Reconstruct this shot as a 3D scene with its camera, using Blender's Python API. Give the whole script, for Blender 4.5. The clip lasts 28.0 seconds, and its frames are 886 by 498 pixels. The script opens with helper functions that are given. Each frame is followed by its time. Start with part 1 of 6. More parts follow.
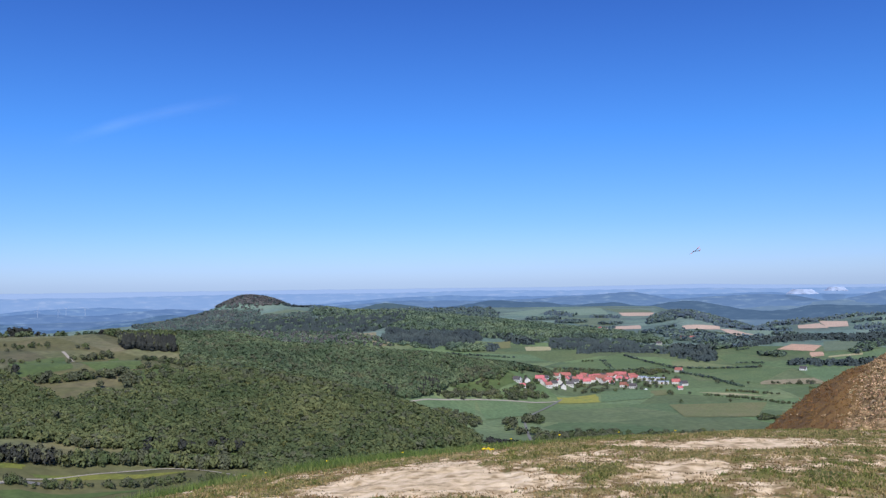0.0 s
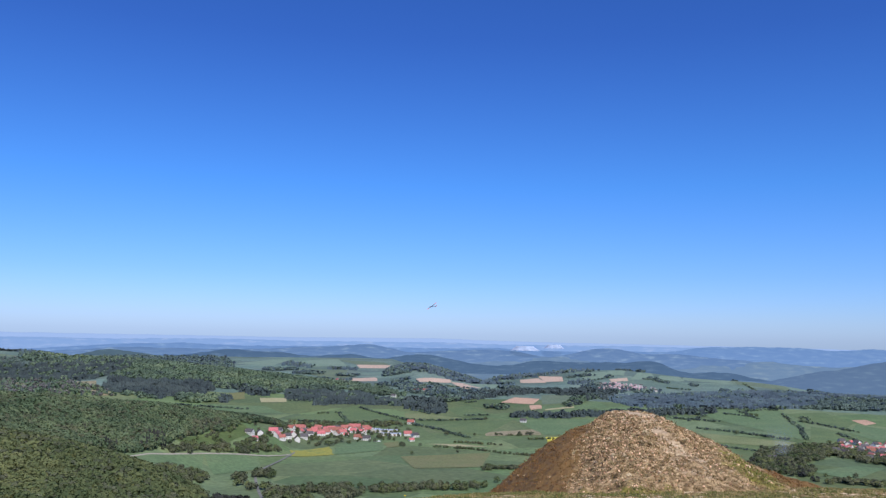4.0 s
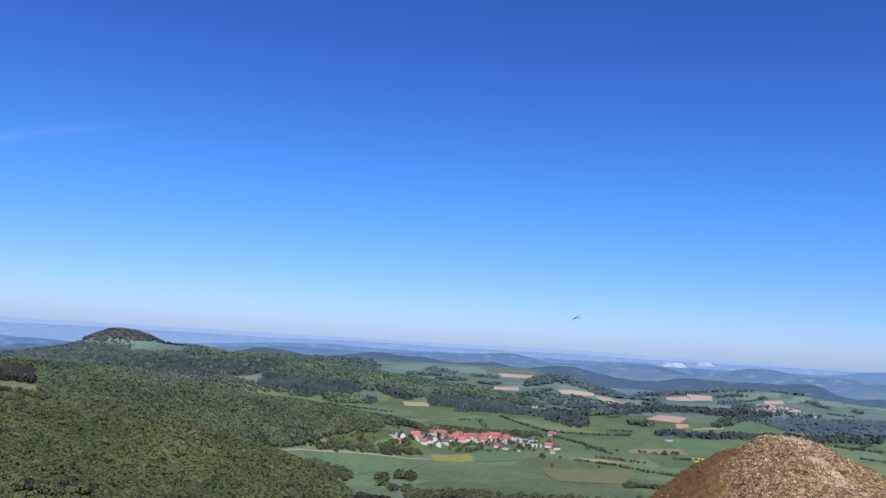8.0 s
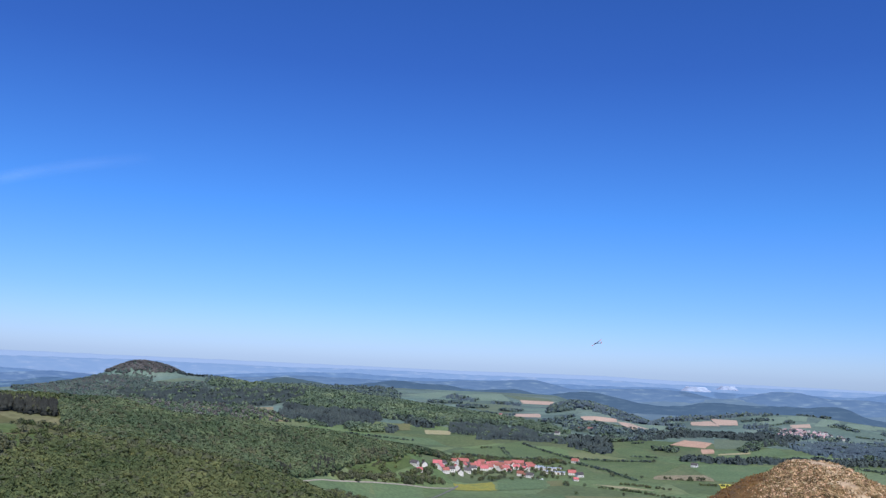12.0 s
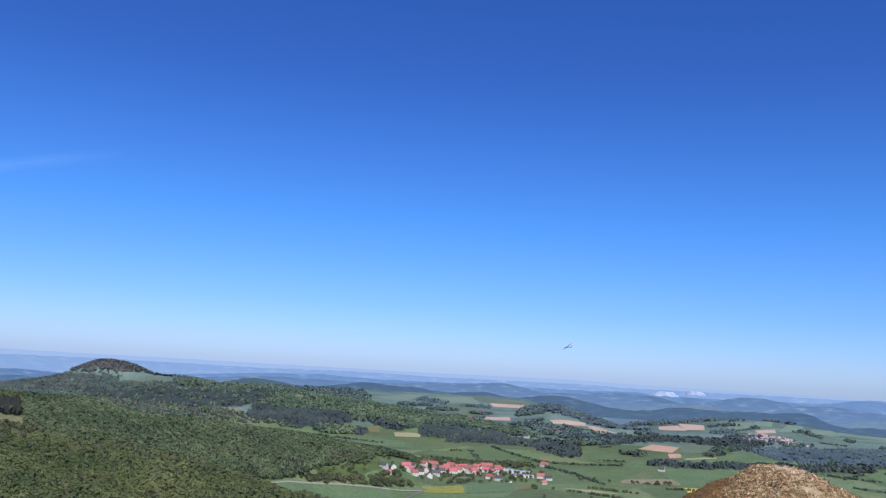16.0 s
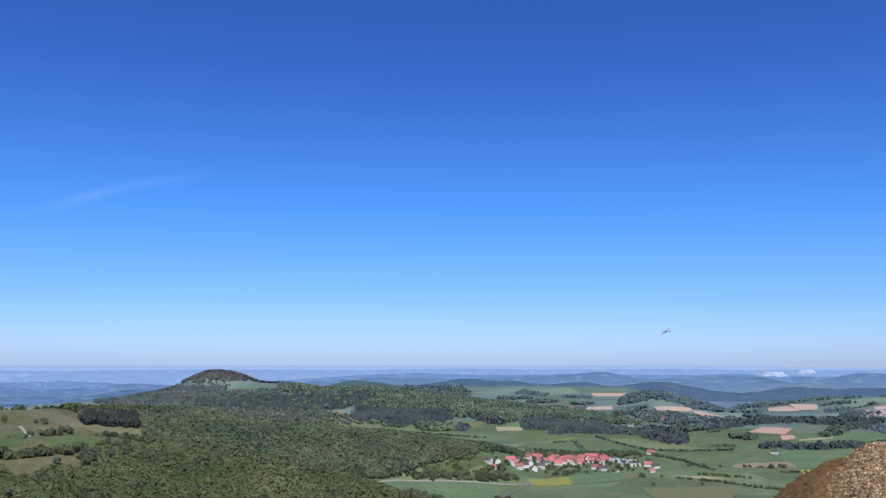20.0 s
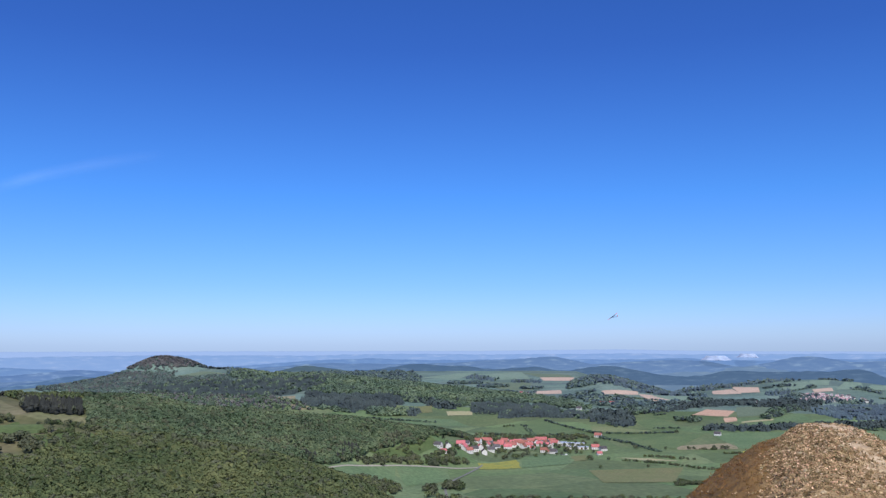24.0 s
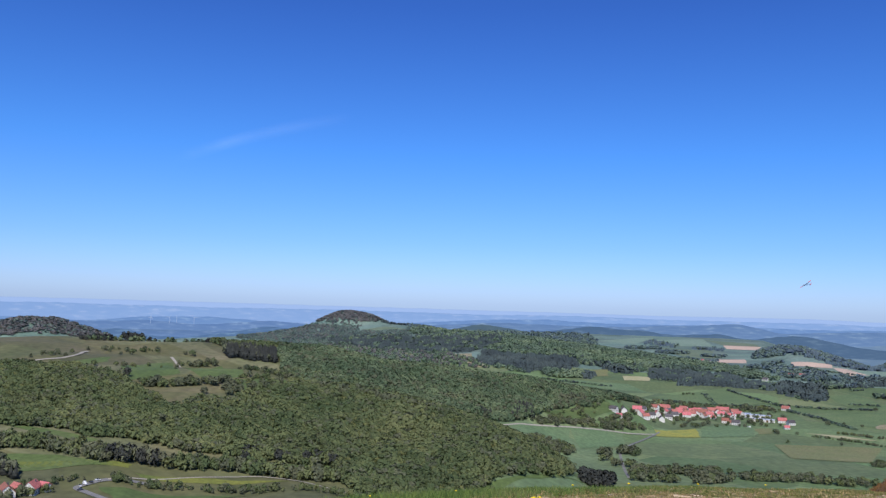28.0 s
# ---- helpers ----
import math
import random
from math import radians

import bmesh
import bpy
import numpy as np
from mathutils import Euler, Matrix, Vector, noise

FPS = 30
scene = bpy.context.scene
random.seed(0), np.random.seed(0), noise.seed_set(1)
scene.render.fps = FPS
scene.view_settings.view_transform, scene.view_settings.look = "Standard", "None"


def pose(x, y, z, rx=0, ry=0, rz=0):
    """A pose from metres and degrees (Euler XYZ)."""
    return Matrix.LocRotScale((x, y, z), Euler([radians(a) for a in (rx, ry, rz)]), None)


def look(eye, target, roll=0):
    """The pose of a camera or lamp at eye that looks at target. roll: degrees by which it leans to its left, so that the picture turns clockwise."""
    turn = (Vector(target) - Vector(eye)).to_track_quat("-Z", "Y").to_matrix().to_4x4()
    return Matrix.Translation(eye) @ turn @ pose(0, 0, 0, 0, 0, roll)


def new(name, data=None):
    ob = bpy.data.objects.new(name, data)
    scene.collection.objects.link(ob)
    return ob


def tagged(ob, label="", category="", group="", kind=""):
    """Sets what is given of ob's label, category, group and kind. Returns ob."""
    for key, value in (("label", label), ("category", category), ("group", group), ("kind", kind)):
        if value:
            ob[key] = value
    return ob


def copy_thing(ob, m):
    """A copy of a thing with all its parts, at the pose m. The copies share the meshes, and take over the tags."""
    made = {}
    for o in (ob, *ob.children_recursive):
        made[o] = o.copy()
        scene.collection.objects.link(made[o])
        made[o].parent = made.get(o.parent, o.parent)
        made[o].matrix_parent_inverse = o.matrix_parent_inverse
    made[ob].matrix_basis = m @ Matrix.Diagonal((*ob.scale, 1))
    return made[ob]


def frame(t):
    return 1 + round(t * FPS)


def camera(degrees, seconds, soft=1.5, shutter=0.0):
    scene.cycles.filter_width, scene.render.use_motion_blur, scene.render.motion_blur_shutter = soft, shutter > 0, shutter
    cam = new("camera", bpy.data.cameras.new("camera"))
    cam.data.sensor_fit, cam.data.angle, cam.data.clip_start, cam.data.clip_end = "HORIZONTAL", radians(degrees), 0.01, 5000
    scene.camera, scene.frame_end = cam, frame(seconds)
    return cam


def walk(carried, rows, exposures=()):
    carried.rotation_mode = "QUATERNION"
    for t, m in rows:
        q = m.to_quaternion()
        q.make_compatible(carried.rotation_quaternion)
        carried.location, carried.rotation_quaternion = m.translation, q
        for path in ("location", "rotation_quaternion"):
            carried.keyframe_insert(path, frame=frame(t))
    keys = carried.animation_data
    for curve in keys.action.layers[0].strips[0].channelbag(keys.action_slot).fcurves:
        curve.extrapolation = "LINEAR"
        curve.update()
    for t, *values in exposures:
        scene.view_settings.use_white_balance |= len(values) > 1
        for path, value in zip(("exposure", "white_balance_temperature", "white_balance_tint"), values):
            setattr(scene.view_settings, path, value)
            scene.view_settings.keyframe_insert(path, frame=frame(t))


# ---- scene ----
cam = camera(55.72, 28.0, soft=1.35)


def aim(x, y, z, bearing, pitch, roll):
    """A held camera: bearing clockwise from +y, pitch up, roll, all in degrees."""
    return pose(x, y, z, 90 + pitch, 0, -bearing) @ pose(0, 0, 0, 0, 0, roll)


EYE = 1.65
walk(cam, [
    (0, aim(-0.12, -1.20, 1.60, -8.17, 2.31, -0.74)),
    (0.5, aim(-0.10, -0.92, 1.60, -1.38, 3.10, 0.52)),
    (1, aim(-0.08, -0.68, 1.61, 3.24, 3.06, 0.48)),
    (1.5, aim(-0.06, -0.46, 1.62, 6.45, 3.53, -0.70)),
    (2, aim(-0.04, -0.28, 1.62, 6.62, 3.76, -0.47)),
    (2.5, aim(-0.02, -0.12, 1.63, 8.62, 3.84, 1.04)),
    (3, aim(0.00, 0.00, 1.64, 10.42, 4.34, 1.24)),
    (3.5, aim(0.02, 0.00, 1.65, 9.80, 5.10, 0.93)),
    (5.5, aim(0.03, -0.03, 1.65, 6.78, 6.84, 3.19)),
    (6, aim(0.03, -0.03, 1.65, 4.85, 6.50, 3.71)),
    (6.5, aim(0.03, -0.03, 1.65, 3.14, 5.78, 3.86)),
    (7, aim(0.03, -0.03, 1.65, 1.89, 5.36, 4.02)),
    (7.5, aim(0.03, -0.03, 1.65, 0.48, 5.51, 4.04)),
    (8, aim(0.03, -0.03, 1.65, -0.65, 6.04, 3.48)),
    (8.5, aim(0.03, -0.03, 1.65, -1.68, 6.87, 2.97)),
    (9, aim(0.03, -0.03, 1.65, -2.73, 7.29, 2.93)),
    (9.5, aim(0.03, -0.03, 1.65, -3.12, 7.15, 2.91)),
    (10, aim(0.03, -0.03, 1.65, -3.54, 6.96, 2.88)),
    (10.5, aim(0.03, -0.03, 1.65, -3.84, 7.19, 2.78)),
    (11, aim(0.03, -0.03, 1.65, -3.66, 7.58, 2.77)),
    (11.5, aim(0.03, -0.03, 1.65, -3.15, 7.75, 2.68)),
    (12, aim(0.03, -0.03, 1.65, -2.03, 7.82, 2.66)),
    (12.5, aim(0.03, -0.03, 1.65, -0.89, 7.93, 2.69)),
    (13, aim(0.03, -0.03, 1.65, -0.00, 8.08, 2.98)),
    (13.5, aim(0.03, -0.03, 1.65, 0.52, 8.23, 3.33)),
    (15.5, aim(0.03, -0.03, 1.65, -0.10, 7.98, 3.86)),
    (16, aim(0.03, -0.03, 1.65, -0.14, 8.08, 3.29)),
    (16.5, aim(0.03, -0.03, 1.65, -0.67, 8.10, 2.86)),
    (17, aim(0.03, -0.03, 1.65, -1.25, 7.88, 2.61)),
    (17.5, aim(0.03, -0.03, 1.65, -2.09, 7.96, 2.24)),
    (18, aim(0.03, -0.03, 1.65, -3.54, 8.21, 1.95)),
    (18.5, aim(0.05, -0.03, 1.65, -4.86, 8.21, 1.75)),
    (19, aim(0.07, -0.03, 1.65, -5.53, 7.77, 1.68)),
    (19.5, aim(0.09, -0.03, 1.65, -5.80, 7.20, 0.98)),
    (20, aim(0.12, -0.03, 1.65, -6.26, 7.56, 0.05)),
    (20.5, aim(0.15, -0.03, 1.65, -6.85, 7.90, -0.31)),
    (22.5, aim(0.28, -0.03, 1.65, -7.38, 7.90, -0.32)),
    (23, aim(0.28, -0.03, 1.65, -5.66, 7.29, -0.30)),
    (23.5, aim(0.28, -0.03, 1.65, -3.90, 6.75, -0.39)),
    (24, aim(0.28, -0.03, 1.65, -2.92, 6.56, -0.11)),
    (24.5, aim(0.28, -0.03, 1.65, -2.77, 6.47, 0.03)),
    (25, aim(0.28, -0.03, 1.65, -3.03, 6.51, 0.23)),
    (25.5, aim(0.28, -0.03, 1.65, -3.03, 6.46, 0.49)),
    (26, aim(0.28, -0.03, 1.65, -3.35, 6.21, 0.76)),
    (26.5, aim(0.28, -0.03, 1.65, -3.91, 5.76, 1.28)),
    (27, aim(0.28, -0.03, 1.65, -5.19, 5.31, 2.01)),
    (27.5, aim(0.28, -0.03, 1.65, -8.56, 4.50, 2.39)),
    (28, aim(0.28, -0.03, 1.65, -14.97, 3.74, 1.70)),
])

# ---- light ----
SUN_BEARING, SUN_HEIGHT = 168.0, 48.0
world = bpy.data.worlds.new("sky")
scene.world = world
world.use_nodes = True
wn, wl = world.node_tree.nodes, world.node_tree.links
sky = wn.new("ShaderNodeTexSky")
sky.sky_type = "NISHITA"
sky.sun_disc = False
sky.sun_elevation = radians(SUN_HEIGHT)
sky.sun_rotation = radians(SUN_BEARING)
sky.altitude = 600
sky.air_density, sky.dust_density, sky.ozone_density = 1.0, 0.6, 3.0
# clear spring air: deep blue overhead, a broad pale haze towards the horizon
wc, wz, wr, wm = wn.new("ShaderNodeTexCoord"), wn.new("ShaderNodeSeparateXYZ"), wn.new("ShaderNodeValToRGB"), wn.new("ShaderNodeMix")
wl.new(wc.outputs["Generated"], wz.inputs[0])
wl.new(wz.outputs["Z"], wr.inputs["Fac"])
HAZE = [(0.0, (0.352, 0.470, 0.84)), (0.02, (0.338, 0.455, 0.80)), (0.07, (0.268, 0.420, 0.755)), (0.174, (0.178, 0.400, 0.765)), (0.34, (0.140, 0.296, 0.665)), (1.0, (0.140, 0.29, 0.645))]
while len(wr.color_ramp.elements) < len(HAZE):
    wr.color_ramp.elements.new(0.5)
for e, (p, c) in zip(wr.color_ramp.elements, HAZE):
    e.position, e.color = p, (*c, 1)
wm.data_type, wm.blend_type = "RGBA", "MULTIPLY"
wm.inputs["Factor"].default_value = 1.0
wl.new(sky.outputs[0], wm.inputs["A"])
wl.new(wr.outputs["Color"], wm.inputs["B"])
wl.new(wm.outputs["Result"], wn["Background"].inputs["Color"])
wn["Background"].inputs["Strength"].default_value = 0.198
sun = new("sun", bpy.data.lights.new("sun", "SUN"))
sun.data.energy, sun.data.angle, sun.data.color = 4.7, radians(0.53), (1.0, 0.95, 0.88)
sb, sh = radians(SUN_BEARING), radians(SUN_HEIGHT)
sun.matrix_world = look((200 * math.sin(sb) * math.cos(sh), 200 * math.cos(sb) * math.cos(sh), 200 * math.sin(sh)), (0, 0, 0))
scene.view_settings.exposure = 0.0

# ---- the lie of the land ----
# Crests of the spurs: bearing in degrees, angle of sight in degrees, distance in metres, slope of the near flank.
CREST_NEAR = [(-26, -4.9, 1130, 0.17), (-19, -6.4, 1040, 0.18), (-15.5, -7.2, 990, 0.19), (-12, -8.5, 940, 0.20), (-8.3, -9.8, 890, 0.22), (-6, -11.4, 860, 0.25), (-3, -14, 840, 0.25)]
CREST_MID = [(-75, -8.0, 1500, 0.11), (-46, -2.7, 1500, 0.11), (-35, -2.85, 1450, 0.11), (-29, -3.2, 1400, 0.14), (-22, -3.55, 1350, 0.17), (-18, -4.4, 1350, 0.17), (-14, -4.7, 1400, 0.17), (-10, -5.1, 1450, 0.17), (-6, -5.6, 1500, 0.17), (-3, -5.85, 1550, 0.18), (0, -6.6, 1600, 0.2), (3, -8.5, 1600, 0.2)]
CREST_EAST = [(9, -5, 3150, 0.1), (12, -3.0, 3150, 0.1), (15, -2.65, 3150, 0.1), (17, -2.45, 3150, 0.1), (20, -2.15, 3150, 0.1), (22.5, -2.2, 3150, 0.1), (25, -2.5, 3150, 0.1), (28, -2.62, 3150, 0.1), (31, -2.75, 3150, 0.1), (34, -3.3, 3150, 0.1), (38, -4.4, 3150, 0.1)]
CREST_SPRUCE = [(2, -5.0, 3200, 0.12), (5, -2.9, 3180, 0.12), (6, -2.2, 3150, 0.12), (7.3, -1.9, 3120, 0.12), (9.1, -2.3, 3050, 0.12), (11, -2.9, 2980, 0.12), (13, -3.45, 2900, 0.12), (16, -5, 2850, 0.12)]
CREST_FAR = [(-70, -6.0, 3000, 0.1), (-46, -2.9, 2900, 0.1), (-34, -2.9, 2900, 0.1), (-28, -2.5, 3100, 0.1), (-23.5, -1.8, 3150, 0.11), (-16.5, -1.75, 3000, 0.11), (-10.4, -2.05, 2850, 0.11), (-6.5, -2.5, 2780, 0.11), (-1, -3.05, 2680, 0.11), (4.3, -3.9, 2520, 0.11), (6.3, -4.3, 2420, 0.11), (9, -6.2, 2350, 0.11)]
VALLEY_R = [0, 700, 1000, 1380, 1690, 1980, 2300, 2800, 3350, 3700, 3950, 4900]
VALLEY_Z = [-178, -182, -193, -199, -199, -189, -176, -155, -130, -110, -122, -215]


def soft_max(a, b, k):
    return 0.5 * (a + b + np.sqrt((a - b) ** 2 + k * k))


def ridge(table, az, r):
    """Height of a spur that falls off on both sides of its crest."""
    t = np.array(table, float)
    el = sum(np.interp(az + o, t[:, 0], t[:, 1]) for o in (-1.4, -0.7, 0, 0.7, 1.4)) / 5
    rc = sum(np.interp(az + o, t[:, 0], t[:, 2]) for o in (-2, 0, 2)) / 3
    s = np.interp(az, t[:, 0], t[:, 3])
    crest = EYE + rc * np.tan(np.radians(el))
    d = r - rc
    return crest - np.where(d < 0, s, 0.16) * (np.sqrt(d * d + 60.0 ** 2) - 60.0)


def swell(x, y, size, seed):
    """Smooth rolling unevenness from a few crossed waves, about -1 to 1."""
    out = 0
    for i in range(4):
        a = seed * 1.7 + i * 2.4
        k = 2 * math.pi / (size * (0.75 + 0.22 * i))
        out = out + np.sin((x * math.cos(a) + y * math.sin(a)) * k + seed * 3.1 + i * 1.9)
    return out / 4


def dome(x, y, bearing, dist, height, wide, deep):
    b = radians(bearing)
    cx, cy = dist * math.sin(b), dist * math.cos(b)
    u = (x - cx) * math.cos(b) - (y - cy) * math.sin(b)
    v = (x - cx) * math.sin(b) + (y - cy) * math.cos(b)
    q = (u / wide) ** 2 + (v / deep) ** 2
    return height * np.exp(-q ** 1.35)


def land(x, y):
    """Height of the ground at a place."""
    x, y = np.asarray(x, float), np.asarray(y, float)
    r = np.sqrt(x * x + y * y) + 1e-6
    az = np.degrees(np.arctan2(x, y))
    # the rounded hilltop underfoot
    a = 0.0063 * np.exp(-np.clip(az, -45, 40) / 62)
    r1 = 0.15 / a
    top = np.where(r < r1, -a * r * r, -a * r1 * r1 - 0.30 * (r - r1))
    top = top + 0.035 * swell(x, y, 2.3, 3) * np.clip(r / 6, 0, 1) * np.clip(3 - r / 20, 0, 1)
    left = np.clip((-az - 4) / 20, 0, 1)
    valley = np.interp(r, VALLEY_R, VALLEY_Z) + 28 * left * np.clip((1300 - r) / 500, 0, 1)
    valley = valley - 75 * np.clip((-az - 17) / 7, 0, 1) * np.clip((r - 2900) / 500, 0, 1)
    valley = valley - 85 * np.clip((az - 6) / 5, 0, 1) * np.clip((r - 2750) / 700, 0, 1)
    z = soft_max(valley, ridge(CREST_MID, az, r), 8)
    z = soft_max(z, ridge(CREST_NEAR, az, r), 8)
    z = soft_max(z, ridge(CREST_FAR, az, r), 8)
    z = soft_max(z, ridge(CREST_SPRUCE, az, r), 8)
    z = soft_max(z, ridge(CREST_EAST, az, r), 8)
    z = z + dome(x, y, -21.3, 3230, 56, 134, 160) + dome(x, y, -21.2, 3220, 8, 55, 120) + dome(x, y, -19.4, 3200, 14, 60, 120) + dome(x, y, -40.5, 2850, 62, 175, 180) + dome(x, y, -17.5, 3050, 12, 120, 150)
    far = np.clip((r - 250) / 300, 0, 1)
    z = z + far * (2.2 * swell(x, y, 420, 1) + 1.0 * swell(x, y, 230, 2))
    # hollows and knolls under the woods
    z = z + far * np.clip((-5 - az) / 4, 0, 1) * np.clip((1900 - r) / 300, 0, 1) * (5.0 * swell(x, y, 170, 5) + 1.8 * swell(x, y, 85, 8))
    return soft_max(z, top, 0.01 + 14 * np.clip((r - 150) / 300, 0, 1))


def at(bearing, dist):
    b = radians(bearing)
    return dist * math.sin(b), dist * math.cos(b)

# ---- end of the lie of the land ----


# ---- materials ----
def surface(name, colors, scale=1.0, rough=0.9, fine=None, bump=0.0, bump_scale=None, vary=0.0, by="", metal=0.0, glow=None, stretch=(1, 1, 1), spec=0.3, thin=0.0, tint=0.0):
    """A procedural surface: a noise ramp of colours, a finer mottling, relief, and a value that varies from piece to piece (vary, by) and from tree to tree (tint)."""
    m = bpy.data.materials.new(name)
    m.use_nodes = True
    n, l = m.node_tree.nodes, m.node_tree.links
    b = n["Principled BSDF"]
    b.inputs["Roughness"].default_value, b.inputs["Metallic"].default_value = rough, metal
    b.inputs["Specular IOR Level"].default_value = spec
    co, mp = n.new("ShaderNodeTexCoord"), n.new("ShaderNodeMapping")
    mp.inputs["Scale"].default_value = stretch
    l.new(co.outputs["Object"], mp.inputs["Vector"])
    no = n.new("ShaderNodeTexNoise")
    no.inputs["Scale"].default_value, no.inputs["Detail"].default_value = scale, 5
    l.new(mp.outputs[0], no.inputs["Vector"])
    ra = n.new("ShaderNodeValToRGB")
    e = ra.color_ramp.elements
    while len(e) < len(colors):
        e.new(0.5)
    for k, c in enumerate(colors):
        e[k].position = 0.3 + 0.4 * k / max(1, len(colors) - 1)
        e[k].color = (*c, 1)
    l.new(no.outputs["Fac"], ra.inputs["Fac"])
    out = ra.outputs["Color"]
    f2 = n.new("ShaderNodeTexNoise")
    f2.inputs["Scale"].default_value, f2.inputs["Detail"].default_value = fine or scale * 9, 4
    l.new(mp.outputs[0], f2.inputs["Vector"])
    hv = n.new("ShaderNodeHueSaturation")
    mr = n.new("ShaderNodeMapRange")
    mr.inputs["From Min"].default_value, mr.inputs["From Max"].default_value = 0.3, 0.7
    mr.inputs["To Min"].default_value, mr.inputs["To Max"].default_value = 0.78, 1.22
    l.new(f2.outputs["Fac"], mr.inputs["Value"])
    val = mr.outputs[0]
    hue = None
    for source, amount in ((by, vary), ("tree", tint)):
        if not amount:
            continue
        if source == "object":
            r = n.new("ShaderNodeObjectInfo").outputs["Random"]
        elif source == "island":
            r = n.new("ShaderNodeNewGeometry").outputs["Random Per Island"]
        else:
            at_ = n.new("ShaderNodeAttribute")
            at_.attribute_name = source
            r = at_.outputs["Fac"]
        m2 = n.new("ShaderNodeMapRange")
        m2.inputs["To Min"].default_value, m2.inputs["To Max"].default_value = 1 - amount, 1 + amount
        l.new(r, m2.inputs["Value"])
        mu = n.new("ShaderNodeMath")
        mu.operation = "MULTIPLY"
        l.new(val, mu.inputs[0])
        l.new(m2.outputs[0], mu.inputs[1])
        val = mu.outputs[0]
        swing = 0.11 if source == "tree" else 0.05
        m3 = n.new("ShaderNodeMapRange")
        m3.inputs["To Min"].default_value, m3.inputs["To Max"].default_value = 0.5 + amount * swing, 0.5 - amount * swing
        l.new(r, m3.inputs["Value"])
        hue = m3.outputs[0]
    if hue:
        l.new(hue, hv.inputs["Hue"])
    l.new(val, hv.inputs["Value"])
    l.new(out, hv.inputs["Color"])
    l.new(hv.outputs[0], b.inputs["Base Color"])
    if bump:
        nb = n.new("ShaderNodeTexNoise")
        nb.inputs["Scale"].default_value, nb.inputs["Detail"].default_value = bump_scale or scale * 12, 4
        l.new(mp.outputs[0], nb.inputs["Vector"])
        bp = n.new("ShaderNodeBump")
        bp.inputs["Strength"].default_value, bp.inputs["Distance"].default_value = min(1, bump), max(0.002, 0.4 / (bump_scale or scale * 12))
        l.new(nb.outputs["Fac"], bp.inputs["Height"])
        l.new(bp.outputs[0], b.inputs["Normal"])
    if thin:
        # light passes through the leaves
        tr, mx, outp = n.new("ShaderNodeBsdfTranslucent"), n.new("ShaderNodeMixShader"), n["Material Output"]
        l.new(hv.outputs[0], tr.inputs["Color"])
        mx.inputs[0].default_value = thin
        l.new(b.outputs[0], mx.inputs[1])
        l.new(tr.outputs[0], mx.inputs[2])
        l.new(mx.outputs[0], outp.inputs["Surface"])
    if glow:
        l.new(hv.outputs[0], b.inputs["Emission Color"])
        b.inputs["Emission Strength"].default_value = glow
    return m


FIELD = {
    # meadow, bright, palegreen and olive are blued a little to paint in haze
    "meadow": surface("meadow_grass", [(0.091, 0.138, 0.057), (0.108, 0.157, 0.064), (0.125, 0.168, 0.068)], 0.02, fine=0.25),
    "bright": surface("young_crop", [(0.099, 0.157, 0.072), (0.112, 0.174, 0.080), (0.130, 0.182, 0.086)], 0.015, fine=0.2),
    "palegreen": surface("pale_pasture", [(0.140, 0.175, 0.075), (0.165, 0.195, 0.085), (0.19, 0.21, 0.10)], 0.02, fine=0.3),
    "olive": surface("olive_stubble", [(0.13, 0.155, 0.060), (0.155, 0.165, 0.070), (0.17, 0.165, 0.075)], 0.03, fine=0.3),
    "pale": surface("dry_headland", [(0.30, 0.29, 0.16), (0.36, 0.33, 0.19), (0.30, 0.30, 0.14)], 0.05, fine=0.4),
    "rape": surface("flowering_rape", [(0.145, 0.189, 0.060), (0.281, 0.270, 0.054), (0.204, 0.234, 0.060)], 0.04, fine=0.4),
    "soil": surface("ploughed_soil", [(0.44, 0.28, 0.19), (0.50, 0.33, 0.23), (0.40, 0.27, 0.18)], 0.02, fine=0.3),
    "lea": surface("upland_pasture", [(0.069, 0.106, 0.032), (0.086, 0.125, 0.039), (0.112, 0.146, 0.051)], 0.018, fine=0.2),
    "canola": surface("deep_yellow_rape", [(0.48, 0.43, 0.06), (0.56, 0.50, 0.07), (0.42, 0.40, 0.07)], 0.04, fine=0.4),
    "scrub": surface("bare_scrub", [(0.20, 0.17, 0.11), (0.28, 0.24, 0.15), (0.13, 0.14, 0.06)], 0.06, fine=0.5),
    # outer kinds: the same fields, bluer and paler to paint in distance haze
    "outer": surface("hazed_pasture", [(0.144, 0.211, 0.155), (0.166, 0.235, 0.172), (0.188, 0.250, 0.189)], 0.02, fine=0.2),
    "outermeadow": surface("hazed_meadow", [(0.109, 0.150, 0.095), (0.123, 0.165, 0.104), (0.142, 0.179, 0.112)], 0.02, fine=0.2),
    "outersoil": surface("hazed_ploughed_soil", [(0.446, 0.330, 0.254), (0.504, 0.380, 0.291)], 0.02, fine=0.3),
    "dandelion": surface("meadow_in_flower", [(0.076, 0.118, 0.033), (0.132, 0.155, 0.033), (0.187, 0.191, 0.041)], 0.03, fine=0.3),
}
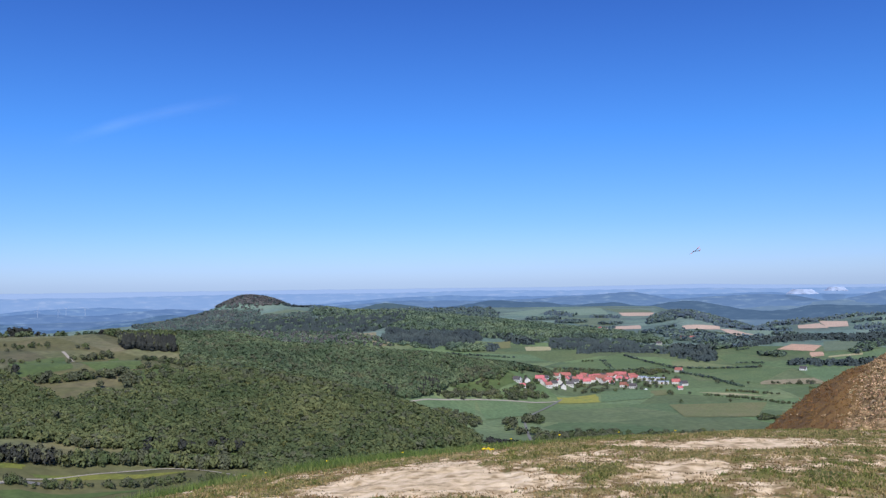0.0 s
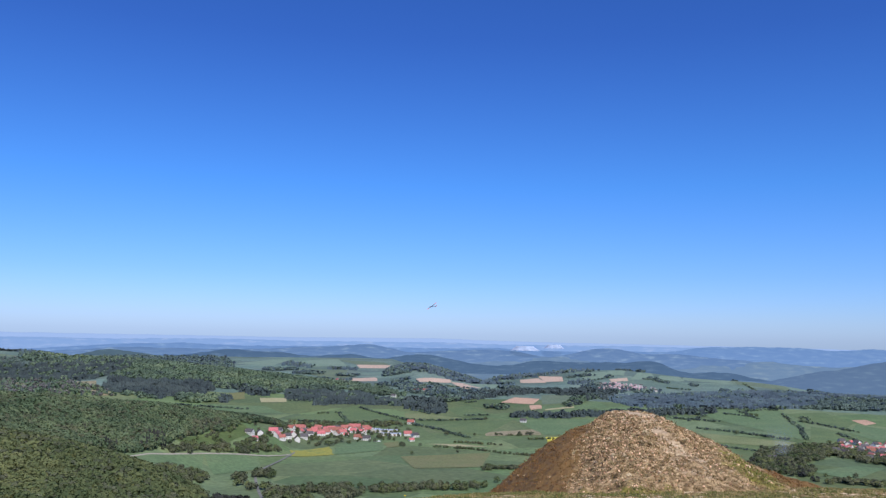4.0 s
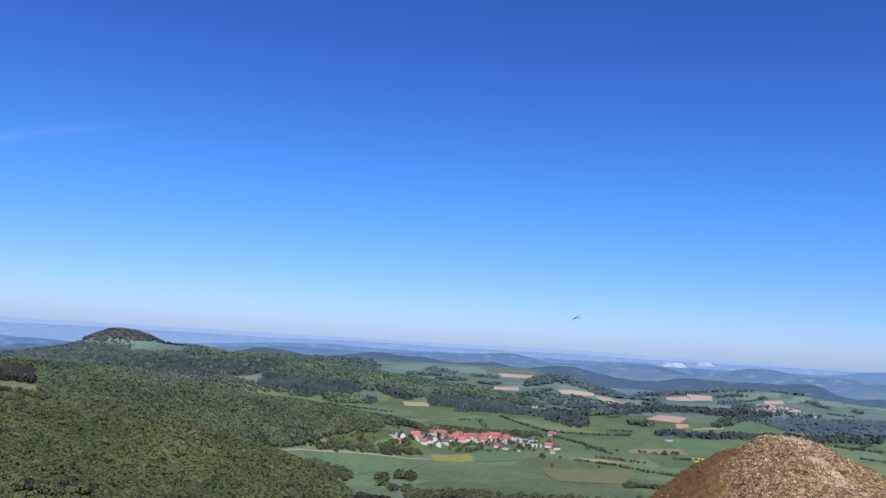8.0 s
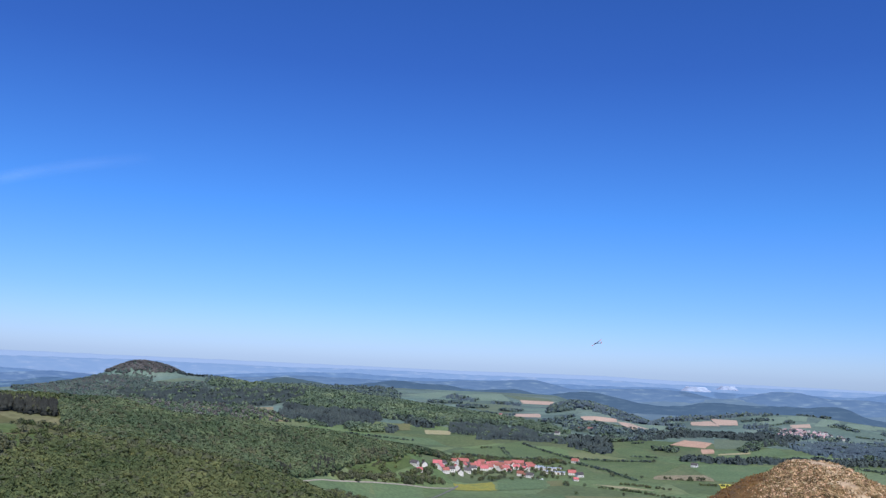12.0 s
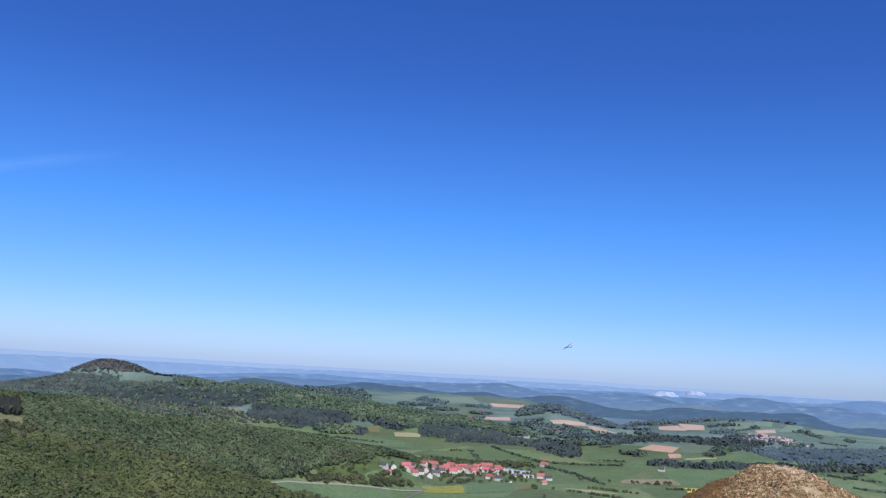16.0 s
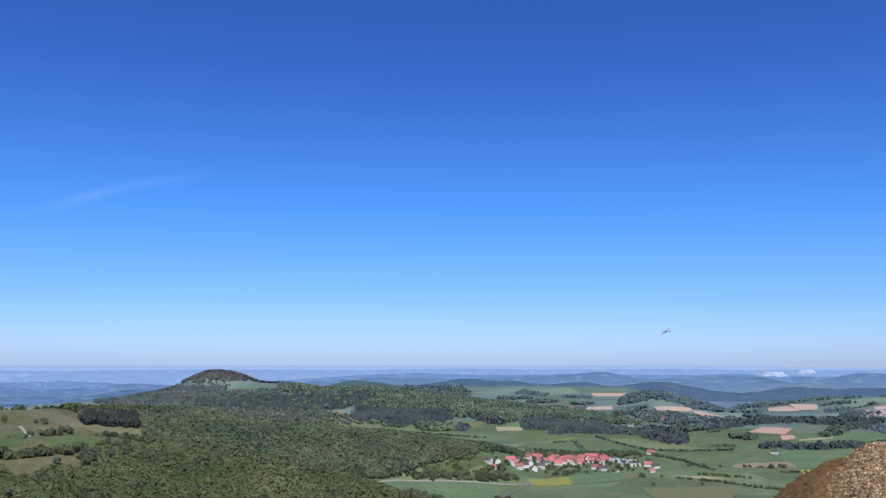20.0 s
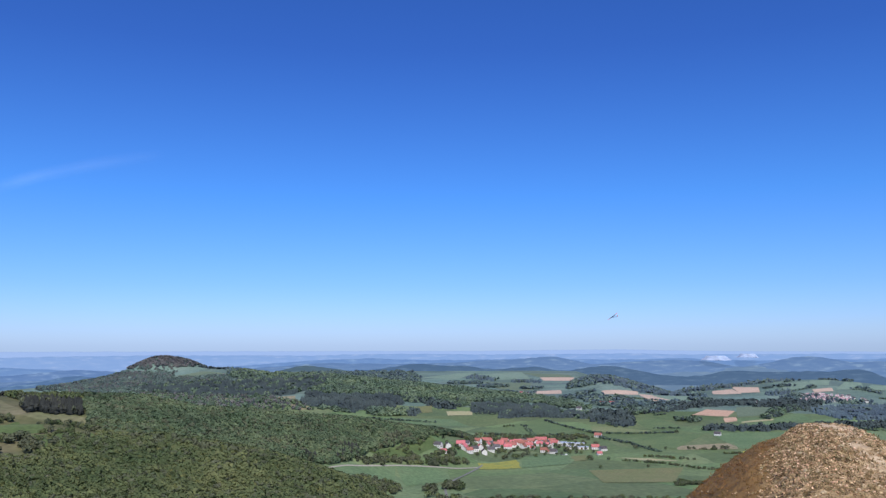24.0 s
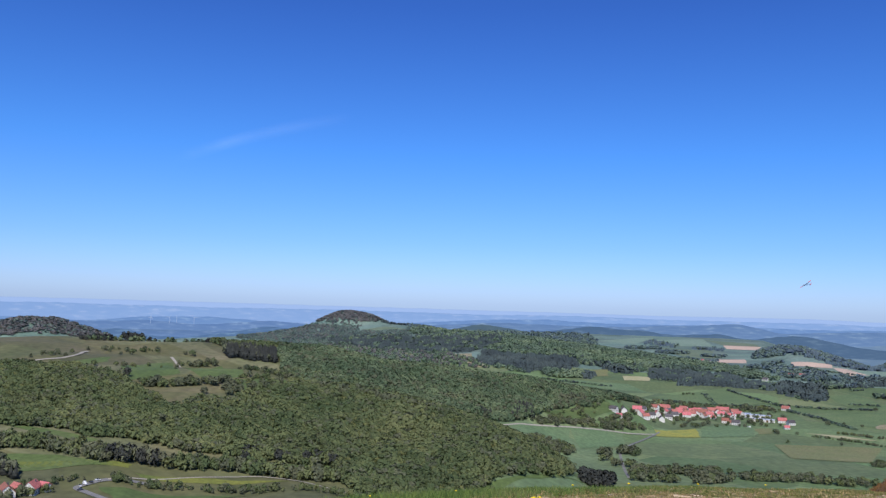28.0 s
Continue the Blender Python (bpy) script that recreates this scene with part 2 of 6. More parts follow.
FIELD_LABEL = {
    "outermeadow": "green meadow blued for haze among the far hills", "outer": "green pasture paled for haze among the far hills", "outersoil": "pinkish ploughed field paled for haze among the far hills",
    "lea": "light olive-green upland pasture in the sun", "canola": "deep yellow rape field in full flower",
    "meadow": "mid-green mown meadow in the valley", "bright": "bright green field of young crop", "palegreen": "pale green grazed pasture",
    "olive": "olive-green stubble field with soft edges", "pale": "pale dry strip of grass beside fields", "rape": "yellow flowering rape field",
    "soil": "pinkish-brown ploughed field of bare soil", "scrub": "brown scrubby fallow patch among fields", "dandelion": "green meadow yellowed by flowering dandelions",
}
LEAF = surface("spring_leaves", [(0.095, 0.124, 0.054), (0.124, 0.157, 0.066), (0.167, 0.194, 0.082)], 0.012, fine=0.09, vary=0.08, by="island", rough=0.8, thin=0.34, tint=0.27)
# cool tints in LEAF_MID and the far and outer foliage are painted haze
LEAF_MID = surface("hazed_spring_leaves", [(0.099, 0.141, 0.079), (0.128, 0.179, 0.095), (0.165, 0.215, 0.109)], 0.011, fine=0.07, vary=0.08, by="island", rough=0.85, thin=0.34, tint=0.27)
LEAF_FAR = surface("hazed_far_leaves", [(0.115, 0.168, 0.125), (0.150, 0.218, 0.140), (0.199, 0.269, 0.152)], 0.009, fine=0.05, vary=0.12, by="island", rough=0.85, thin=0.34, tint=0.27)
LEAF_LIGHT = surface("pale_young_leaves", [(0.138, 0.157, 0.057), (0.168, 0.179, 0.067)], 0.05, fine=0.2, vary=0.12, by="island", rough=0.8, thin=0.34, tint=0.15)
BARE_WOOD = surface("late_leafing_crowns", [(0.101, 0.119, 0.068), (0.125, 0.141, 0.083), (0.150, 0.161, 0.098)], 0.03, fine=0.11, vary=0.18, by="island", rough=0.9, thin=0.34, tint=0.18)
NEEDLE = surface("spruce_needles", [(0.022, 0.025, 0.023), (0.030, 0.034, 0.029), (0.041, 0.043, 0.035)], 0.03, fine=0.8, vary=0.3, by="island", rough=0.85, tint=0.15)
NEEDLE_FAR = surface("hazed_far_needles", [(0.040, 0.057, 0.059), (0.049, 0.070, 0.070), (0.064, 0.085, 0.080)], 0.01, fine=0.2, vary=0.2, by="island", rough=0.9, tint=0.18)
NEEDLE_OUT = surface("hazed_outer_needles", [(0.066, 0.102, 0.126), (0.079, 0.119, 0.144), (0.100, 0.140, 0.158)], 0.01, fine=0.2, vary=0.14, by="island", rough=0.9, tint=0.16)
LEAF_OUT = surface("hazed_outer_leaves", [(0.122, 0.181, 0.170), (0.152, 0.216, 0.185), (0.184, 0.252, 0.201)], 0.01, fine=0.3, vary=0.14, by="island", rough=0.85, thin=0.34, tint=0.2)
# brown lightened and turned blue-grey to paint in haze
BROWN_WOOD = surface("hazed_brown_crowns", [(0.148, 0.152, 0.152), (0.180, 0.178, 0.175), (0.214, 0.208, 0.200)], 0.02, fine=0.4, vary=0.18, by="island", rough=0.9, thin=0.34, tint=0.22)
BARK = surface("grey_bark", [(0.09, 0.075, 0.06), (0.15, 0.13, 0.10)], 3, bump=0.5)
WALL = surface("white_render", [(0.605, 0.582, 0.538), (0.694, 0.672, 0.627)], 0.6, fine=4, vary=0.12, by="object")
ROOF_RED = surface("red_roof_tiles", [(0.333, 0.113, 0.093), (0.415, 0.152, 0.128), (0.270, 0.092, 0.081)], 0.4, fine=5, vary=0.38, by="object", bump=0.4, bump_scale=6)
ROOF_PALE = surface("pale_pink_roof", [(0.40, 0.25, 0.25), (0.50, 0.37, 0.38)], 0.4, fine=5, vary=0.3, by="object")
ROOF_DARK = surface("dark_slate_roof", [(0.075, 0.070, 0.075), (0.11, 0.10, 0.10)], 0.4, fine=5, vary=0.2, by="object", bump=0.3, bump_scale=6)
ROOF_METAL = surface("pale_sheet_roof", [(0.36, 0.41, 0.48), (0.44, 0.49, 0.55)], 0.3, fine=3, rough=0.45)
PANE = surface("window_glass", [(0.03, 0.035, 0.045), (0.05, 0.055, 0.065)], 1, rough=0.12, spec=0.5)
TIMBER = surface("brown_timber", [(0.12, 0.07, 0.04), (0.18, 0.11, 0.06)], 2)
ASPHALT = surface("grey_asphalt", [(0.15, 0.15, 0.145), (0.20, 0.197, 0.19)], 0.2, fine=3)
GRAVEL = surface("pale_gravel_track", [(0.300, 0.277, 0.232), (0.375, 0.345, 0.285)], 0.3, fine=3)


# ---- mesh helpers ----
def mesh_of(name, verts, faces, mats, index=None, smooth=False):
    me = bpy.data.meshes.new(name)
    verts, faces = np.asarray(verts, np.float32).reshape(-1, 3), np.asarray(faces, np.int32)
    k = faces.shape[1]
    me.vertices.add(len(verts))
    me.vertices.foreach_set("co", verts.ravel())
    me.loops.add(faces.size)
    me.loops.foreach_set("vertex_index", faces.ravel())
    me.polygons.add(len(faces))
    me.polygons.foreach_set("loop_start", np.arange(0, faces.size, k, dtype=np.int32))
    if index is not None:
        me.polygons.foreach_set("material_index", np.asarray(index, np.int32))
    me.polygons.foreach_set("use_smooth", np.full(len(faces), smooth))
    for m in mats:
        me.materials.append(m)
    me.update(calc_edges=True)
    me.validate()
    return me


def part(name, bm, material, parent, label=""):
    """Links a bmesh as one mesh under a thing or a part."""
    me = bpy.data.meshes.new(name)
    bm.to_mesh(me)
    bm.free()
    me.materials.append(material)
    ob = new(name, me)
    ob.parent = parent
    if label:
        tagged(ob, label)
    return ob


def box(cx, cy, cz, sx, sy, sz, bm=None, turn=None):
    bm = bm or bmesh.new()
    m = Matrix.Translation((cx, cy, cz)) @ (turn or Matrix.Identity(4)) @ Matrix.Diagonal((sx, sy, sz, 1))
    bmesh.ops.create_cube(bm, size=1, matrix=m)
    return bm


def land_at(x, y):
    return float(land(x, y))


# ---- the ground: one sheet from underfoot to the horizon ----
def bare_soil(x, y):
    """How worn the turf is, 0 to 1: trodden patches on the hilltop."""
    out = 0.35 + np.zeros_like(x)
    for bearing, dist, wide, deep, amount in WORN:
        b = radians(bearing)
        cx, cy = dist * math.sin(b), dist * math.cos(b)
        u = (x - cx) * math.cos(b) - (y - cy) * math.sin(b)
        v = (x - cx) * math.sin(b) + (y - cy) * math.cos(b)
        out = np.maximum(out, amount * np.exp(-((u / wide) ** 2 + (v / deep) ** 2)))
    return out


def turf_wear(x, y):
    """Worn patches broken up by tufts of a few decimetres."""
    u, v = x + 0.25 * swell(x, y, 1.1, 3), y + 0.25 * swell(x, y, 0.9, 8)
    return bare_soil(x, y) + 0.24 * swell(u, v, 1.9, 4) + 0.20 * swell(v, u, 0.9, 9) + 0.10 * swell(u, v, 0.42, 13)


def turf_relief(x, y):
    """Tussocks a few centimetres high where grass grows, hollows where it is worn away."""
    r = np.hypot(x, y)
    tuft = 0.016 * swell(x, y, 0.60, 21) + 0.016 * swell(y, x, 0.33, 23) + 0.012 * swell(x, y, 0.19, 27)
    return (tuft - 0.05 * np.clip(turf_wear(x, y) - 0.2, 0, 0.8)) * np.clip(r / 4 - 0.5, 0, 1) * np.clip((30 - r) / 8, 0, 1)


def turf_top(x, y):
    return land(x, y) + turf_relief(x, y)


WORN = [(-13, 8.0, 1.25, 1.35, 1.4), (-8.5, 7.4, 1.0, 1.0, 1.35), (-17, 7.6, 0.9, 1.0, 1.05), (-10, 9.4, 0.9, 0.6, 0.85), (-21, 7.2, 0.8, 0.6, 0.7), (11, 11.0, 1.35, 1.1, 1.35), (6, 11.3, 0.9, 0.8, 1.15), (3, 12.6, 0.5, 0.5, 0.7),
        (8, 8.0, 0.75, 0.7, 1.1), (6.0, 7.4, 0.6, 0.6, 1.0), (15.5, 11.3, 0.6, 0.5, 0.75), (19, 11.2, 0.7, 0.5, 0.8), (26, 12.0, 0.9, 0.45, 0.8), (30, 12.8, 0.7, 0.4, 0.75), (36, 12.0, 0.7, 0.4, 0.65),
        (30, 10.0, 0.5, 0.4, 0.65), (21.6, 9.0, 0.5, 0.35, 0.6), (23, 13.6, 0.8, 0.5, 0.7), (-4, 9.0, 0.5, 0.3, 0.55), (22, 15.6, 1.2, 0.5, 0.65), (1.5, 9.8, 0.4, 0.4, 0.6)]


def turf_material():
    m = bpy.data.materials.new("hilltop_turf")
    m.use_nodes = True
    n, l = m.node_tree.nodes, m.node_tree.links
    b = n["Principled BSDF"]
    b.inputs["Roughness"].default_value = 0.95
    b.inputs["Specular IOR Level"].default_value = 0.15
    co = n.new("ShaderNodeTexCoord")

    def noise(scale, detail=5):
        k = n.new("ShaderNodeTexNoise")
        k.inputs["Scale"].default_value, k.inputs["Detail"].default_value = scale, detail
        l.new(co.outputs["Object"], k.inputs["Vector"])
        return k.outputs["Fac"]

    def ramp(fac, stops):
        k = n.new("ShaderNodeValToRGB")
        e = k.color_ramp.elements
        while len(e) < len(stops):
            e.new(0.5)
        for i, (p, c) in enumerate(stops):
            e[i].position, e[i].color = p, (*c, 1)
        l.new(fac, k.inputs["Fac"])
        return k.outputs["Color"]

    def mix(fac, a, c):
        k = n.new("ShaderNodeMix")
        k.data_type = "RGBA"
        l.new(fac, k.inputs["Factor"])
        l.new(a, k.inputs["A"])
        l.new(c, k.inputs["B"])
        return k.outputs["Result"]

    grass = ramp(noise(2.2, 9), [(0.38, (0.100, 0.112, 0.030)), (0.48, (0.155, 0.150, 0.045)), (0.56, (0.235, 0.190, 0.075)), (0.68, (0.40, 0.31, 0.16))])
    dead = ramp(noise(5.0, 9), [(0.36, (0.155, 0.105, 0.048)), (0.48, (0.26, 0.185, 0.090)), (0.62, (0.44, 0.34, 0.19))])
    soil = ramp(noise(6.0, 9), [(0.34, (0.34, 0.245, 0.130)), (0.44, (0.58, 0.44, 0.265)), (0.54, (0.73, 0.57, 0.365)), (0.68, (0.83, 0.68, 0.47))])
    at_ = n.new("ShaderNodeAttribute")
    at_.attribute_name = "bare"
    add = n.new("ShaderNodeMath")
    add.operation = "ADD"
    l.new(at_.outputs["Fac"], add.inputs[0])
    sc = n.new("ShaderNodeMapRange")
    sc.inputs["From Min"].default_value, sc.inputs["From Max"].default_value = 0.25, 0.75
    sc.inputs["To Min"].default_value, sc.inputs["To Max"].default_value = -0.40, 0.40
    l.new(noise(4.5, 12), sc.inputs["Value"])
    l.new(sc.outputs[0], add.inputs[1])
    steps = []
    for lo, hi in ((0.26, 0.44), (0.46, 0.60)):
        st = n.new("ShaderNodeMapRange")
        st.inputs["From Min"].default_value, st.inputs["From Max"].default_value = lo, hi
        l.new(add.outputs[0], st.inputs["Value"])
        steps.append(st.outputs[0])
    l.new(mix(steps[1], mix(steps[0], grass, dead), soil), b.inputs["Base Color"])
    bp = n.new("ShaderNodeBump")
    bp.inputs["Strength"].default_value, bp.inputs["Distance"].default_value = 0.9, 0.025
    l.new(noise(30, 8), bp.inputs["Height"])
    l.new(bp.outputs[0], b.inputs["Normal"])
    return m


def farmland_material(name, greens, cell):
    """Meadows that change tone from parcel to parcel."""
    m = surface(name, greens, 0.012, fine=0.12)
    n, l = m.node_tree.nodes, m.node_tree.links
    vo = n.new("ShaderNodeTexVoronoi")
    vo.inputs["Scale"].default_value = 1 / cell
    co = n.new("ShaderNodeTexCoord")
    mp = n.new("ShaderNodeMapping")
    mp.inputs["Scale"].default_value = (1.0, 1.5, 0)
    mp.inputs["Rotation"].default_value = (0, 0, 0.4)
    l.new(co.outputs["Object"], mp.inputs["Vector"])
    l.new(mp.outputs[0], vo.inputs["Vector"])
    sp = n.new("ShaderNodeSeparateColor")
    l.new(vo.outputs["Color"], sp.inputs[0])
    hv2 = n.new("ShaderNodeHueSaturation")
    for src, to, lo, hi in ((0, "Hue", 0.475, 0.515), (1, "Value", 0.8, 1.25), (2, "Saturation", 0.92, 1.1)):
        mr = n.new("ShaderNodeMapRange")
        mr.inputs["To Min"].default_value, mr.inputs["To Max"].default_value = lo, hi
        l.new(sp.outputs[src], mr.inputs["Value"])
        l.new(mr.outputs[0], hv2.inputs[to])
    b = n["Principled BSDF"]
    old = b.inputs["Base Color"].links[0].from_socket
    l.new(old, hv2.inputs["Color"])
    l.new(hv2.outputs[0], b.inputs["Base Color"])
    return m


azs = np.concatenate([np.arange(-180, -52, 4), np.arange(-52, 46, 0.4), np.arange(46, 180, 4)])
rs = np.concatenate([0.6 * 1.022 ** np.arange(0, 108), np.geomspace(6.3, 24, 170), np.geomspace(24.5, 43, 24), np.geomspace(43.5, 500, 80)[1:], np.geomspace(500, 4900, 190)[1:]])
A, R = np.meshgrid(np.radians(azs), rs)
X, Y = R * np.sin(A), R * np.cos(A)
Z = turf_top(X, Y)
n_r, n_a = X.shape
ci = len(X.ravel())
gv = np.concatenate([np.stack([X, Y, Z], -1).reshape(-1, 3), [[0, 0, 0]]])
gi, gj = np.meshgrid(np.arange(n_r - 1), np.arange(n_a), indexing="ij")
gk = (gj + 1) % n_a
gf = np.stack([gi * n_a + gj, (gi + 1) * n_a + gj, (gi + 1) * n_a + gk, gi * n_a + gk], -1).reshape(-1, 4)
inner = np.array([[ci, j, (j + 1) % n_a, (j + 1) % n_a] for j in range(n_a)])
upland = (azs[gj] < -21) & (rs[gi] > 480) & (rs[gi] < 1620)
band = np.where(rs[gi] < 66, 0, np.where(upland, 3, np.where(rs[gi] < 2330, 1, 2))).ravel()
# valley band blued a little, outer band more, to paint in haze
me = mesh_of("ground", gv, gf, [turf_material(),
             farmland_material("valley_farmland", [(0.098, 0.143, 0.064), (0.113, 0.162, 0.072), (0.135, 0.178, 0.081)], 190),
             farmland_material("hazed_farmland", [(0.102, 0.154, 0.136), (0.118, 0.175, 0.146), (0.145, 0.196, 0.159)], 160),
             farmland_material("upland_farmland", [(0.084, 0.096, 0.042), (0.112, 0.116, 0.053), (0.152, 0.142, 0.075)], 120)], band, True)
worn = me.attributes.new("bare", "FLOAT", "POINT")
worn.data.foreach_set("value", turf_wear(gv[:, 0], gv[:, 1]).astype(np.float32))
tagged(new("ground", me), "hilltop turf falling away to rolling green farmland", "ground", kind="structure")
cap = bmesh.new()
bmesh.ops.create_circle(cap, cap_ends=True, segments=24, radius=0.7)
capo = part("ground_underfoot", cap, bpy.data.materials["hilltop_turf"], None)
capo.location.z = land_at(0.6, 0) + 0.004
tagged(capo, "worn turf under the camera on the hilltop", "ground", kind="structure")


def field(kind, *corners):
    """A field draped over the ground between four corners, each a bearing and a distance."""
    (a, b, c, d) = [np.array(at(*p)) for p in corners]
    k = 22
    s, t = np.meshgrid(np.linspace(0, 1, k), np.linspace(0, 1, k))
    p = ((1 - s) * (1 - t))[..., None] * a + (s * (1 - t))[..., None] * b + (s * t)[..., None] * c + ((1 - s) * t)[..., None] * d
    w = 4.0 * np.sin(s * 9 + a[0]) * np.sin(t * 7 + a[1]) * 0.3
    x, y = p[..., 0] + w, p[..., 1] + w
    z = land(x, y) + (0.3 if np.hypot(*a) < 1250 else 0.6)
    i, j = np.meshgrid(np.arange(k - 1), np.arange(k - 1), indexing="ij")
    f = np.stack([i * k + j, i * k + j + 1, (i + 1) * k + j + 1, (i + 1) * k + j], -1).reshape(-1, 4)
    ob = new("field", mesh_of("field", np.stack([x, y, z], -1).reshape(-1, 3), f, [FIELD[kind]], None, True))
    return tagged(ob, FIELD_LABEL[kind], "field", kind="structure")


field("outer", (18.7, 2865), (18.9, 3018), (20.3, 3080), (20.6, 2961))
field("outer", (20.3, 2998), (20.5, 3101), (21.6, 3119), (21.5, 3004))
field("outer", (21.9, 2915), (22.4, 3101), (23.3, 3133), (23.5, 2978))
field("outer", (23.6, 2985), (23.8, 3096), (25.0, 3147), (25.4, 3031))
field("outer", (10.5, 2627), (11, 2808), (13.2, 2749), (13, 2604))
field("rape", (-0.59, 1440), (-0.44, 1386), (2.27, 1417), (1.99, 1509))
field("bright", (2.29, 1540), (2.33, 1417), (5.58, 1466), (5.42, 1603))
field("olive", (6.71, 1398), (7.68, 1251), (12.12, 1292), (12.71, 1451))
field("olive", (5.5, 1557), (5.82, 1498), (6.63, 1512), (6.55, 1578))
field("pale", (8.37, 1539), (10.63, 1536), (12.65, 1520), (10.53, 1507))
field("canola", (16.38, 1712), (17.83, 1724), (17.48, 1593), (16.66, 1572))
field("scrub", (12.34, 1743), (15.88, 1820), (16.11, 1742), (12.42, 1694))
field("soil", (13.36, 2267), (14.28, 2390), (16.01, 2357), (15.54, 2234))
field("soil", (15.28, 2213), (16.04, 2227), (16.15, 2161), (15.38, 2133))
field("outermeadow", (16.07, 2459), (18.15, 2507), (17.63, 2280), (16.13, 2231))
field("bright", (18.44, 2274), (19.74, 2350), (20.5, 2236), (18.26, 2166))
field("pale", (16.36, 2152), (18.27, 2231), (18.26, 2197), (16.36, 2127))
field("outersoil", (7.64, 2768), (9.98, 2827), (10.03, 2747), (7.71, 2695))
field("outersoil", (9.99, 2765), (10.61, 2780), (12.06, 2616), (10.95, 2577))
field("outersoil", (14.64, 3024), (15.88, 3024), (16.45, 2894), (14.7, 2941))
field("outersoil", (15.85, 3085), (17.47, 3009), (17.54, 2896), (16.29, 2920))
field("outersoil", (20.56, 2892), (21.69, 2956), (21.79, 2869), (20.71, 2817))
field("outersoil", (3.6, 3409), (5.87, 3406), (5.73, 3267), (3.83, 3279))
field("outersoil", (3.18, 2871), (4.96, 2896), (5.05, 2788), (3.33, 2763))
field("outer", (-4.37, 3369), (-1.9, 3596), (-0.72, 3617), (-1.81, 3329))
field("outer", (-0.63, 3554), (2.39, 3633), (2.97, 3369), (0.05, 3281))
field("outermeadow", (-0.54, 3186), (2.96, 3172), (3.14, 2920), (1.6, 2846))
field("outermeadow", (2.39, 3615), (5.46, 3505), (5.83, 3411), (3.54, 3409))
field("meadow", (-1.12, 1904), (3.87, 2144), (6.39, 1943), (4.03, 1831))
field("bright", (-5.85, 2144), (-2.32, 2116), (-1.12, 2000), (-5.46, 2029))
field("pale", (-2.71, 2264), (-0.95, 2272), (-0.95, 2195), (-2.61, 2185))
field("olive", (-4.67, 2333), (-3.69, 2364), (-3.65, 2249), (-4.58, 2232))
field("bright", (5.21, 2294), (7.08, 2255), (6.32, 2146), (5.38, 2169))
field("palegreen", (6.87, 2028), (10.88, 1963), (10.33, 1902), (7.04, 1930))
field("meadow", (9.55, 2128), (11.27, 2185), (12.84, 2044), (10.88, 1969))
field("meadow", (8.68, 1811), (14.21, 1928), (12.25, 1712), (9.04, 1757))
field("bright", (14.29, 1930), (19.51, 1994), (18.17, 1751), (16.28, 1745))
field("palegreen", (26.11, 1843), (32.05, 1795), (31.53, 1732), (27.22, 1731))
field("bright", (26.11, 2176), (30.62, 2397), (32.58, 2076), (32.38, 1827))
field("meadow", (31.34, 2237), (33.61, 2305), (35.24, 2141), (34.74, 2022))
field("meadow", (32.84, 2043), (34.74, 1984), (35.72, 1838), (32.83, 1805))
field("bright", (35.37, 2124), (37.79, 2049), (36.7, 1871), (34.99, 1971))
field("soil", (35.12, 2185), (35.87, 2214), (36.47, 2157), (35.86, 2117))
field("bright", (32.81, 1435), (35.21, 1520), (36.92, 1532), (35.2, 1379))
field("meadow", (36.3, 1375), (38.1, 1381), (38.09, 1298), (36.54, 1282))
field("bright", (36.97, 2316), (38.17, 2448), (38.15, 2163), (37.56, 2168))
field("lea", (-39.38, 1219), (-36.31, 1252), (-36.37, 1212), (-39.07, 1201))
field("lea", (-35.65, 1181), (-32.57, 1213), (-32.04, 1107), (-35.28, 1066))
field("lea", (-31.89, 1148), (-29.37, 1219), (-28.13, 1085), (-30.51, 1077))
field("lea", (-29.12, 1079), (-25.28, 1073), (-24.33, 1037), (-28.36, 995))
field("lea", (-29.15, 1207), (-28.06, 1142), (-27.86, 1089), (-29.13, 1081))
field("lea", (-42.26, 889), (-39.76, 868), (-36.67, 829), (-37.28, 816))
field("lea", (-43.5, 812), (-39.0, 780), (-35.7, 736), (-41.5, 745))
field("dandelion", (-43.5, 788), (-34.7, 740), (-34.8, 729), (-43.5, 770))
field("dandelion", (-34.6, 722), (-29.5, 731), (-24.5, 726), (-33.5, 715))
field("lea", (-36.51, 688), (-34.77, 689), (-27, 684), (-35.54, 662))
field("lea", (-27.26, 779), (-22.08, 778), (-21.97, 765), (-25.97, 771))
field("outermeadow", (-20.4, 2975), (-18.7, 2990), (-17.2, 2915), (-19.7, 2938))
field("scrub", (-14.3, 2440), (-12.8, 2445), (-12.77, 2362), (-14.2, 2355))
field("scrub", (-13.24, 2320), (-12.1, 2290), (-11.5, 2226), (-12.41, 2228))
field("lea", (-7.83, 1300), (-6.21, 1362), (-5.4, 1306), (-7.23, 1276))
field("lea", (-6.21, 1362), (-3.76, 1494), (-3.0, 1462), (-5.4, 1306))
field("bright", (-11.0, 1158), (-9.2, 1202), (-6.1, 1262), (-6.2, 1150))
field("bright", (-6.15, 1264), (-2.6, 1338), (-2.5, 1246), (-5.4, 1180))
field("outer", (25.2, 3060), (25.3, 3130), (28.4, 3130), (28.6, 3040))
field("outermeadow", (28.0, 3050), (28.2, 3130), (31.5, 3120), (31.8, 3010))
field("scrub", (-18.24, 2477), (-15.84, 2438), (-16.0, 2413), (-18.16, 2450))
field("lea", (-12.4, 764), (-7.85, 812), (-4.5, 913), (-10.85, 758))


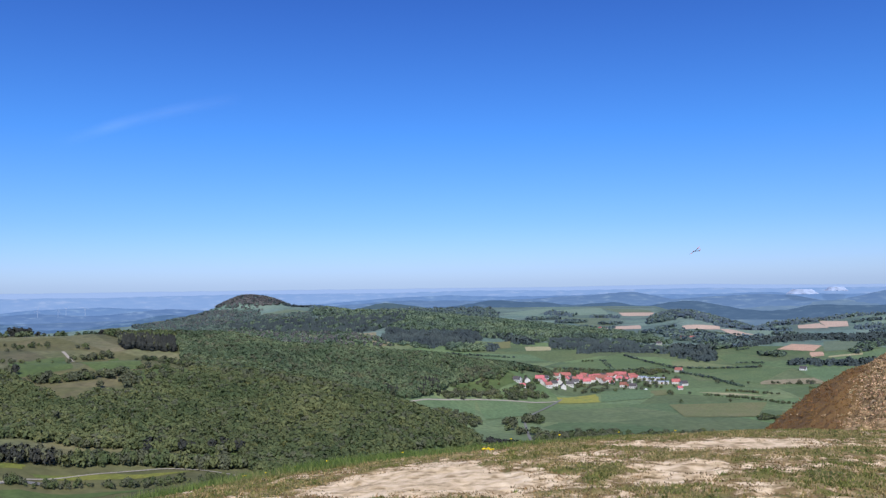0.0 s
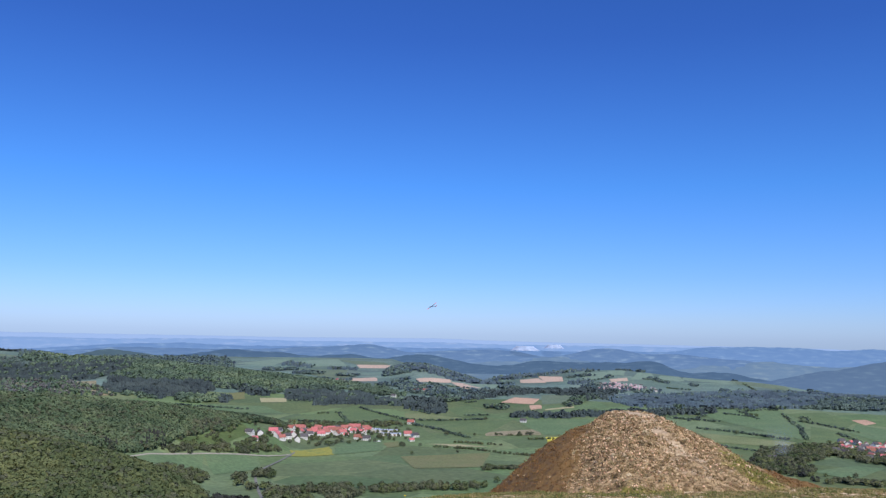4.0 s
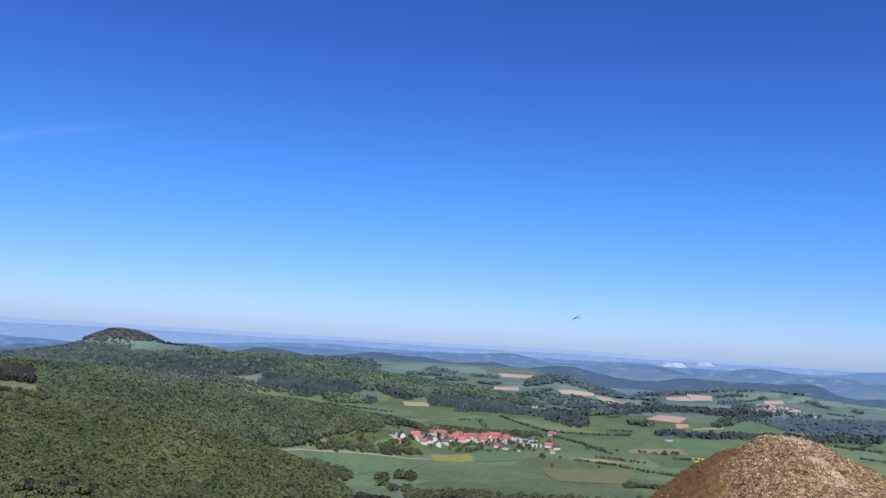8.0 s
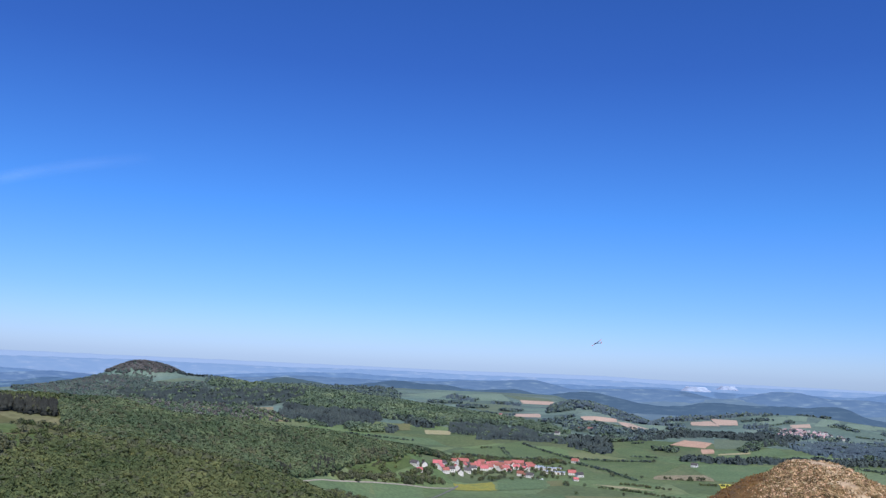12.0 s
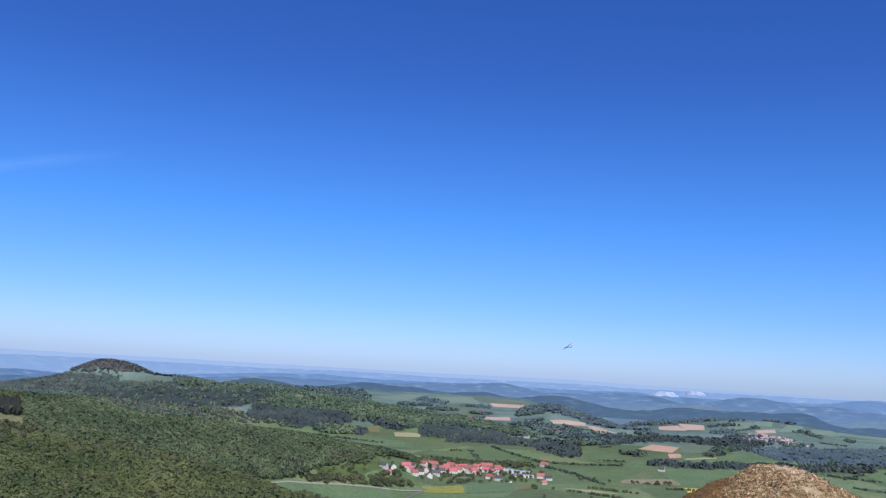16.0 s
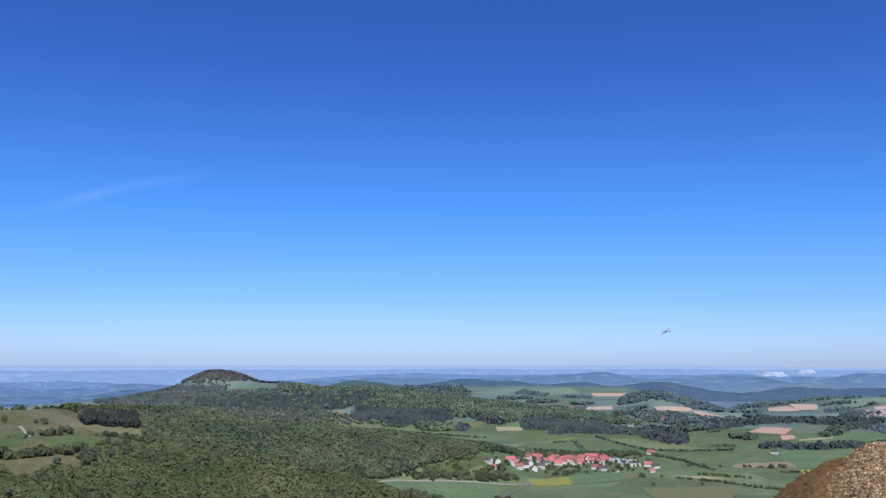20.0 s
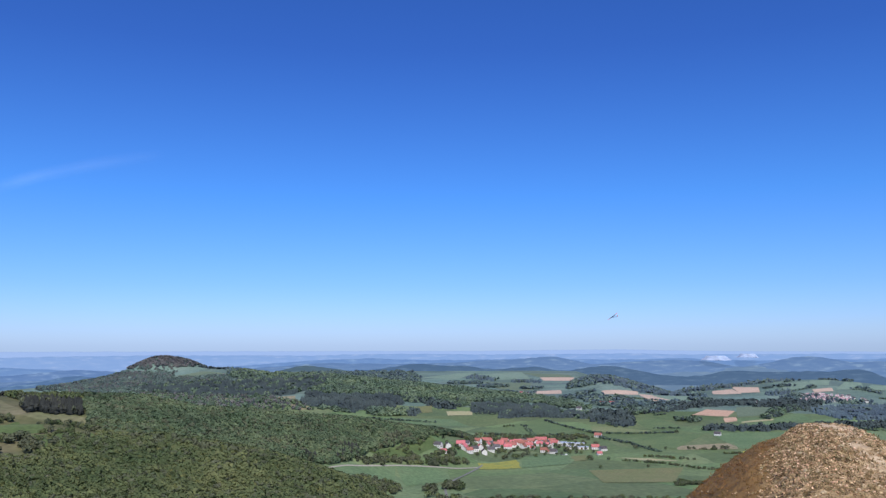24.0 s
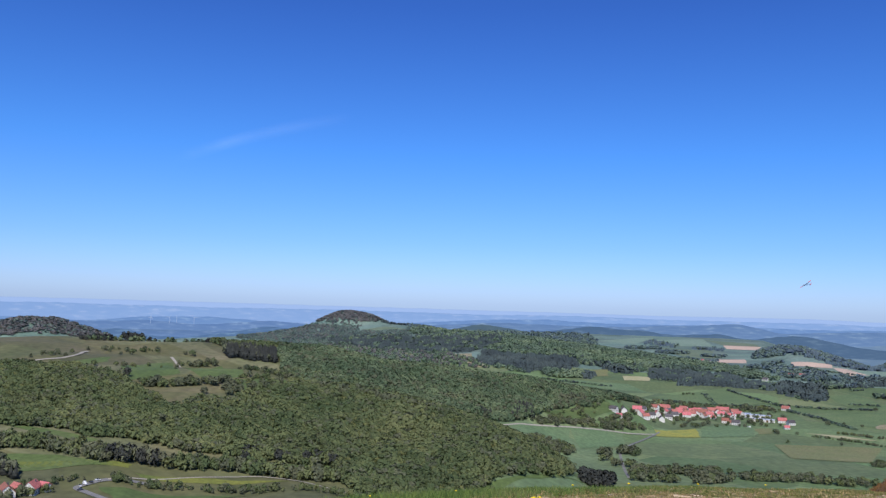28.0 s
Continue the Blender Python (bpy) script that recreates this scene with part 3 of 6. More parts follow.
def lane(name, label, material, width, *stops):
    """A road or track that follows the ground from stop to stop."""
    pts = [Vector((*at(*s), 0)) for s in stops]
    line = []
    for i in range(len(pts) - 1):
        p0, p1, p2, p3 = pts[max(0, i - 1)], pts[i], pts[i + 1], pts[min(len(pts) - 1, i + 2)]
        for k in range(10):
            t = k / 10
            line.append(0.5 * ((2 * p1) + (p2 - p0) * t + (2 * p0 - 5 * p1 + 4 * p2 - p3) * t * t + (3 * p1 - p0 - 3 * p2 + p3) * t ** 3))
    line.append(pts[-1])
    v, f = [], []
    for i, p in enumerate(line):
        d = (line[min(i + 1, len(line) - 1)] - line[max(i - 1, 0)]).normalized()
        side = Vector((d.y, -d.x, 0)) * width / 2
        for q in (p - side, p + side):
            v.append((q.x, q.y, land_at(q.x, q.y) + (0.6 if p.length < 1250 else 1.0)))
        if i:
            f.append((2 * i - 2, 2 * i - 1, 2 * i + 1, 2 * i))
    return tagged(new(name, mesh_of(name, v, f, [material])), label, name, kind="structure")


lane("road", "narrow grey asphalt lane between meadows", ASPHALT, 3.4, (-0.3, 1430), (-0.5, 1405), (-1.42, 1313), (-2.16, 1256), (-2.76, 1199), (-2.57, 1083), (-2.2, 1000))
lane("road", "winding grey country road below the woods", ASPHALT, 5, (-33.5, 706), (-36.0, 702), (-37.3, 694), (-37.8, 688), (-37.1, 677), (-35.5, 655))
lane("road", "pale farm track along the meadows", GRAVEL, 1.8, (-36, 703), (-33.4, 716), (-29.5, 734), (-27, 737), (-25, 731), (-22.9, 719), (-21, 706))
lane("track", "pale gravel track on the pasture", GRAVEL, 5, (-41, 1225), (-38.94, 1248), (-38.11, 1275), (-37.9, 1310), (-37.6, 1330))
lane("track", "pale gravel track on the pasture", GRAVEL, 4, (-32.6, 1245), (-32.3, 1215), (-32.0, 1180))
lane("track", "pale gravel track along the wood", GRAVEL, 4, (-10.9, 1160), (-9.2, 1202), (-6.2, 1262), (-2.6, 1338), (-0.6, 1400))


# ---- woods ----
def crown_shape(rng, leaves, size=0.2):
    """A broad lumpy crown of loose sprays of leaves, 1 high and about 0.9 wide, standing on 0. Gives corners, faces and the way each corner faces."""
    lumps = [np.array([0.24 * math.cos(k * 2.4 + rng.uniform(0, 0.8)) * (k > 0), 0.24 * math.sin(k * 2.4 + rng.uniform(0, 0.8)) * (k > 0), 0.74 - 0.075 * k + rng.uniform(-0.05, 0.05)]) for k in range(7)]
    vs, ns = [], []
    for i in range(leaves):
        c = lumps[i % 7]
        d = rng.normal(0, 1, 3) + np.array([0, 0, 0.45])
        d /= np.linalg.norm(d)
        p = c + d * rng.uniform(0.16, 0.23) * np.array([1, 1, 0.95])
        n = d * 0.8 + rng.normal(0, 0.22, 3)
        n /= np.linalg.norm(n)
        e = np.cross(n, rng.normal(0, 1, 3))
        e /= np.linalg.norm(e)
        f = np.cross(n, e)
        s = size * rng.uniform(0.65, 1.25)
        vs += [p + e * s * 0.62, p - e * s * 0.4 + f * s * 0.5, p - e * s * 0.35 - f * s * 0.55]
        o = p - np.array([0, 0, 0.45])
        o = 0.55 * d + 0.45 * o / (np.linalg.norm(o) + 1e-6)
        ns += [o, o, o]
    return np.array(vs), np.arange(3 * leaves).reshape(-1, 3), np.array(ns)


def spruce_shape(rng, tiers):
    """A pointed conifer of ragged drooping tiers, 1 high, standing on 0."""
    vs, fs, base = [], [], 0
    for k in range(tiers):
        z0, z1 = 0.06 + 0.8 * k / tiers, 0.06 + 0.8 * k / tiers + 0.42 * (1 - 0.4 * k / tiers)
        w = 0.24 * (1 - k / (tiers + 0.6))
        m = 7
        ring = [(w * rng.uniform(0.7, 1.25) * math.cos(6.283 * i / m + k), w * rng.uniform(0.7, 1.25) * math.sin(6.283 * i / m + k), z0 + rng.uniform(-0.03, 0.03)) for i in range(m)]
        vs += ring + [(0, 0, min(1, z1))]
        fs += [(base + i, base + (i + 1) % m, base + m) for i in range(m)]
        base += m + 1
    v = np.array(vs)
    o = v - np.array([0, 0, 0.42])
    return v, np.array(fs), o / np.linalg.norm(o, axis=1, keepdims=True)


def inside(poly, az, r):
    out = np.zeros(len(az), bool)
    p = np.array(poly, float)
    for i in range(len(p)):
        (x0, y0), (x1, y1) = p[i - 1], p[i]
        cross = (y0 > r) != (y1 > r)
        with np.errstate(divide="ignore", invalid="ignore"):
            out ^= cross & (az < (x1 - x0) * (r - y0) / (y1 - y0) + x0)
    return out


def in_sight(x, y, top):
    """Which treetops rise above the land between them and the hilltop."""
    r, az = np.hypot(x, y), np.arctan2(x, y)
    angle = (top - EYE) / r
    ok = np.ones(len(x), bool)
    for s in np.linspace(0.25, 0.985, 40):
        q = r * s
        ok &= (land(q * np.sin(az), q * np.cos(az)) - EYE) / q < angle + 0.001
    return ok


def plant(name, label, category, x, y, size, kinds, rng, group="", inner=None, floor=0.0):
    """One joined mesh of many trees or bushes at the given places. kinds: (share, material, shapes, low, high, slender)."""
    z = land(x, y)
    keep = in_sight(x, y, z + size)
    x, y, z, size = x[keep], y[keep], z[keep], size[keep]
    inner = np.zeros(len(x), bool) if inner is None else inner[keep]
    # kinds stand in groups
    score = rng.random(len(x)) + 0.22 * swell(x, y, 85, 11) + 0.14 * swell(x, y, 38, 7)
    pick = np.argsort(np.argsort(score)) / max(1, len(x))
    # broad waves of tone stand in for leaf patches and relief shading
    tone = np.clip(0.5 + rng.normal(0, 0.18, len(x)) + 0.34 * swell(x, y, 150, 12) + 0.22 * swell(x, y, 60, 17), 0, 1)
    far = len(x) and np.hypot(x, y).mean() > 1900
    V, F, I, N, T, base = [], [], [], [], [], 0
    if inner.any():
        # flat leaf-coloured squares, toned darker, added to fill dark gaps under the crowns
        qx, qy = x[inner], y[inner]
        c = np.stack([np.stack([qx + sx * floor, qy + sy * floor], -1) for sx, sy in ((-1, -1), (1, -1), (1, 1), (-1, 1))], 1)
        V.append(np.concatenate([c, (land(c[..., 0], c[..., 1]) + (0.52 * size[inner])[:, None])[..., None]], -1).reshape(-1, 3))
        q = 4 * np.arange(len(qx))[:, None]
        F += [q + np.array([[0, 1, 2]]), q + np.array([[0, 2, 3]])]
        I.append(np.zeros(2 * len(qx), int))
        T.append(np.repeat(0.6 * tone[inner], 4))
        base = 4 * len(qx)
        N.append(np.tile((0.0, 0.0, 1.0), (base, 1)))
    lo = 0
    for mi, (share, material, shapes, slender) in enumerate(kinds):
        sel = np.where((pick >= lo) & (pick < lo + share))[0]
        lo += share
        which = rng.integers(0, len(shapes), len(sel))
        for w, (sv, sf, sn) in enumerate(shapes):
            t = sel[which == w]
            if not len(t):
                continue
            a = rng.uniform(0, 6.283, len(t))
            c, s = np.cos(a)[:, None], np.sin(a)[:, None]
            h = size[t][:, None]
            wd = h * slender * rng.uniform(0.85, 1.2, (len(t), 1))
            px = (sv[None, :, 0] * c - sv[None, :, 1] * s) * wd + x[t][:, None]
            py = (sv[None, :, 0] * s + sv[None, :, 1] * c) * wd + y[t][:, None]
            pz = sv[None, :, 2] * h + z[t][:, None] - 0.04 * h
            V.append(np.stack([px, py, pz], -1).reshape(-1, 3))
            # foliage catches the light as one soft body, not leaf by leaf
            out = sn * (0.42 if far else 0.66) + rng.normal(0, 0.10, sv.shape) + np.array([0, 0, 0.55 if far else 0.34])
            T.append(np.repeat(tone[t], len(sv)))
            N.append(np.stack([out[None, :, 0] * c - out[None, :, 1] * s, out[None, :, 0] * s + out[None, :, 1] * c, out[None, :, 2] + 0 * c], -1).reshape(-1, 3))
            F.append((sf[None] + (np.arange(len(t)) * len(sv))[:, None, None]).reshape(-1, 3) + base)
            I.append(np.full(len(t) * len(sf), mi))
            base += len(t) * len(sv)
    if not V:
        return None
    me = mesh_of(name, np.concatenate(V), np.concatenate(F), [k[1] for k in kinds], np.concatenate(I), True)
    tree_tone = me.attributes.new("tree", "FLOAT", "POINT")
    tree_tone.data.foreach_set("value", np.concatenate(T).astype(np.float32))
    nn = np.concatenate(N)
    me.normals_split_custom_set_from_vertices(nn / np.linalg.norm(nn, axis=1, keepdims=True))
    ob = new(name, me)
    return tagged(ob, label, category, group, "stuff")


RNG = np.random.default_rng(7)
CROWNS = [crown_shape(RNG, 84, 0.25) for _ in range(12)]
CROWNS_FINE = [crown_shape(RNG, 120, 0.20) for _ in range(8)]
CROWNS_FAR = [crown_shape(RNG, 36, 0.38) for _ in range(8)]
SPRUCES = [spruce_shape(RNG, 5) for _ in range(5)]
SPRUCES_FAR = [spruce_shape(RNG, 3) for _ in range(4)]


def wood(label, poly, spacing, height, kinds, category="forest", name="forest", gaps=0.0):
    """Trees scattered over an area, whose corners are bearings and distances."""
    p = np.array([at(*q) for q in poly])
    lo, hi = p.min(axis=0), p.max(axis=0)
    n = int((hi[0] - lo[0]) * (hi[1] - lo[1]) / spacing ** 2 * 1.12) + 4
    x, y = RNG.uniform(lo[0], hi[0], n), RNG.uniform(lo[1], hi[1], n)
    az, r = np.degrees(np.arctan2(x, y)), np.hypot(x, y)
    k = inside(poly, az + 0.25 * swell(x, y, 60, 5), r * (1 + 0.008 * swell(x, y, 45, 9)))
    if gaps:
        k &= swell(x, y, 90, 4) > -1 + 2 * gaps
    x, y = x[k], y[k]
    size = height * RNG.uniform(0.84, 1.12, len(x)) * (1 + 0.12 * swell(x, y, 120, 6) + 0.13 * swell(x, y, 37, 3))
    # well inside the wood's edge
    deep = np.ones(len(x), bool)
    for dx, dy in ((-1, 0), (1, 0), (0, -1), (0, 1)):
        ex, ey = x + 2.2 * spacing * dx, y + 2.2 * spacing * dy
        deep &= inside(poly, np.degrees(np.arctan2(ex, ey)), np.hypot(ex, ey))
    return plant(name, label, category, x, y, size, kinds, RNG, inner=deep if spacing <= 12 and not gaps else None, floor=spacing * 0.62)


def hedge(label, width, height, spacing, kinds, *stops, name="hedgerow"):
    """A row of bushes and small trees along a line of bearings and distances."""
    pts = np.array([at(*s) for s in stops])
    seg = np.hypot(*np.diff(pts, axis=0).T)
    n = max(3, int(seg.sum() / spacing))
    d = RNG.uniform(0, seg.sum(), n)
    c = np.concatenate([[0], np.cumsum(seg)])
    x = np.interp(d, c, pts[:, 0]) + RNG.normal(0, width / 2, n)
    y = np.interp(d, c, pts[:, 1]) + RNG.normal(0, width / 2, n)
    return plant(name, label, "hedge", x, y, height * RNG.uniform(0.5, 1.25, n), kinds, RNG)


MIXED = [(0.84, LEAF, CROWNS, 1.05), (0.03, LEAF_LIGHT, CROWNS, 0.9), (0.12, BARE_WOOD, CROWNS, 1.05), (0.01, NEEDLE, SPRUCES, 1.2)]
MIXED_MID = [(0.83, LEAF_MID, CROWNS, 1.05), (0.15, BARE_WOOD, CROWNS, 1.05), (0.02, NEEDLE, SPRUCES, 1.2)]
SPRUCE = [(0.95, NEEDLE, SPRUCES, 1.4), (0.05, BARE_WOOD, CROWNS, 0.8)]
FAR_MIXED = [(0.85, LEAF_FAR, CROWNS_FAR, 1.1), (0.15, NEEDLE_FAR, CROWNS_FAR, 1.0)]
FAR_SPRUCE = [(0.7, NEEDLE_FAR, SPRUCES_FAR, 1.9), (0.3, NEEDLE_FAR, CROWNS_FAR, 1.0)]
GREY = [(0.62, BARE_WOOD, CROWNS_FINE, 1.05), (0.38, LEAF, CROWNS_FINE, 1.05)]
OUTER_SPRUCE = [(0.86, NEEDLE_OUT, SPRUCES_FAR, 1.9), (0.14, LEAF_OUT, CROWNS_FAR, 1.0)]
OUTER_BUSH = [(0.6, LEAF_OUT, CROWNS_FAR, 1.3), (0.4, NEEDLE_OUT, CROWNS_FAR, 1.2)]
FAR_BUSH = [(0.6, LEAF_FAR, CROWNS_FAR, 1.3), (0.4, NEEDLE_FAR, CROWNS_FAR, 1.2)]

wood("dense spring-green beech forest on the near spur", [(-25, 1060), (-21.9, 772), (-20.4, 706), (-17, 690), (-12.6, 735), (-10.6, 790), (-7.6, 822), (-5.8, 880), (-6.0, 950), (-8.6, 1010), (-12, 1060), (-16, 1115), (-25, 1180)], 4.3, 9.5, MIXED)
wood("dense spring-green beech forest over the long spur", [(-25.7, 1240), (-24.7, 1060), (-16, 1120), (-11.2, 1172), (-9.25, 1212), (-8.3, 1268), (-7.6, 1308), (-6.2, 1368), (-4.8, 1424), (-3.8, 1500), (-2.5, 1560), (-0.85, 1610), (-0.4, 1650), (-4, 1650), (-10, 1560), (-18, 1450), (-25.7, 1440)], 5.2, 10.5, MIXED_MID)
wood("spring-green forest below the pasture", [(-46, 1150), (-46, 910), (-42.2, 893), (-36.5, 835), (-30, 805), (-27.4, 783), (-21.7, 772), (-24.5, 1040), (-29, 968), (-32.6, 948), (-34.5, 1008), (-36, 1068), (-38, 1118), (-42, 1135)], 4.6, 9.2, MIXED)
wood("spring-green trees behind the square spruce wood", [(-30, 1360), (-26, 1350), (-25, 1450), (-30, 1440)], 8, 11, MIXED)
wood("dark square stand of spruce on the ridge", [(-29.2, 1330), (-29.1, 1262), (-26.0, 1245), (-25.9, 1320)], 4.6, 16, SPRUCE)
CLEAR = [(17.1, 2370), (19.4, 2250), (8.8, 2770), (11, 2680), (14.9, 2330), (9.0, 2750), (10.8, 2720), (16.2, 2800), (17.0, 2830), (21.5, 2700), (5.0, 3150), (4.2, 2850), (12.6, 2427), (16.6, 1640), (36, 1980)]
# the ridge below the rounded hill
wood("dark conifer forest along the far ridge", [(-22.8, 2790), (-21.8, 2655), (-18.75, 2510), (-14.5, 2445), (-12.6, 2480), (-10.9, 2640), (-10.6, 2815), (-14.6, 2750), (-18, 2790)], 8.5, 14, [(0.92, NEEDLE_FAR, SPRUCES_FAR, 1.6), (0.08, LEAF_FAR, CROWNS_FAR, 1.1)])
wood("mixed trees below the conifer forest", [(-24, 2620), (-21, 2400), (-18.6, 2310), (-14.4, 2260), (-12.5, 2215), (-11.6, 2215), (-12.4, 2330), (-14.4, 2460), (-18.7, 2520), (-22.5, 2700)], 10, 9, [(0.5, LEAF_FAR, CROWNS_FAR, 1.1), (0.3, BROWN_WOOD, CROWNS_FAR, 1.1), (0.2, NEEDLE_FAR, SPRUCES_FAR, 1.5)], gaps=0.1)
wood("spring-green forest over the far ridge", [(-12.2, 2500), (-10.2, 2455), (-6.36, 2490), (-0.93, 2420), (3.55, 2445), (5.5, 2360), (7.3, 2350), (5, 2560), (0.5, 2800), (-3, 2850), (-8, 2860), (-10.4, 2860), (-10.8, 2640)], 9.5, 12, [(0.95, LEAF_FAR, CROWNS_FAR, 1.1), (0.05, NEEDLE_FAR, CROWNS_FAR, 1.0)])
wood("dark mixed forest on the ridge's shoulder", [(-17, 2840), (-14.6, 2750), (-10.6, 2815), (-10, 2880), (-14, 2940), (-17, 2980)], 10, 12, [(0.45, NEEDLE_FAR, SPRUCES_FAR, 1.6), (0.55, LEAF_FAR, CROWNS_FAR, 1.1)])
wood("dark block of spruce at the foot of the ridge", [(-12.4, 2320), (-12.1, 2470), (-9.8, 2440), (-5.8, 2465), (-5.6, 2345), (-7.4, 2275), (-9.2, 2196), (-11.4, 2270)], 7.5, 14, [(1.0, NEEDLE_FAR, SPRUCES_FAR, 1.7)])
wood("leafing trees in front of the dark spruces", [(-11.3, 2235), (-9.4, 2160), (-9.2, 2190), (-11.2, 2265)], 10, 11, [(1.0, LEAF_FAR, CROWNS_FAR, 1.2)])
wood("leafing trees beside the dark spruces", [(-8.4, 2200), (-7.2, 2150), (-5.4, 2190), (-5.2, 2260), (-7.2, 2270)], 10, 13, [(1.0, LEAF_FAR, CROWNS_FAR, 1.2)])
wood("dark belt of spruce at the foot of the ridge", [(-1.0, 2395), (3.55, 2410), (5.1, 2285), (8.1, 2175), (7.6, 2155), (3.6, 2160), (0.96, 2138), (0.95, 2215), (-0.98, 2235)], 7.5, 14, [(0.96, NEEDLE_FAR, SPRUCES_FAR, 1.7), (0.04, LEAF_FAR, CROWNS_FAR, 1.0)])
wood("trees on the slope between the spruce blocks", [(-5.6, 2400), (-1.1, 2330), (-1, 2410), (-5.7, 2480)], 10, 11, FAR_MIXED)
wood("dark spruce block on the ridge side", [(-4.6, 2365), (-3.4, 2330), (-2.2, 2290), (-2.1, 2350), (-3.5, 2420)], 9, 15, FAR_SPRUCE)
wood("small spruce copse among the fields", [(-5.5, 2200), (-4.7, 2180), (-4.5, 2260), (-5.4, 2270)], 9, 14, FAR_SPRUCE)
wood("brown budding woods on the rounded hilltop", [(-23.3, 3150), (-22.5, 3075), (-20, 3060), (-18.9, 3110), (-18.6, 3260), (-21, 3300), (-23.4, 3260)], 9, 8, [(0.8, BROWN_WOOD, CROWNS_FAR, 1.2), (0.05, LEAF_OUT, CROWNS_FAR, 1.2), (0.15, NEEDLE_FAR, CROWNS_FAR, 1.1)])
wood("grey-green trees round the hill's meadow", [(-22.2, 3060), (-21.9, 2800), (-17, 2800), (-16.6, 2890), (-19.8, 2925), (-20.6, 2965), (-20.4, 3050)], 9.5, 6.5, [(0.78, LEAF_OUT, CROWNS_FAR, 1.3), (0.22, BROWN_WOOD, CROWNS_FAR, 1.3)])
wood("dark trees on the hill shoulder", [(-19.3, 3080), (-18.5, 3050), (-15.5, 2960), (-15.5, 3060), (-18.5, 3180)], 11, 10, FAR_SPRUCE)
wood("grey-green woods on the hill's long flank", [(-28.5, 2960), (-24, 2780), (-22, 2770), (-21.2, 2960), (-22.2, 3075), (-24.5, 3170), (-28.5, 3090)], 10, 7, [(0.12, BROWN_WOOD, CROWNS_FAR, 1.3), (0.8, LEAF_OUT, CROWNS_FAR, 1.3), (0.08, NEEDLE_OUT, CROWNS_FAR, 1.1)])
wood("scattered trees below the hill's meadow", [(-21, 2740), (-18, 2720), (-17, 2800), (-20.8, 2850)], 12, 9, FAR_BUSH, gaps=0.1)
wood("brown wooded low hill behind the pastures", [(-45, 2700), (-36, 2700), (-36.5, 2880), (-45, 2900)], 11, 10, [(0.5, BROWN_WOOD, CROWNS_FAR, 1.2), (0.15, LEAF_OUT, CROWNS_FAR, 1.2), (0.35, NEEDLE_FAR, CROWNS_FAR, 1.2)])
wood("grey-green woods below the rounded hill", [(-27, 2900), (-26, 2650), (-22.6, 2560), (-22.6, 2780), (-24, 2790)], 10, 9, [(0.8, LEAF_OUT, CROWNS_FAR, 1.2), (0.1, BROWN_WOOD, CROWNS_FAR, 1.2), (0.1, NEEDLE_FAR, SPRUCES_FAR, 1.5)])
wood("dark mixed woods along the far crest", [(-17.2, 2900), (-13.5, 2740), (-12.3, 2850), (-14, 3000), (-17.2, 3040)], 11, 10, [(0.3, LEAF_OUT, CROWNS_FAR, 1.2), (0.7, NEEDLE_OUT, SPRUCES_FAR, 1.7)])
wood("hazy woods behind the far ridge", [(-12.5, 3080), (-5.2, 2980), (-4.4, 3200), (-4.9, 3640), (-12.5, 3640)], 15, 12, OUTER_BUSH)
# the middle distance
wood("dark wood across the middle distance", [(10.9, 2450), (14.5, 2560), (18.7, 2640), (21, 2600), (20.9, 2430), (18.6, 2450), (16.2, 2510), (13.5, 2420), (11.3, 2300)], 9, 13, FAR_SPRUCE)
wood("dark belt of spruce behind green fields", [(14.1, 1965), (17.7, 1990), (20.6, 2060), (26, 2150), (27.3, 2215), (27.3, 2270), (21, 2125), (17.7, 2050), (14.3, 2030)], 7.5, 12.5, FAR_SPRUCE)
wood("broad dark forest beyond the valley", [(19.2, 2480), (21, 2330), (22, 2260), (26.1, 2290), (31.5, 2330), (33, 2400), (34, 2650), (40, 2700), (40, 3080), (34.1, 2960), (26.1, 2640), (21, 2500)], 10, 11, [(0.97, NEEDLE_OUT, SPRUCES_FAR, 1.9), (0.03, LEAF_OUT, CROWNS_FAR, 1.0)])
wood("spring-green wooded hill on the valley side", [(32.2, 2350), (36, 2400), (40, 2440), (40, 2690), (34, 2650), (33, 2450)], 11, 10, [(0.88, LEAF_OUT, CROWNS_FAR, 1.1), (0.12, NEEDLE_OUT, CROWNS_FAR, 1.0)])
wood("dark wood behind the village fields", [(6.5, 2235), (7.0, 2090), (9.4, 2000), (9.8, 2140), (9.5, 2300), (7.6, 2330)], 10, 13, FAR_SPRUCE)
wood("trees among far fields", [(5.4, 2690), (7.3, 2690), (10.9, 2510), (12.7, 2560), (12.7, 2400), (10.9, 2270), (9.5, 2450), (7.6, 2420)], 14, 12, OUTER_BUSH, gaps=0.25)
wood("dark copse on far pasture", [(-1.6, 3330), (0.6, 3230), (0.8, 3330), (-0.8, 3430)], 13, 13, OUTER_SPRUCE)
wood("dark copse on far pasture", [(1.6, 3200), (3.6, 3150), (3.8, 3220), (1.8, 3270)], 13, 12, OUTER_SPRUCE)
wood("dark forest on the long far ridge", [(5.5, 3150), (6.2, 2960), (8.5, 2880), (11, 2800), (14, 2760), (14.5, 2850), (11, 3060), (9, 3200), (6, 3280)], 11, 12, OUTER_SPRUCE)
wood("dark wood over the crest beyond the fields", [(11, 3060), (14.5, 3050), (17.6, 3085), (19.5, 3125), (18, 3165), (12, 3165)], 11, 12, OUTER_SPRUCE)
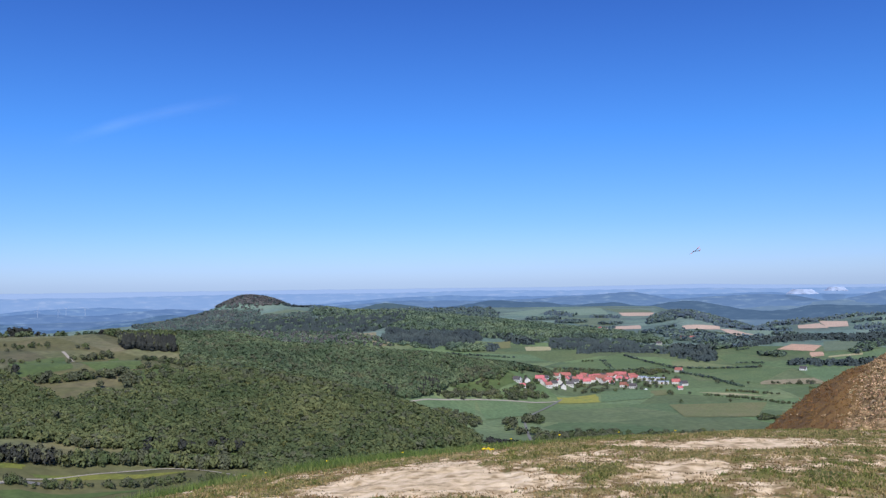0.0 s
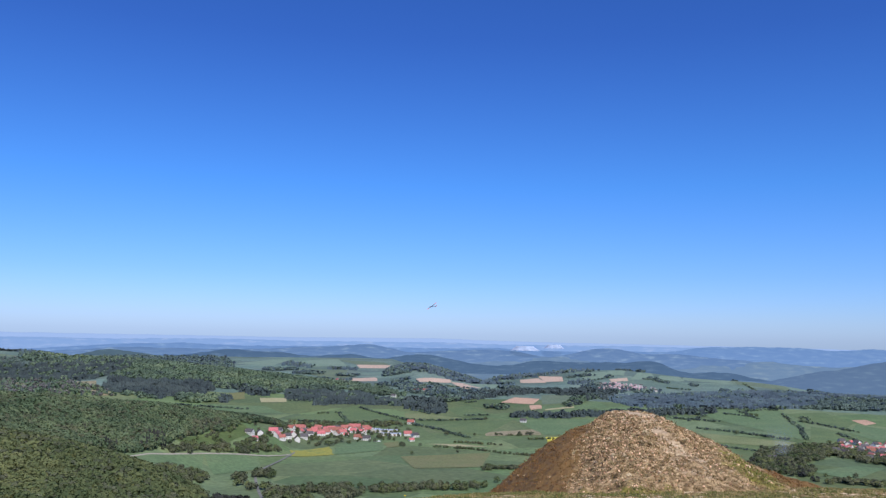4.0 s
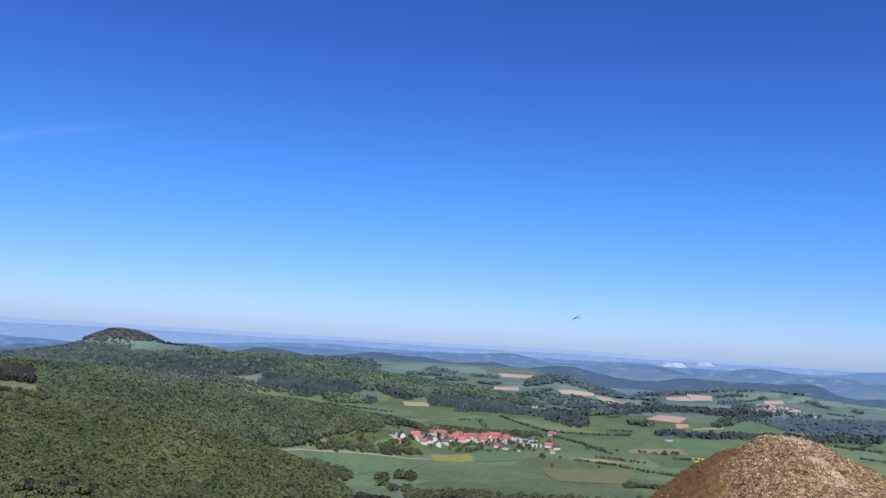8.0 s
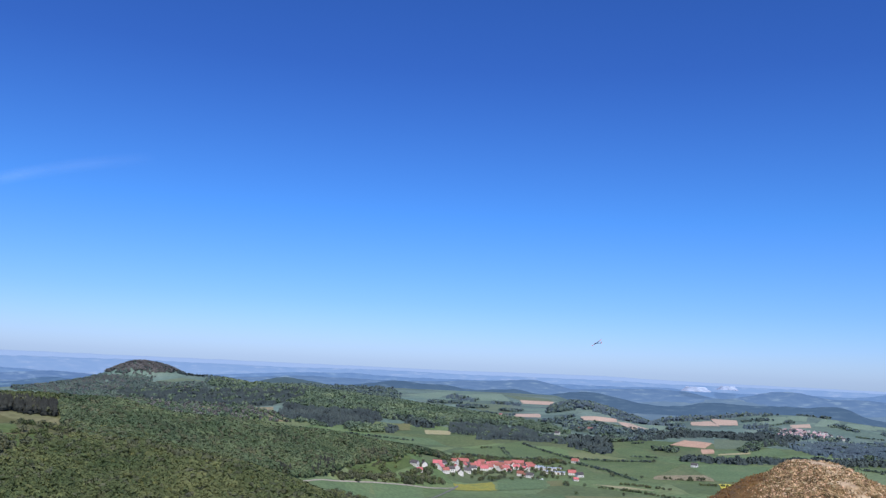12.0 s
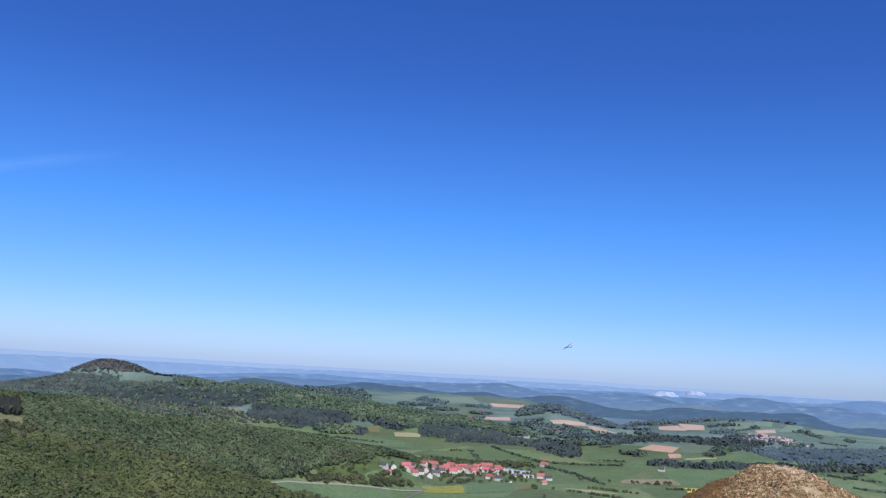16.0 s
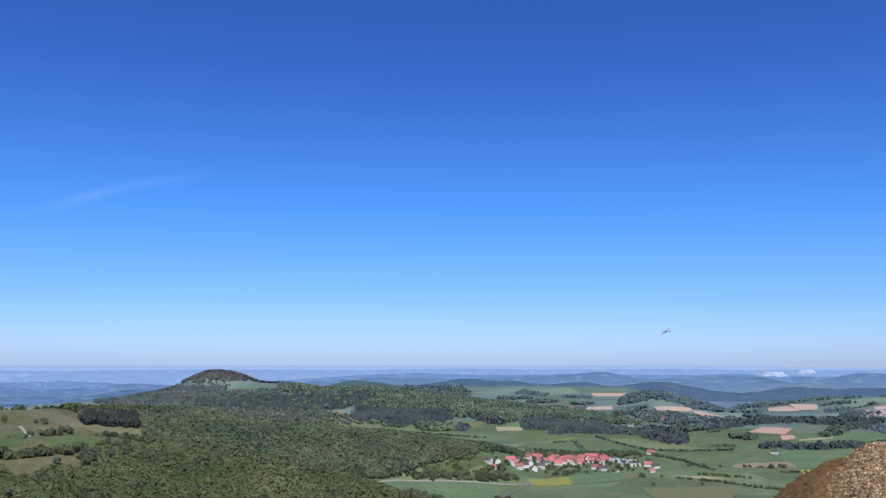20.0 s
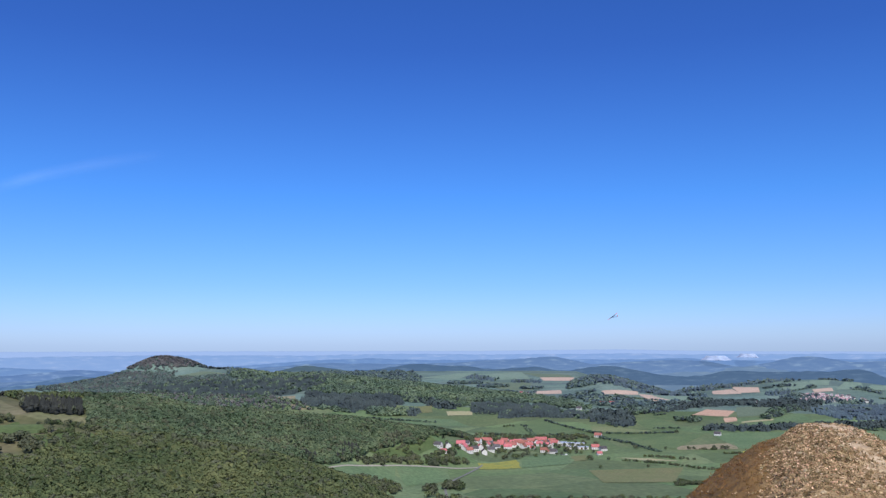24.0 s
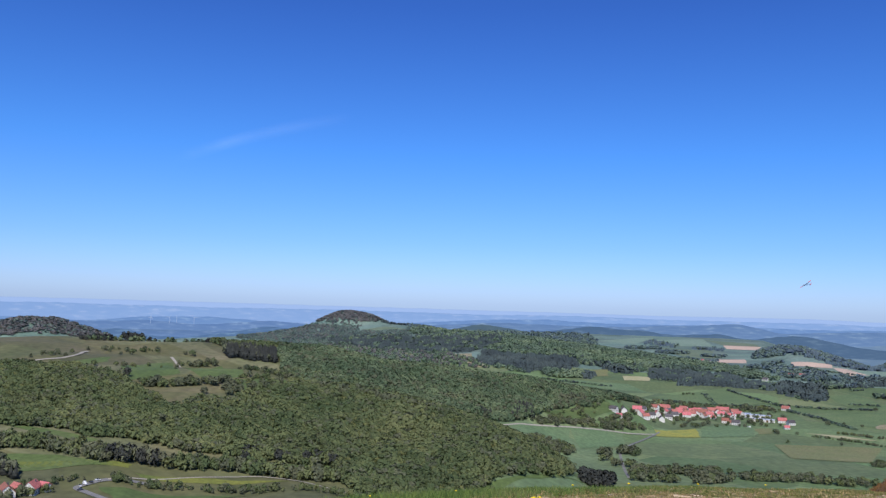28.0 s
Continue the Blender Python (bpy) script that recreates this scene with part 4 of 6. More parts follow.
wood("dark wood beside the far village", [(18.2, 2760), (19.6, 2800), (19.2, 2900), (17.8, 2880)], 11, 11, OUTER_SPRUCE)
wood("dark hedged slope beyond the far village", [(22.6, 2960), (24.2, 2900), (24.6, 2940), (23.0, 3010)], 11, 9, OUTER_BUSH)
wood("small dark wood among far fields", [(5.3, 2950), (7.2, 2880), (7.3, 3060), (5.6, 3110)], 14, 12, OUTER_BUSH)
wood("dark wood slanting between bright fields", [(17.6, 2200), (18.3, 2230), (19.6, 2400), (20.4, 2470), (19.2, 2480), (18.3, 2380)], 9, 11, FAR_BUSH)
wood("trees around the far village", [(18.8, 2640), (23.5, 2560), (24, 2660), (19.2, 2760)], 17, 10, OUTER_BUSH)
# round the village
wood("leafing trees beside the village", [(-8.9, 1208), (-6.2, 1265), (-2.6, 1345), (-1.3, 1402), (-2.3, 1452), (-3.5, 1378), (-5.4, 1320), (-8.6, 1238)], 7, 8, GREY)
wood("loose trees on the clearing by the village", [(-7.6, 1296), (-4.0, 1470), (-3.1, 1462), (-5.4, 1325), (-7.2, 1286)], 17, 7, GREY)
wood("dark spruces in the spur's edge", [(-12.2, 1172), (-11.3, 1168), (-11.3, 1195), (-12.2, 1200)], 5, 13, SPRUCE)
wood("dark spruces in the spur's corner", [(-10.0, 1205), (-8.6, 1240), (-8.7, 1275), (-10.0, 1235)], 5, 13, SPRUCE)
wood("dark trees at the end of the wood", [(-6.8, 1345), (-4.9, 1425), (-5.0, 1465), (-6.9, 1385)], 6.5, 13, [(0.6, BARE_WOOD, CROWNS, 0.9), (0.4, NEEDLE, SPRUCES, 1.3)])
wood("dark round copse of conifers by the lane", [(-5.4, 895), (-3.3, 895), (-3.1, 960), (-5.3, 965)], 5, 12, [(1.0, NEEDLE, CROWNS, 0.9)])
wood("greyish leafing trees by the lane", [(-4.5, 1090), (-3.4, 1060), (-1.8, 1080), (-1.8, 1210), (-3, 1200), (-4.4, 1150)], 10, 11, GREY, gaps=0.45)
wood("greyish leafing trees along the stream", [(-2.1, 985), (0.5, 985), (4, 1020), (4.2, 1090), (0.5, 1080), (-2, 1070)], 8, 10, GREY, gaps=0.3)
wood("row of leafing trees along the stream", [(4, 1040), (8, 1070), (12.4, 1085), (12.4, 1115), (8, 1110), (4, 1090)], 8, 8.5, GREY, gaps=0.2)
wood("grey thicket at the meadow's end", [(-8.9, 1105), (-6.4, 1105), (-5.4, 1165), (-6.4, 1175), (-8.6, 1150)], 7, 8, GREY)
wood("dark scrub beside the stubble field", [(12.2, 1250), (15.8, 1270), (15.8, 1300), (12.3, 1300)], 6, 6, GREY)
wood("garden trees in the village", [(-3.5, 1440), (7.5, 1610), (7.4, 1760), (-1, 1800), (-3.5, 1510)], 21, 8, GREY)
hedge("garden trees along the village's front", 8, 6, 5, GREY, (-2.3, 1468), (-0.6, 1545), (1.2, 1620), (2.8, 1630), (4.6, 1632), name="tree_row")
wood("trees behind the village", [(-1, 1800), (3, 1770), (7, 1790), (7, 1840), (3, 1840), (-0.8, 1850)], 11, 8, GREY)
wood("trees round the red village", [(29.5, 1480), (33, 1520), (34.2, 1640), (36, 1560), (40, 1560), (40, 1640), (35.2, 1720), (33.4, 1770), (30, 1680)], 9, 10, GREY)
wood("dark wood below the smoke", [(27.2, 1370), (31, 1390), (33.2, 1330), (33.2, 1440), (31.5, 1530), (28.5, 1500)], 9, 9, [(0.6, BARE_WOOD, CROWNS_FINE, 1.0), (0.25, LEAF, CROWNS_FINE, 1.0), (0.15, NEEDLE, CROWNS, 1.0)], gaps=0.3)
wood("copse at the meadow's edge", [(33.6, 1310), (37, 1320), (37, 1360), (33.6, 1350)], 8, 9, GREY)
wood("garden trees in the red village", [(33.5, 1620), (39.5, 1600), (39.5, 1830), (33.5, 1800)], 24, 8, GREY)
# tree rows, left valley side
ROW = [(0.6, LEAF, CROWNS_FINE, 0.8), (0.4, BARE_WOOD, CROWNS_FINE, 0.8)]
hedge("long dense row of leafing trees between meadows", 9, 12, 0.9, ROW, (-44, 842), (-42.16, 826), (-39.06, 796), (-37.3, 772), (-36.2, 754))
hedge("dark dense stand in the meadow row", 9, 13.5, 1.1, [(0.6, NEEDLE, CROWNS_FINE, 0.6), (0.4, BARE_WOOD, CROWNS_FINE, 0.6)], (-36.8, 760), (-35.5, 750), (-33.8, 750), (-32.5, 753))
hedge("dense row of leafing trees between meadows", 10, 11, 0.8, ROW, (-32.6, 753), (-28.8, 757), (-25.2, 741), (-21.4, 740), (-19.5, 742))
hedge("low tree row along the road", 6, 6, 1.6, ROW, (-36, 700), (-32.3, 702), (-27, 695), (-24, 692), (-21.4, 690), (-19, 692))
hedge("small trees at the foot of the woods", 6, 6, 2.0, MIXED, (-17, 722), (-13.5, 738), (-11.4, 752))
hedge("dark trees along the wood's lower edge", 12, 12, 2.0, [(0.45, NEEDLE, CROWNS_FINE, 0.7), (0.55, LEAF, CROWNS_FINE, 0.8)], (-28, 792), (-25, 786), (-21.9, 783))
wood("dark trees round the farm at the road", [(-43.8, 705), (-40.9, 718), (-41.3, 738), (-42.0, 772), (-43.8, 778)], 6.5, 11, [(0.5, NEEDLE, SPRUCES, 1.2), (0.5, BARE_WOOD, CROWNS, 1.0)])
hedge("bushes in front of the farm", 5, 7.5, 1.1, ROW, (-43.5, 668), (-41.2, 676), (-39.2, 681))
hedge("bushes between the farm and the road", 8, 6, 1.8, ROW, (-40.8, 702), (-39.4, 701), (-37.9, 706))
# bushes on the pasture
hedge("grey-brown budding trees along the pasture's lower edge", 26, 9, 1.6, GREY, (-29.27, 1014), (-27.64, 1010), (-25.44, 1029), (-23.21, 1058))
hedge("grey-brown thicket on the pasture", 11, 11, 1.3, GREY, (-34.2, 1052), (-32.6, 1050), (-31.0, 1052))
hedge("clump of bushes on the pasture", 10, 6, 3.0, GREY, (-31, 1052), (-30.4, 1053))
hedge("clump of round bushes on the pasture", 7, 12, 1.5, GREY, (-30.3, 1050), (-29.1, 1049))
hedge("bushes along the pasture", 10, 9, 1.6, GREY, (-31.9, 1203), (-30.9, 1210), (-29.8, 1226))
hedge("tall dark bushes at the wood's edge", 12, 12, 1.6, [(0.5, LEAF, CROWNS_FINE, 0.9), (0.3, BARE_WOOD, CROWNS_FINE, 0.9), (0.2, NEEDLE, CROWNS_FINE, 0.9)], (-37.2, 1062), (-36.5, 1066), (-35.6, 1090))
hedge("low bushes in the pasture's dip", 7, 6, 2.4, GREY, (-36.0, 1176), (-34.75, 1172))
hedge("low dark hedge on the pasture", 7, 6, 1.8, [(1.0, LEAF, CROWNS_FINE, 1.1)], (-28.1, 1082), (-26.4, 1074))
hedge("grey bushes between pasture and wood", 16, 7, 1.6, GREY, (-27.6, 1150), (-26.2, 1125), (-24.6, 1090))
hedge("bushes beside the track", 10, 7, 5, GREY, (-40.9, 1290), (-40, 1285), (-39.3, 1270))
hedge("bushes on the upper pasture", 14, 7, 6, GREY, (-36.4, 1340), (-35.2, 1325), (-33.6, 1310))
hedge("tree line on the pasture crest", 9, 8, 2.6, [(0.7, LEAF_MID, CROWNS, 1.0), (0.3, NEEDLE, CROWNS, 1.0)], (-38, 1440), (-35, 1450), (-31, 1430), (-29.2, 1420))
hedge("dark trees on the pasture crest", 6, 13, 1.4, [(1.0, NEEDLE, CROWNS, 0.9)], (-35.5, 1468), (-34.5, 1464))
hedge("dark trees on the pasture crest", 6, 9, 1.5, [(1.0, NEEDLE, CROWNS, 0.9)], (-37.7, 1460), (-36.2, 1466))
hedge("dark trees on the pasture crest", 6, 11, 1.8, [(1.0, NEEDLE, CROWNS, 0.9)], (-30.7, 1440), (-29.4, 1425))
hedge("pale budding trees along the spur's crest", 9, 11, 1.6, [(1.0, BARE_WOOD, CROWNS, 0.9)], (-23.6, 1040), (-21.7, 1034), (-19.4, 1012), (-16.7, 972), (-14.4, 938))
hedge("bushes on the pasture above the wood", 22, 6, 5, GREY, (-27.6, 1180), (-26, 1130), (-24.6, 1075))
hedge("scattered bushes on the pasture", 60, 6, 22, GREY, (-44, 1150), (-38, 1180), (-30, 1130))
# hedges between the fields
for run in ([(9.0, 1500), (11.5, 1480), (13.8, 1450), (16.0, 1440)], [(3.9, 2100), (5.5, 1990), (7.2, 1890)], [(7.2, 1900), (9.5, 1900), (12.2, 1930)],
            [(7.5, 1830), (9.5, 1760), (11.4, 1640)], [(10.9, 2000), (12.6, 2010)], [(17.2, 1690), (15.3, 1660)], [(14.8, 1720), (13.0, 1710)], [(-0.2, 1860), (2.5, 1850), (6.5, 1870)],
            [(5.6, 2290), (7.2, 2120), (8.6, 2010)], [(26.1, 1920), (28.7, 1870), (31.5, 1820)], [(31.2, 2230), (32.2, 2010), (32.6, 1830)], [(32.3, 2120), (34.0, 2050), (35.5, 1990)],
            [(34.3, 1950), (35.6, 1850)], [(26.2, 1760), (27.4, 1690), (30.0, 1640)], [(-8, 2120), (-5, 2080), (-3.4, 2060)], [(19.6, 2150), (24, 2080), (27.5, 2060)],
            [(10.2, 1560), (13.4, 1545)], [(2.6, 2420), (4.8, 2320)], [(8.4, 2700), (11.2, 2600)], [(15.3, 2560), (18.6, 2540)], [(27.5, 2190), (29.6, 2160)], [(28.4, 2330), (31, 2290)]):
    hedge("dark hedgerow between green fields", 4, 5, 2.2, FAR_BUSH if run[0][1] > 1750 else GREY, *run)

# scattered copses and hedges over the outer farmland
SPOTS = random.Random(12)
for _ in range(80):
    b0, d0 = SPOTS.uniform(-3, 39), SPOTS.uniform(2120, 3350)
    if any(abs(b0 - q) < 1.6 and abs(d0 - p) < 190 for q, p in CLEAR):
        continue
    w0, l0 = SPOTS.uniform(0.3, 1.3), SPOTS.uniform(12, 45)
    wood("dark copse among far green fields", [(b0 - w0, d0), (b0, d0 - l0), (b0 + w0, d0 + l0 * 0.2), (b0, d0 + l0)], 9, 10, OUTER_BUSH if d0 > 2400 else FAR_BUSH, "copse", "copse")
for _ in range(40):
    b0, d0, w0 = SPOTS.uniform(-2, 39), SPOTS.uniform(1900, 3300), SPOTS.uniform(0.6, 2.2)
    if any(abs(b0 + w0 / 2 - q) < 1.7 and abs(d0 - p) < 150 for q, p in CLEAR):
        continue
    hedge("dark hedgerow between green fields", 4, 5, 2.4, FAR_BUSH, (b0, d0), (b0 + w0, d0 + SPOTS.uniform(-160, 160)))
for b0, d0, w0 in ((-4.6, 3020, 1.2), (-1.8, 3120, 1.0), (0.5, 3010, 1.3), (3.0, 2960, 1.0), (-0.6, 2880, 0.7)):
    wood("dark copse among far green fields", [(b0 - w0, d0), (b0, d0 - 40), (b0 + w0, d0 + 10), (b0, d0 + 40)], 9, 11, OUTER_BUSH, "copse", "copse")


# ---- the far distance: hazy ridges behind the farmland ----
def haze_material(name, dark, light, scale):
    """Woods and fields as soft patches on one tone; haze is painted into base colour and glow, thickest in the hollows.
    """
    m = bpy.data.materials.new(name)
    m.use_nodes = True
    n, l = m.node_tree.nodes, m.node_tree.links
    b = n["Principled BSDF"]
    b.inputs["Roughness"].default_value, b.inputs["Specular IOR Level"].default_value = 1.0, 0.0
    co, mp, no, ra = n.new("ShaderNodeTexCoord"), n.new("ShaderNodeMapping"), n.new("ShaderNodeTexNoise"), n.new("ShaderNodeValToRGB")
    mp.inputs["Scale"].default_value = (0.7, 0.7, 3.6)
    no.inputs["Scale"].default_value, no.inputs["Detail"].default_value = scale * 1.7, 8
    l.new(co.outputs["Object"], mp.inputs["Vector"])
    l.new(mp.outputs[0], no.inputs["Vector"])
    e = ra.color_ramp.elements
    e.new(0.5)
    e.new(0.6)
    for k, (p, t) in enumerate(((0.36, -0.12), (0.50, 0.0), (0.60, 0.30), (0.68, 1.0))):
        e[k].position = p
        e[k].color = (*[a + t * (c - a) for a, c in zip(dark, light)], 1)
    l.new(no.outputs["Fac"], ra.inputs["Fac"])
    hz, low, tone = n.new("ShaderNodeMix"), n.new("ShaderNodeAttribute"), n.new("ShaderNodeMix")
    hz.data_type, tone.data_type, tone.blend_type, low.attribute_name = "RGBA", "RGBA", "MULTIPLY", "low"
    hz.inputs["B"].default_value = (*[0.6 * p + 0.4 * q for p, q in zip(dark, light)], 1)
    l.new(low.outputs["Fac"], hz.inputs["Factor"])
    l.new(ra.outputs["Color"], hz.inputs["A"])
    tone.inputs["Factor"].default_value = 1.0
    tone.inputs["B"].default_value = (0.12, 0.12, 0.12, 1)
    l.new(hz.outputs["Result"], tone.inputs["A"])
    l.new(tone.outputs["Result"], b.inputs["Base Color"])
    # hills glow with their painted haze colour
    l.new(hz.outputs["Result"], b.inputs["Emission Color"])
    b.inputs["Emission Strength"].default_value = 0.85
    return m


def far_ridge(label, dist, depth, foot, colors, rough, seed, crest):
    """A hazy line of hills: a slope that climbs to a crest of bearings and angles of sight, and falls behind it."""
    lo, hi = crest[0][0], crest[-1][0]
    az = np.arange(lo, hi + 0.01, 0.12)
    c = np.array(crest, float)
    el = sum(np.interp(az + o, c[:, 0], c[:, 1]) for o in (-0.5, -0.25, 0, 0.25, 0.5)) / 5
    el = el + rough * (0.5 * swell(az, az * 0, 1.7, seed) + 0.35 * swell(az, az * 0, 0.6, seed + 1))
    rows = []
    for s in (0.0, 0.2, 0.45, 0.7, 0.88, 1.0):
        e = foot + (el - foot) * (1 - (1 - s) ** 1.6)
        r = dist - depth * (1 - s) + 0 * az
        rows.append(np.stack([r * np.sin(np.radians(az)), r * np.cos(np.radians(az)), EYE + r * np.tan(np.radians(e))], -1))
    r = dist + depth * 0.4
    rows.append(np.stack([r * np.sin(np.radians(az)), r * np.cos(np.radians(az)), rows[-1][:, 2] - 30], -1))
    k, m = len(rows), len(az)
    i, j = np.meshgrid(np.arange(k - 1), np.arange(m - 1), indexing="ij")
    f = np.stack([i * m + j, i * m + j + 1, (i + 1) * m + j + 1, (i + 1) * m + j], -1).reshape(-1, 4)
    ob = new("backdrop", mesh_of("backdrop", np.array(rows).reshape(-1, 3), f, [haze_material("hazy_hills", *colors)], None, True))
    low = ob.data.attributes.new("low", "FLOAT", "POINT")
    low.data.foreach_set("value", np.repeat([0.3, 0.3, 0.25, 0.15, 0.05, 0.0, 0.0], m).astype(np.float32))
    return tagged(ob, label, "distant hills", kind="structure")


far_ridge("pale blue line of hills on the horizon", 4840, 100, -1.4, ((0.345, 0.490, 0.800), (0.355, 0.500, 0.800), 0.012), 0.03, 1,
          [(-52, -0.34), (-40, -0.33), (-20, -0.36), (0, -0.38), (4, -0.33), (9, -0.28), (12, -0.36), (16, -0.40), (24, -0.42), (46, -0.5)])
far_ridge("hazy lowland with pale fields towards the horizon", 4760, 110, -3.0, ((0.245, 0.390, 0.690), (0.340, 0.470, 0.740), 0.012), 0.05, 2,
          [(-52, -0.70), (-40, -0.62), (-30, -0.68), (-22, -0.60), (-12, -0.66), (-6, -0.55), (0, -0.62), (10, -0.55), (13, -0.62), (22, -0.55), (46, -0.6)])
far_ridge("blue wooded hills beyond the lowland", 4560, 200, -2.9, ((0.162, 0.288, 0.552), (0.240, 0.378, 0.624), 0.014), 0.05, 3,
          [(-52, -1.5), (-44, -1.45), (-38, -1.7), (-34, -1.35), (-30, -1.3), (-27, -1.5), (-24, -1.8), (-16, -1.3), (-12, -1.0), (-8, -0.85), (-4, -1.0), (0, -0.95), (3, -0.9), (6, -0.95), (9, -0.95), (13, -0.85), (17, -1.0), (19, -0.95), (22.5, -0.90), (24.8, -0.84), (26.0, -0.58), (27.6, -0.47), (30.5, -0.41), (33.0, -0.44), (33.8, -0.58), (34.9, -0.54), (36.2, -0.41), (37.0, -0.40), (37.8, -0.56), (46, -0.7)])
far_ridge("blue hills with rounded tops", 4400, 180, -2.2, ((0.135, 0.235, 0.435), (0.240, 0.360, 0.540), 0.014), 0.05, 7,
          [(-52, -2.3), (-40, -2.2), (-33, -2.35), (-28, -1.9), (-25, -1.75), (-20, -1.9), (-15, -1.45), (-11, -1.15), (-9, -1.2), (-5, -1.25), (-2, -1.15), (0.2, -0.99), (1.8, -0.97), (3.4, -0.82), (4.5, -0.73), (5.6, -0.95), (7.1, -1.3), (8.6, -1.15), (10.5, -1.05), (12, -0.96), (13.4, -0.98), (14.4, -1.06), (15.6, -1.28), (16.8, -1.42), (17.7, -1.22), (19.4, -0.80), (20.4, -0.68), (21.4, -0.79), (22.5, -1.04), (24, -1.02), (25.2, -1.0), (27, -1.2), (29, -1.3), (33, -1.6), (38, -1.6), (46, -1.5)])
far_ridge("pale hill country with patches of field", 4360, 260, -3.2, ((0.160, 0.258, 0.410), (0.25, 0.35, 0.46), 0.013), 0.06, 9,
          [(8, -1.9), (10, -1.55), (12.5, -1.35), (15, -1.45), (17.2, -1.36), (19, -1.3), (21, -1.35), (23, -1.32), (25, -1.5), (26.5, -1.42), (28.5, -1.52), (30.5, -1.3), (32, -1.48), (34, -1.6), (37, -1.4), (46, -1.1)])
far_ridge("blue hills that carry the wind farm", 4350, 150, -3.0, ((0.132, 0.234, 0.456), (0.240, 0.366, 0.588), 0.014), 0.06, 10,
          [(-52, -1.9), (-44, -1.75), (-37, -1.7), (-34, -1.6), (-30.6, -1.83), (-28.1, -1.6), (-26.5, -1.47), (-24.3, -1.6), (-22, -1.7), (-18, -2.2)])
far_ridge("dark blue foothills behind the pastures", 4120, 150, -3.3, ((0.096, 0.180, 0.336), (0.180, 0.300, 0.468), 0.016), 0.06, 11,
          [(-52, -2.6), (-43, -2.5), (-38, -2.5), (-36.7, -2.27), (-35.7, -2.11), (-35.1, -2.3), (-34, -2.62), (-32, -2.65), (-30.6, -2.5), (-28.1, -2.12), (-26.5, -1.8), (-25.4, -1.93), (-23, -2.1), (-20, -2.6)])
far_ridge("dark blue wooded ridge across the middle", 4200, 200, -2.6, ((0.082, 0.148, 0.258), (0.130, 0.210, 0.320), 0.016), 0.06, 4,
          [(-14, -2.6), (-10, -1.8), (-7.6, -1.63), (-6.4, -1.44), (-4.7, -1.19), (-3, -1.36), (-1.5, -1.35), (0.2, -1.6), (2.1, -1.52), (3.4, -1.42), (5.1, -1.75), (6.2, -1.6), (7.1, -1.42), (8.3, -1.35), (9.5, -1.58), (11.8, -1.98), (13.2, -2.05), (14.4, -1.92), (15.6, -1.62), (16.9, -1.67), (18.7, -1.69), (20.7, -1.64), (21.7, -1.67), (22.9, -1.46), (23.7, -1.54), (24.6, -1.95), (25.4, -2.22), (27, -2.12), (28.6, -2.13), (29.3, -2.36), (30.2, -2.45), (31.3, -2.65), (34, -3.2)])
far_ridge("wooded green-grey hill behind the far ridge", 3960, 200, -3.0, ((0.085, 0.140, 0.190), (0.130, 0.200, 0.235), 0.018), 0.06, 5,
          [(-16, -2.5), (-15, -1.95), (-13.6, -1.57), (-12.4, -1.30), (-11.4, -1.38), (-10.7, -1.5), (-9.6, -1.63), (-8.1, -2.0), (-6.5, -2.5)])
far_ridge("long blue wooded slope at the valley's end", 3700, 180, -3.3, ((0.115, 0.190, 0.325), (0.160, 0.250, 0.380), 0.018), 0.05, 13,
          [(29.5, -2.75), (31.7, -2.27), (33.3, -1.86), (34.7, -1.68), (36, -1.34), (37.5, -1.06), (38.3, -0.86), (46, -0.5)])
# salt given a faint added glow, its white blued like the hazy hills
wl_mat = surface("glowing_salt", [(0.29, 0.36, 0.48), (0.31, 0.38, 0.50)], 0.02, fine=0.03, glow=0.12)


def heap(bearing, el, dist, wide, high):
    """A flat-topped spoil heap."""
    x, y = at(bearing, dist)
    bm = bmesh.new()
    bmesh.ops.create_cone(bm, cap_ends=True, segments=28, radius1=wide / 2, radius2=wide / 2 * 0.62, depth=high)
    for v in bm.verts:
        v.co.x += 5 * noise.noise(v.co * 0.03)
        v.co.z += 3 * noise.noise(v.co * 0.05 + Vector((3, 1, 2)))
    ob = part("spoil_tip", bm, wl_mat, None)
    ob.location = (x, y, EYE + dist * math.tan(radians(el)))
    return tagged(ob, "white flat-topped spoil tip beyond the hills", "spoil tip")


heap(14.95, -0.84, 4370, 150, 21)
heap(16.9, -0.68, 4500, 110, 18)

# turbine white dimmed and blued to paint in the haze
TURBINE = surface("hazed_turbine_white", [(0.435, 0.499, 0.614), (0.486, 0.550, 0.666)], 1, rough=0.6)


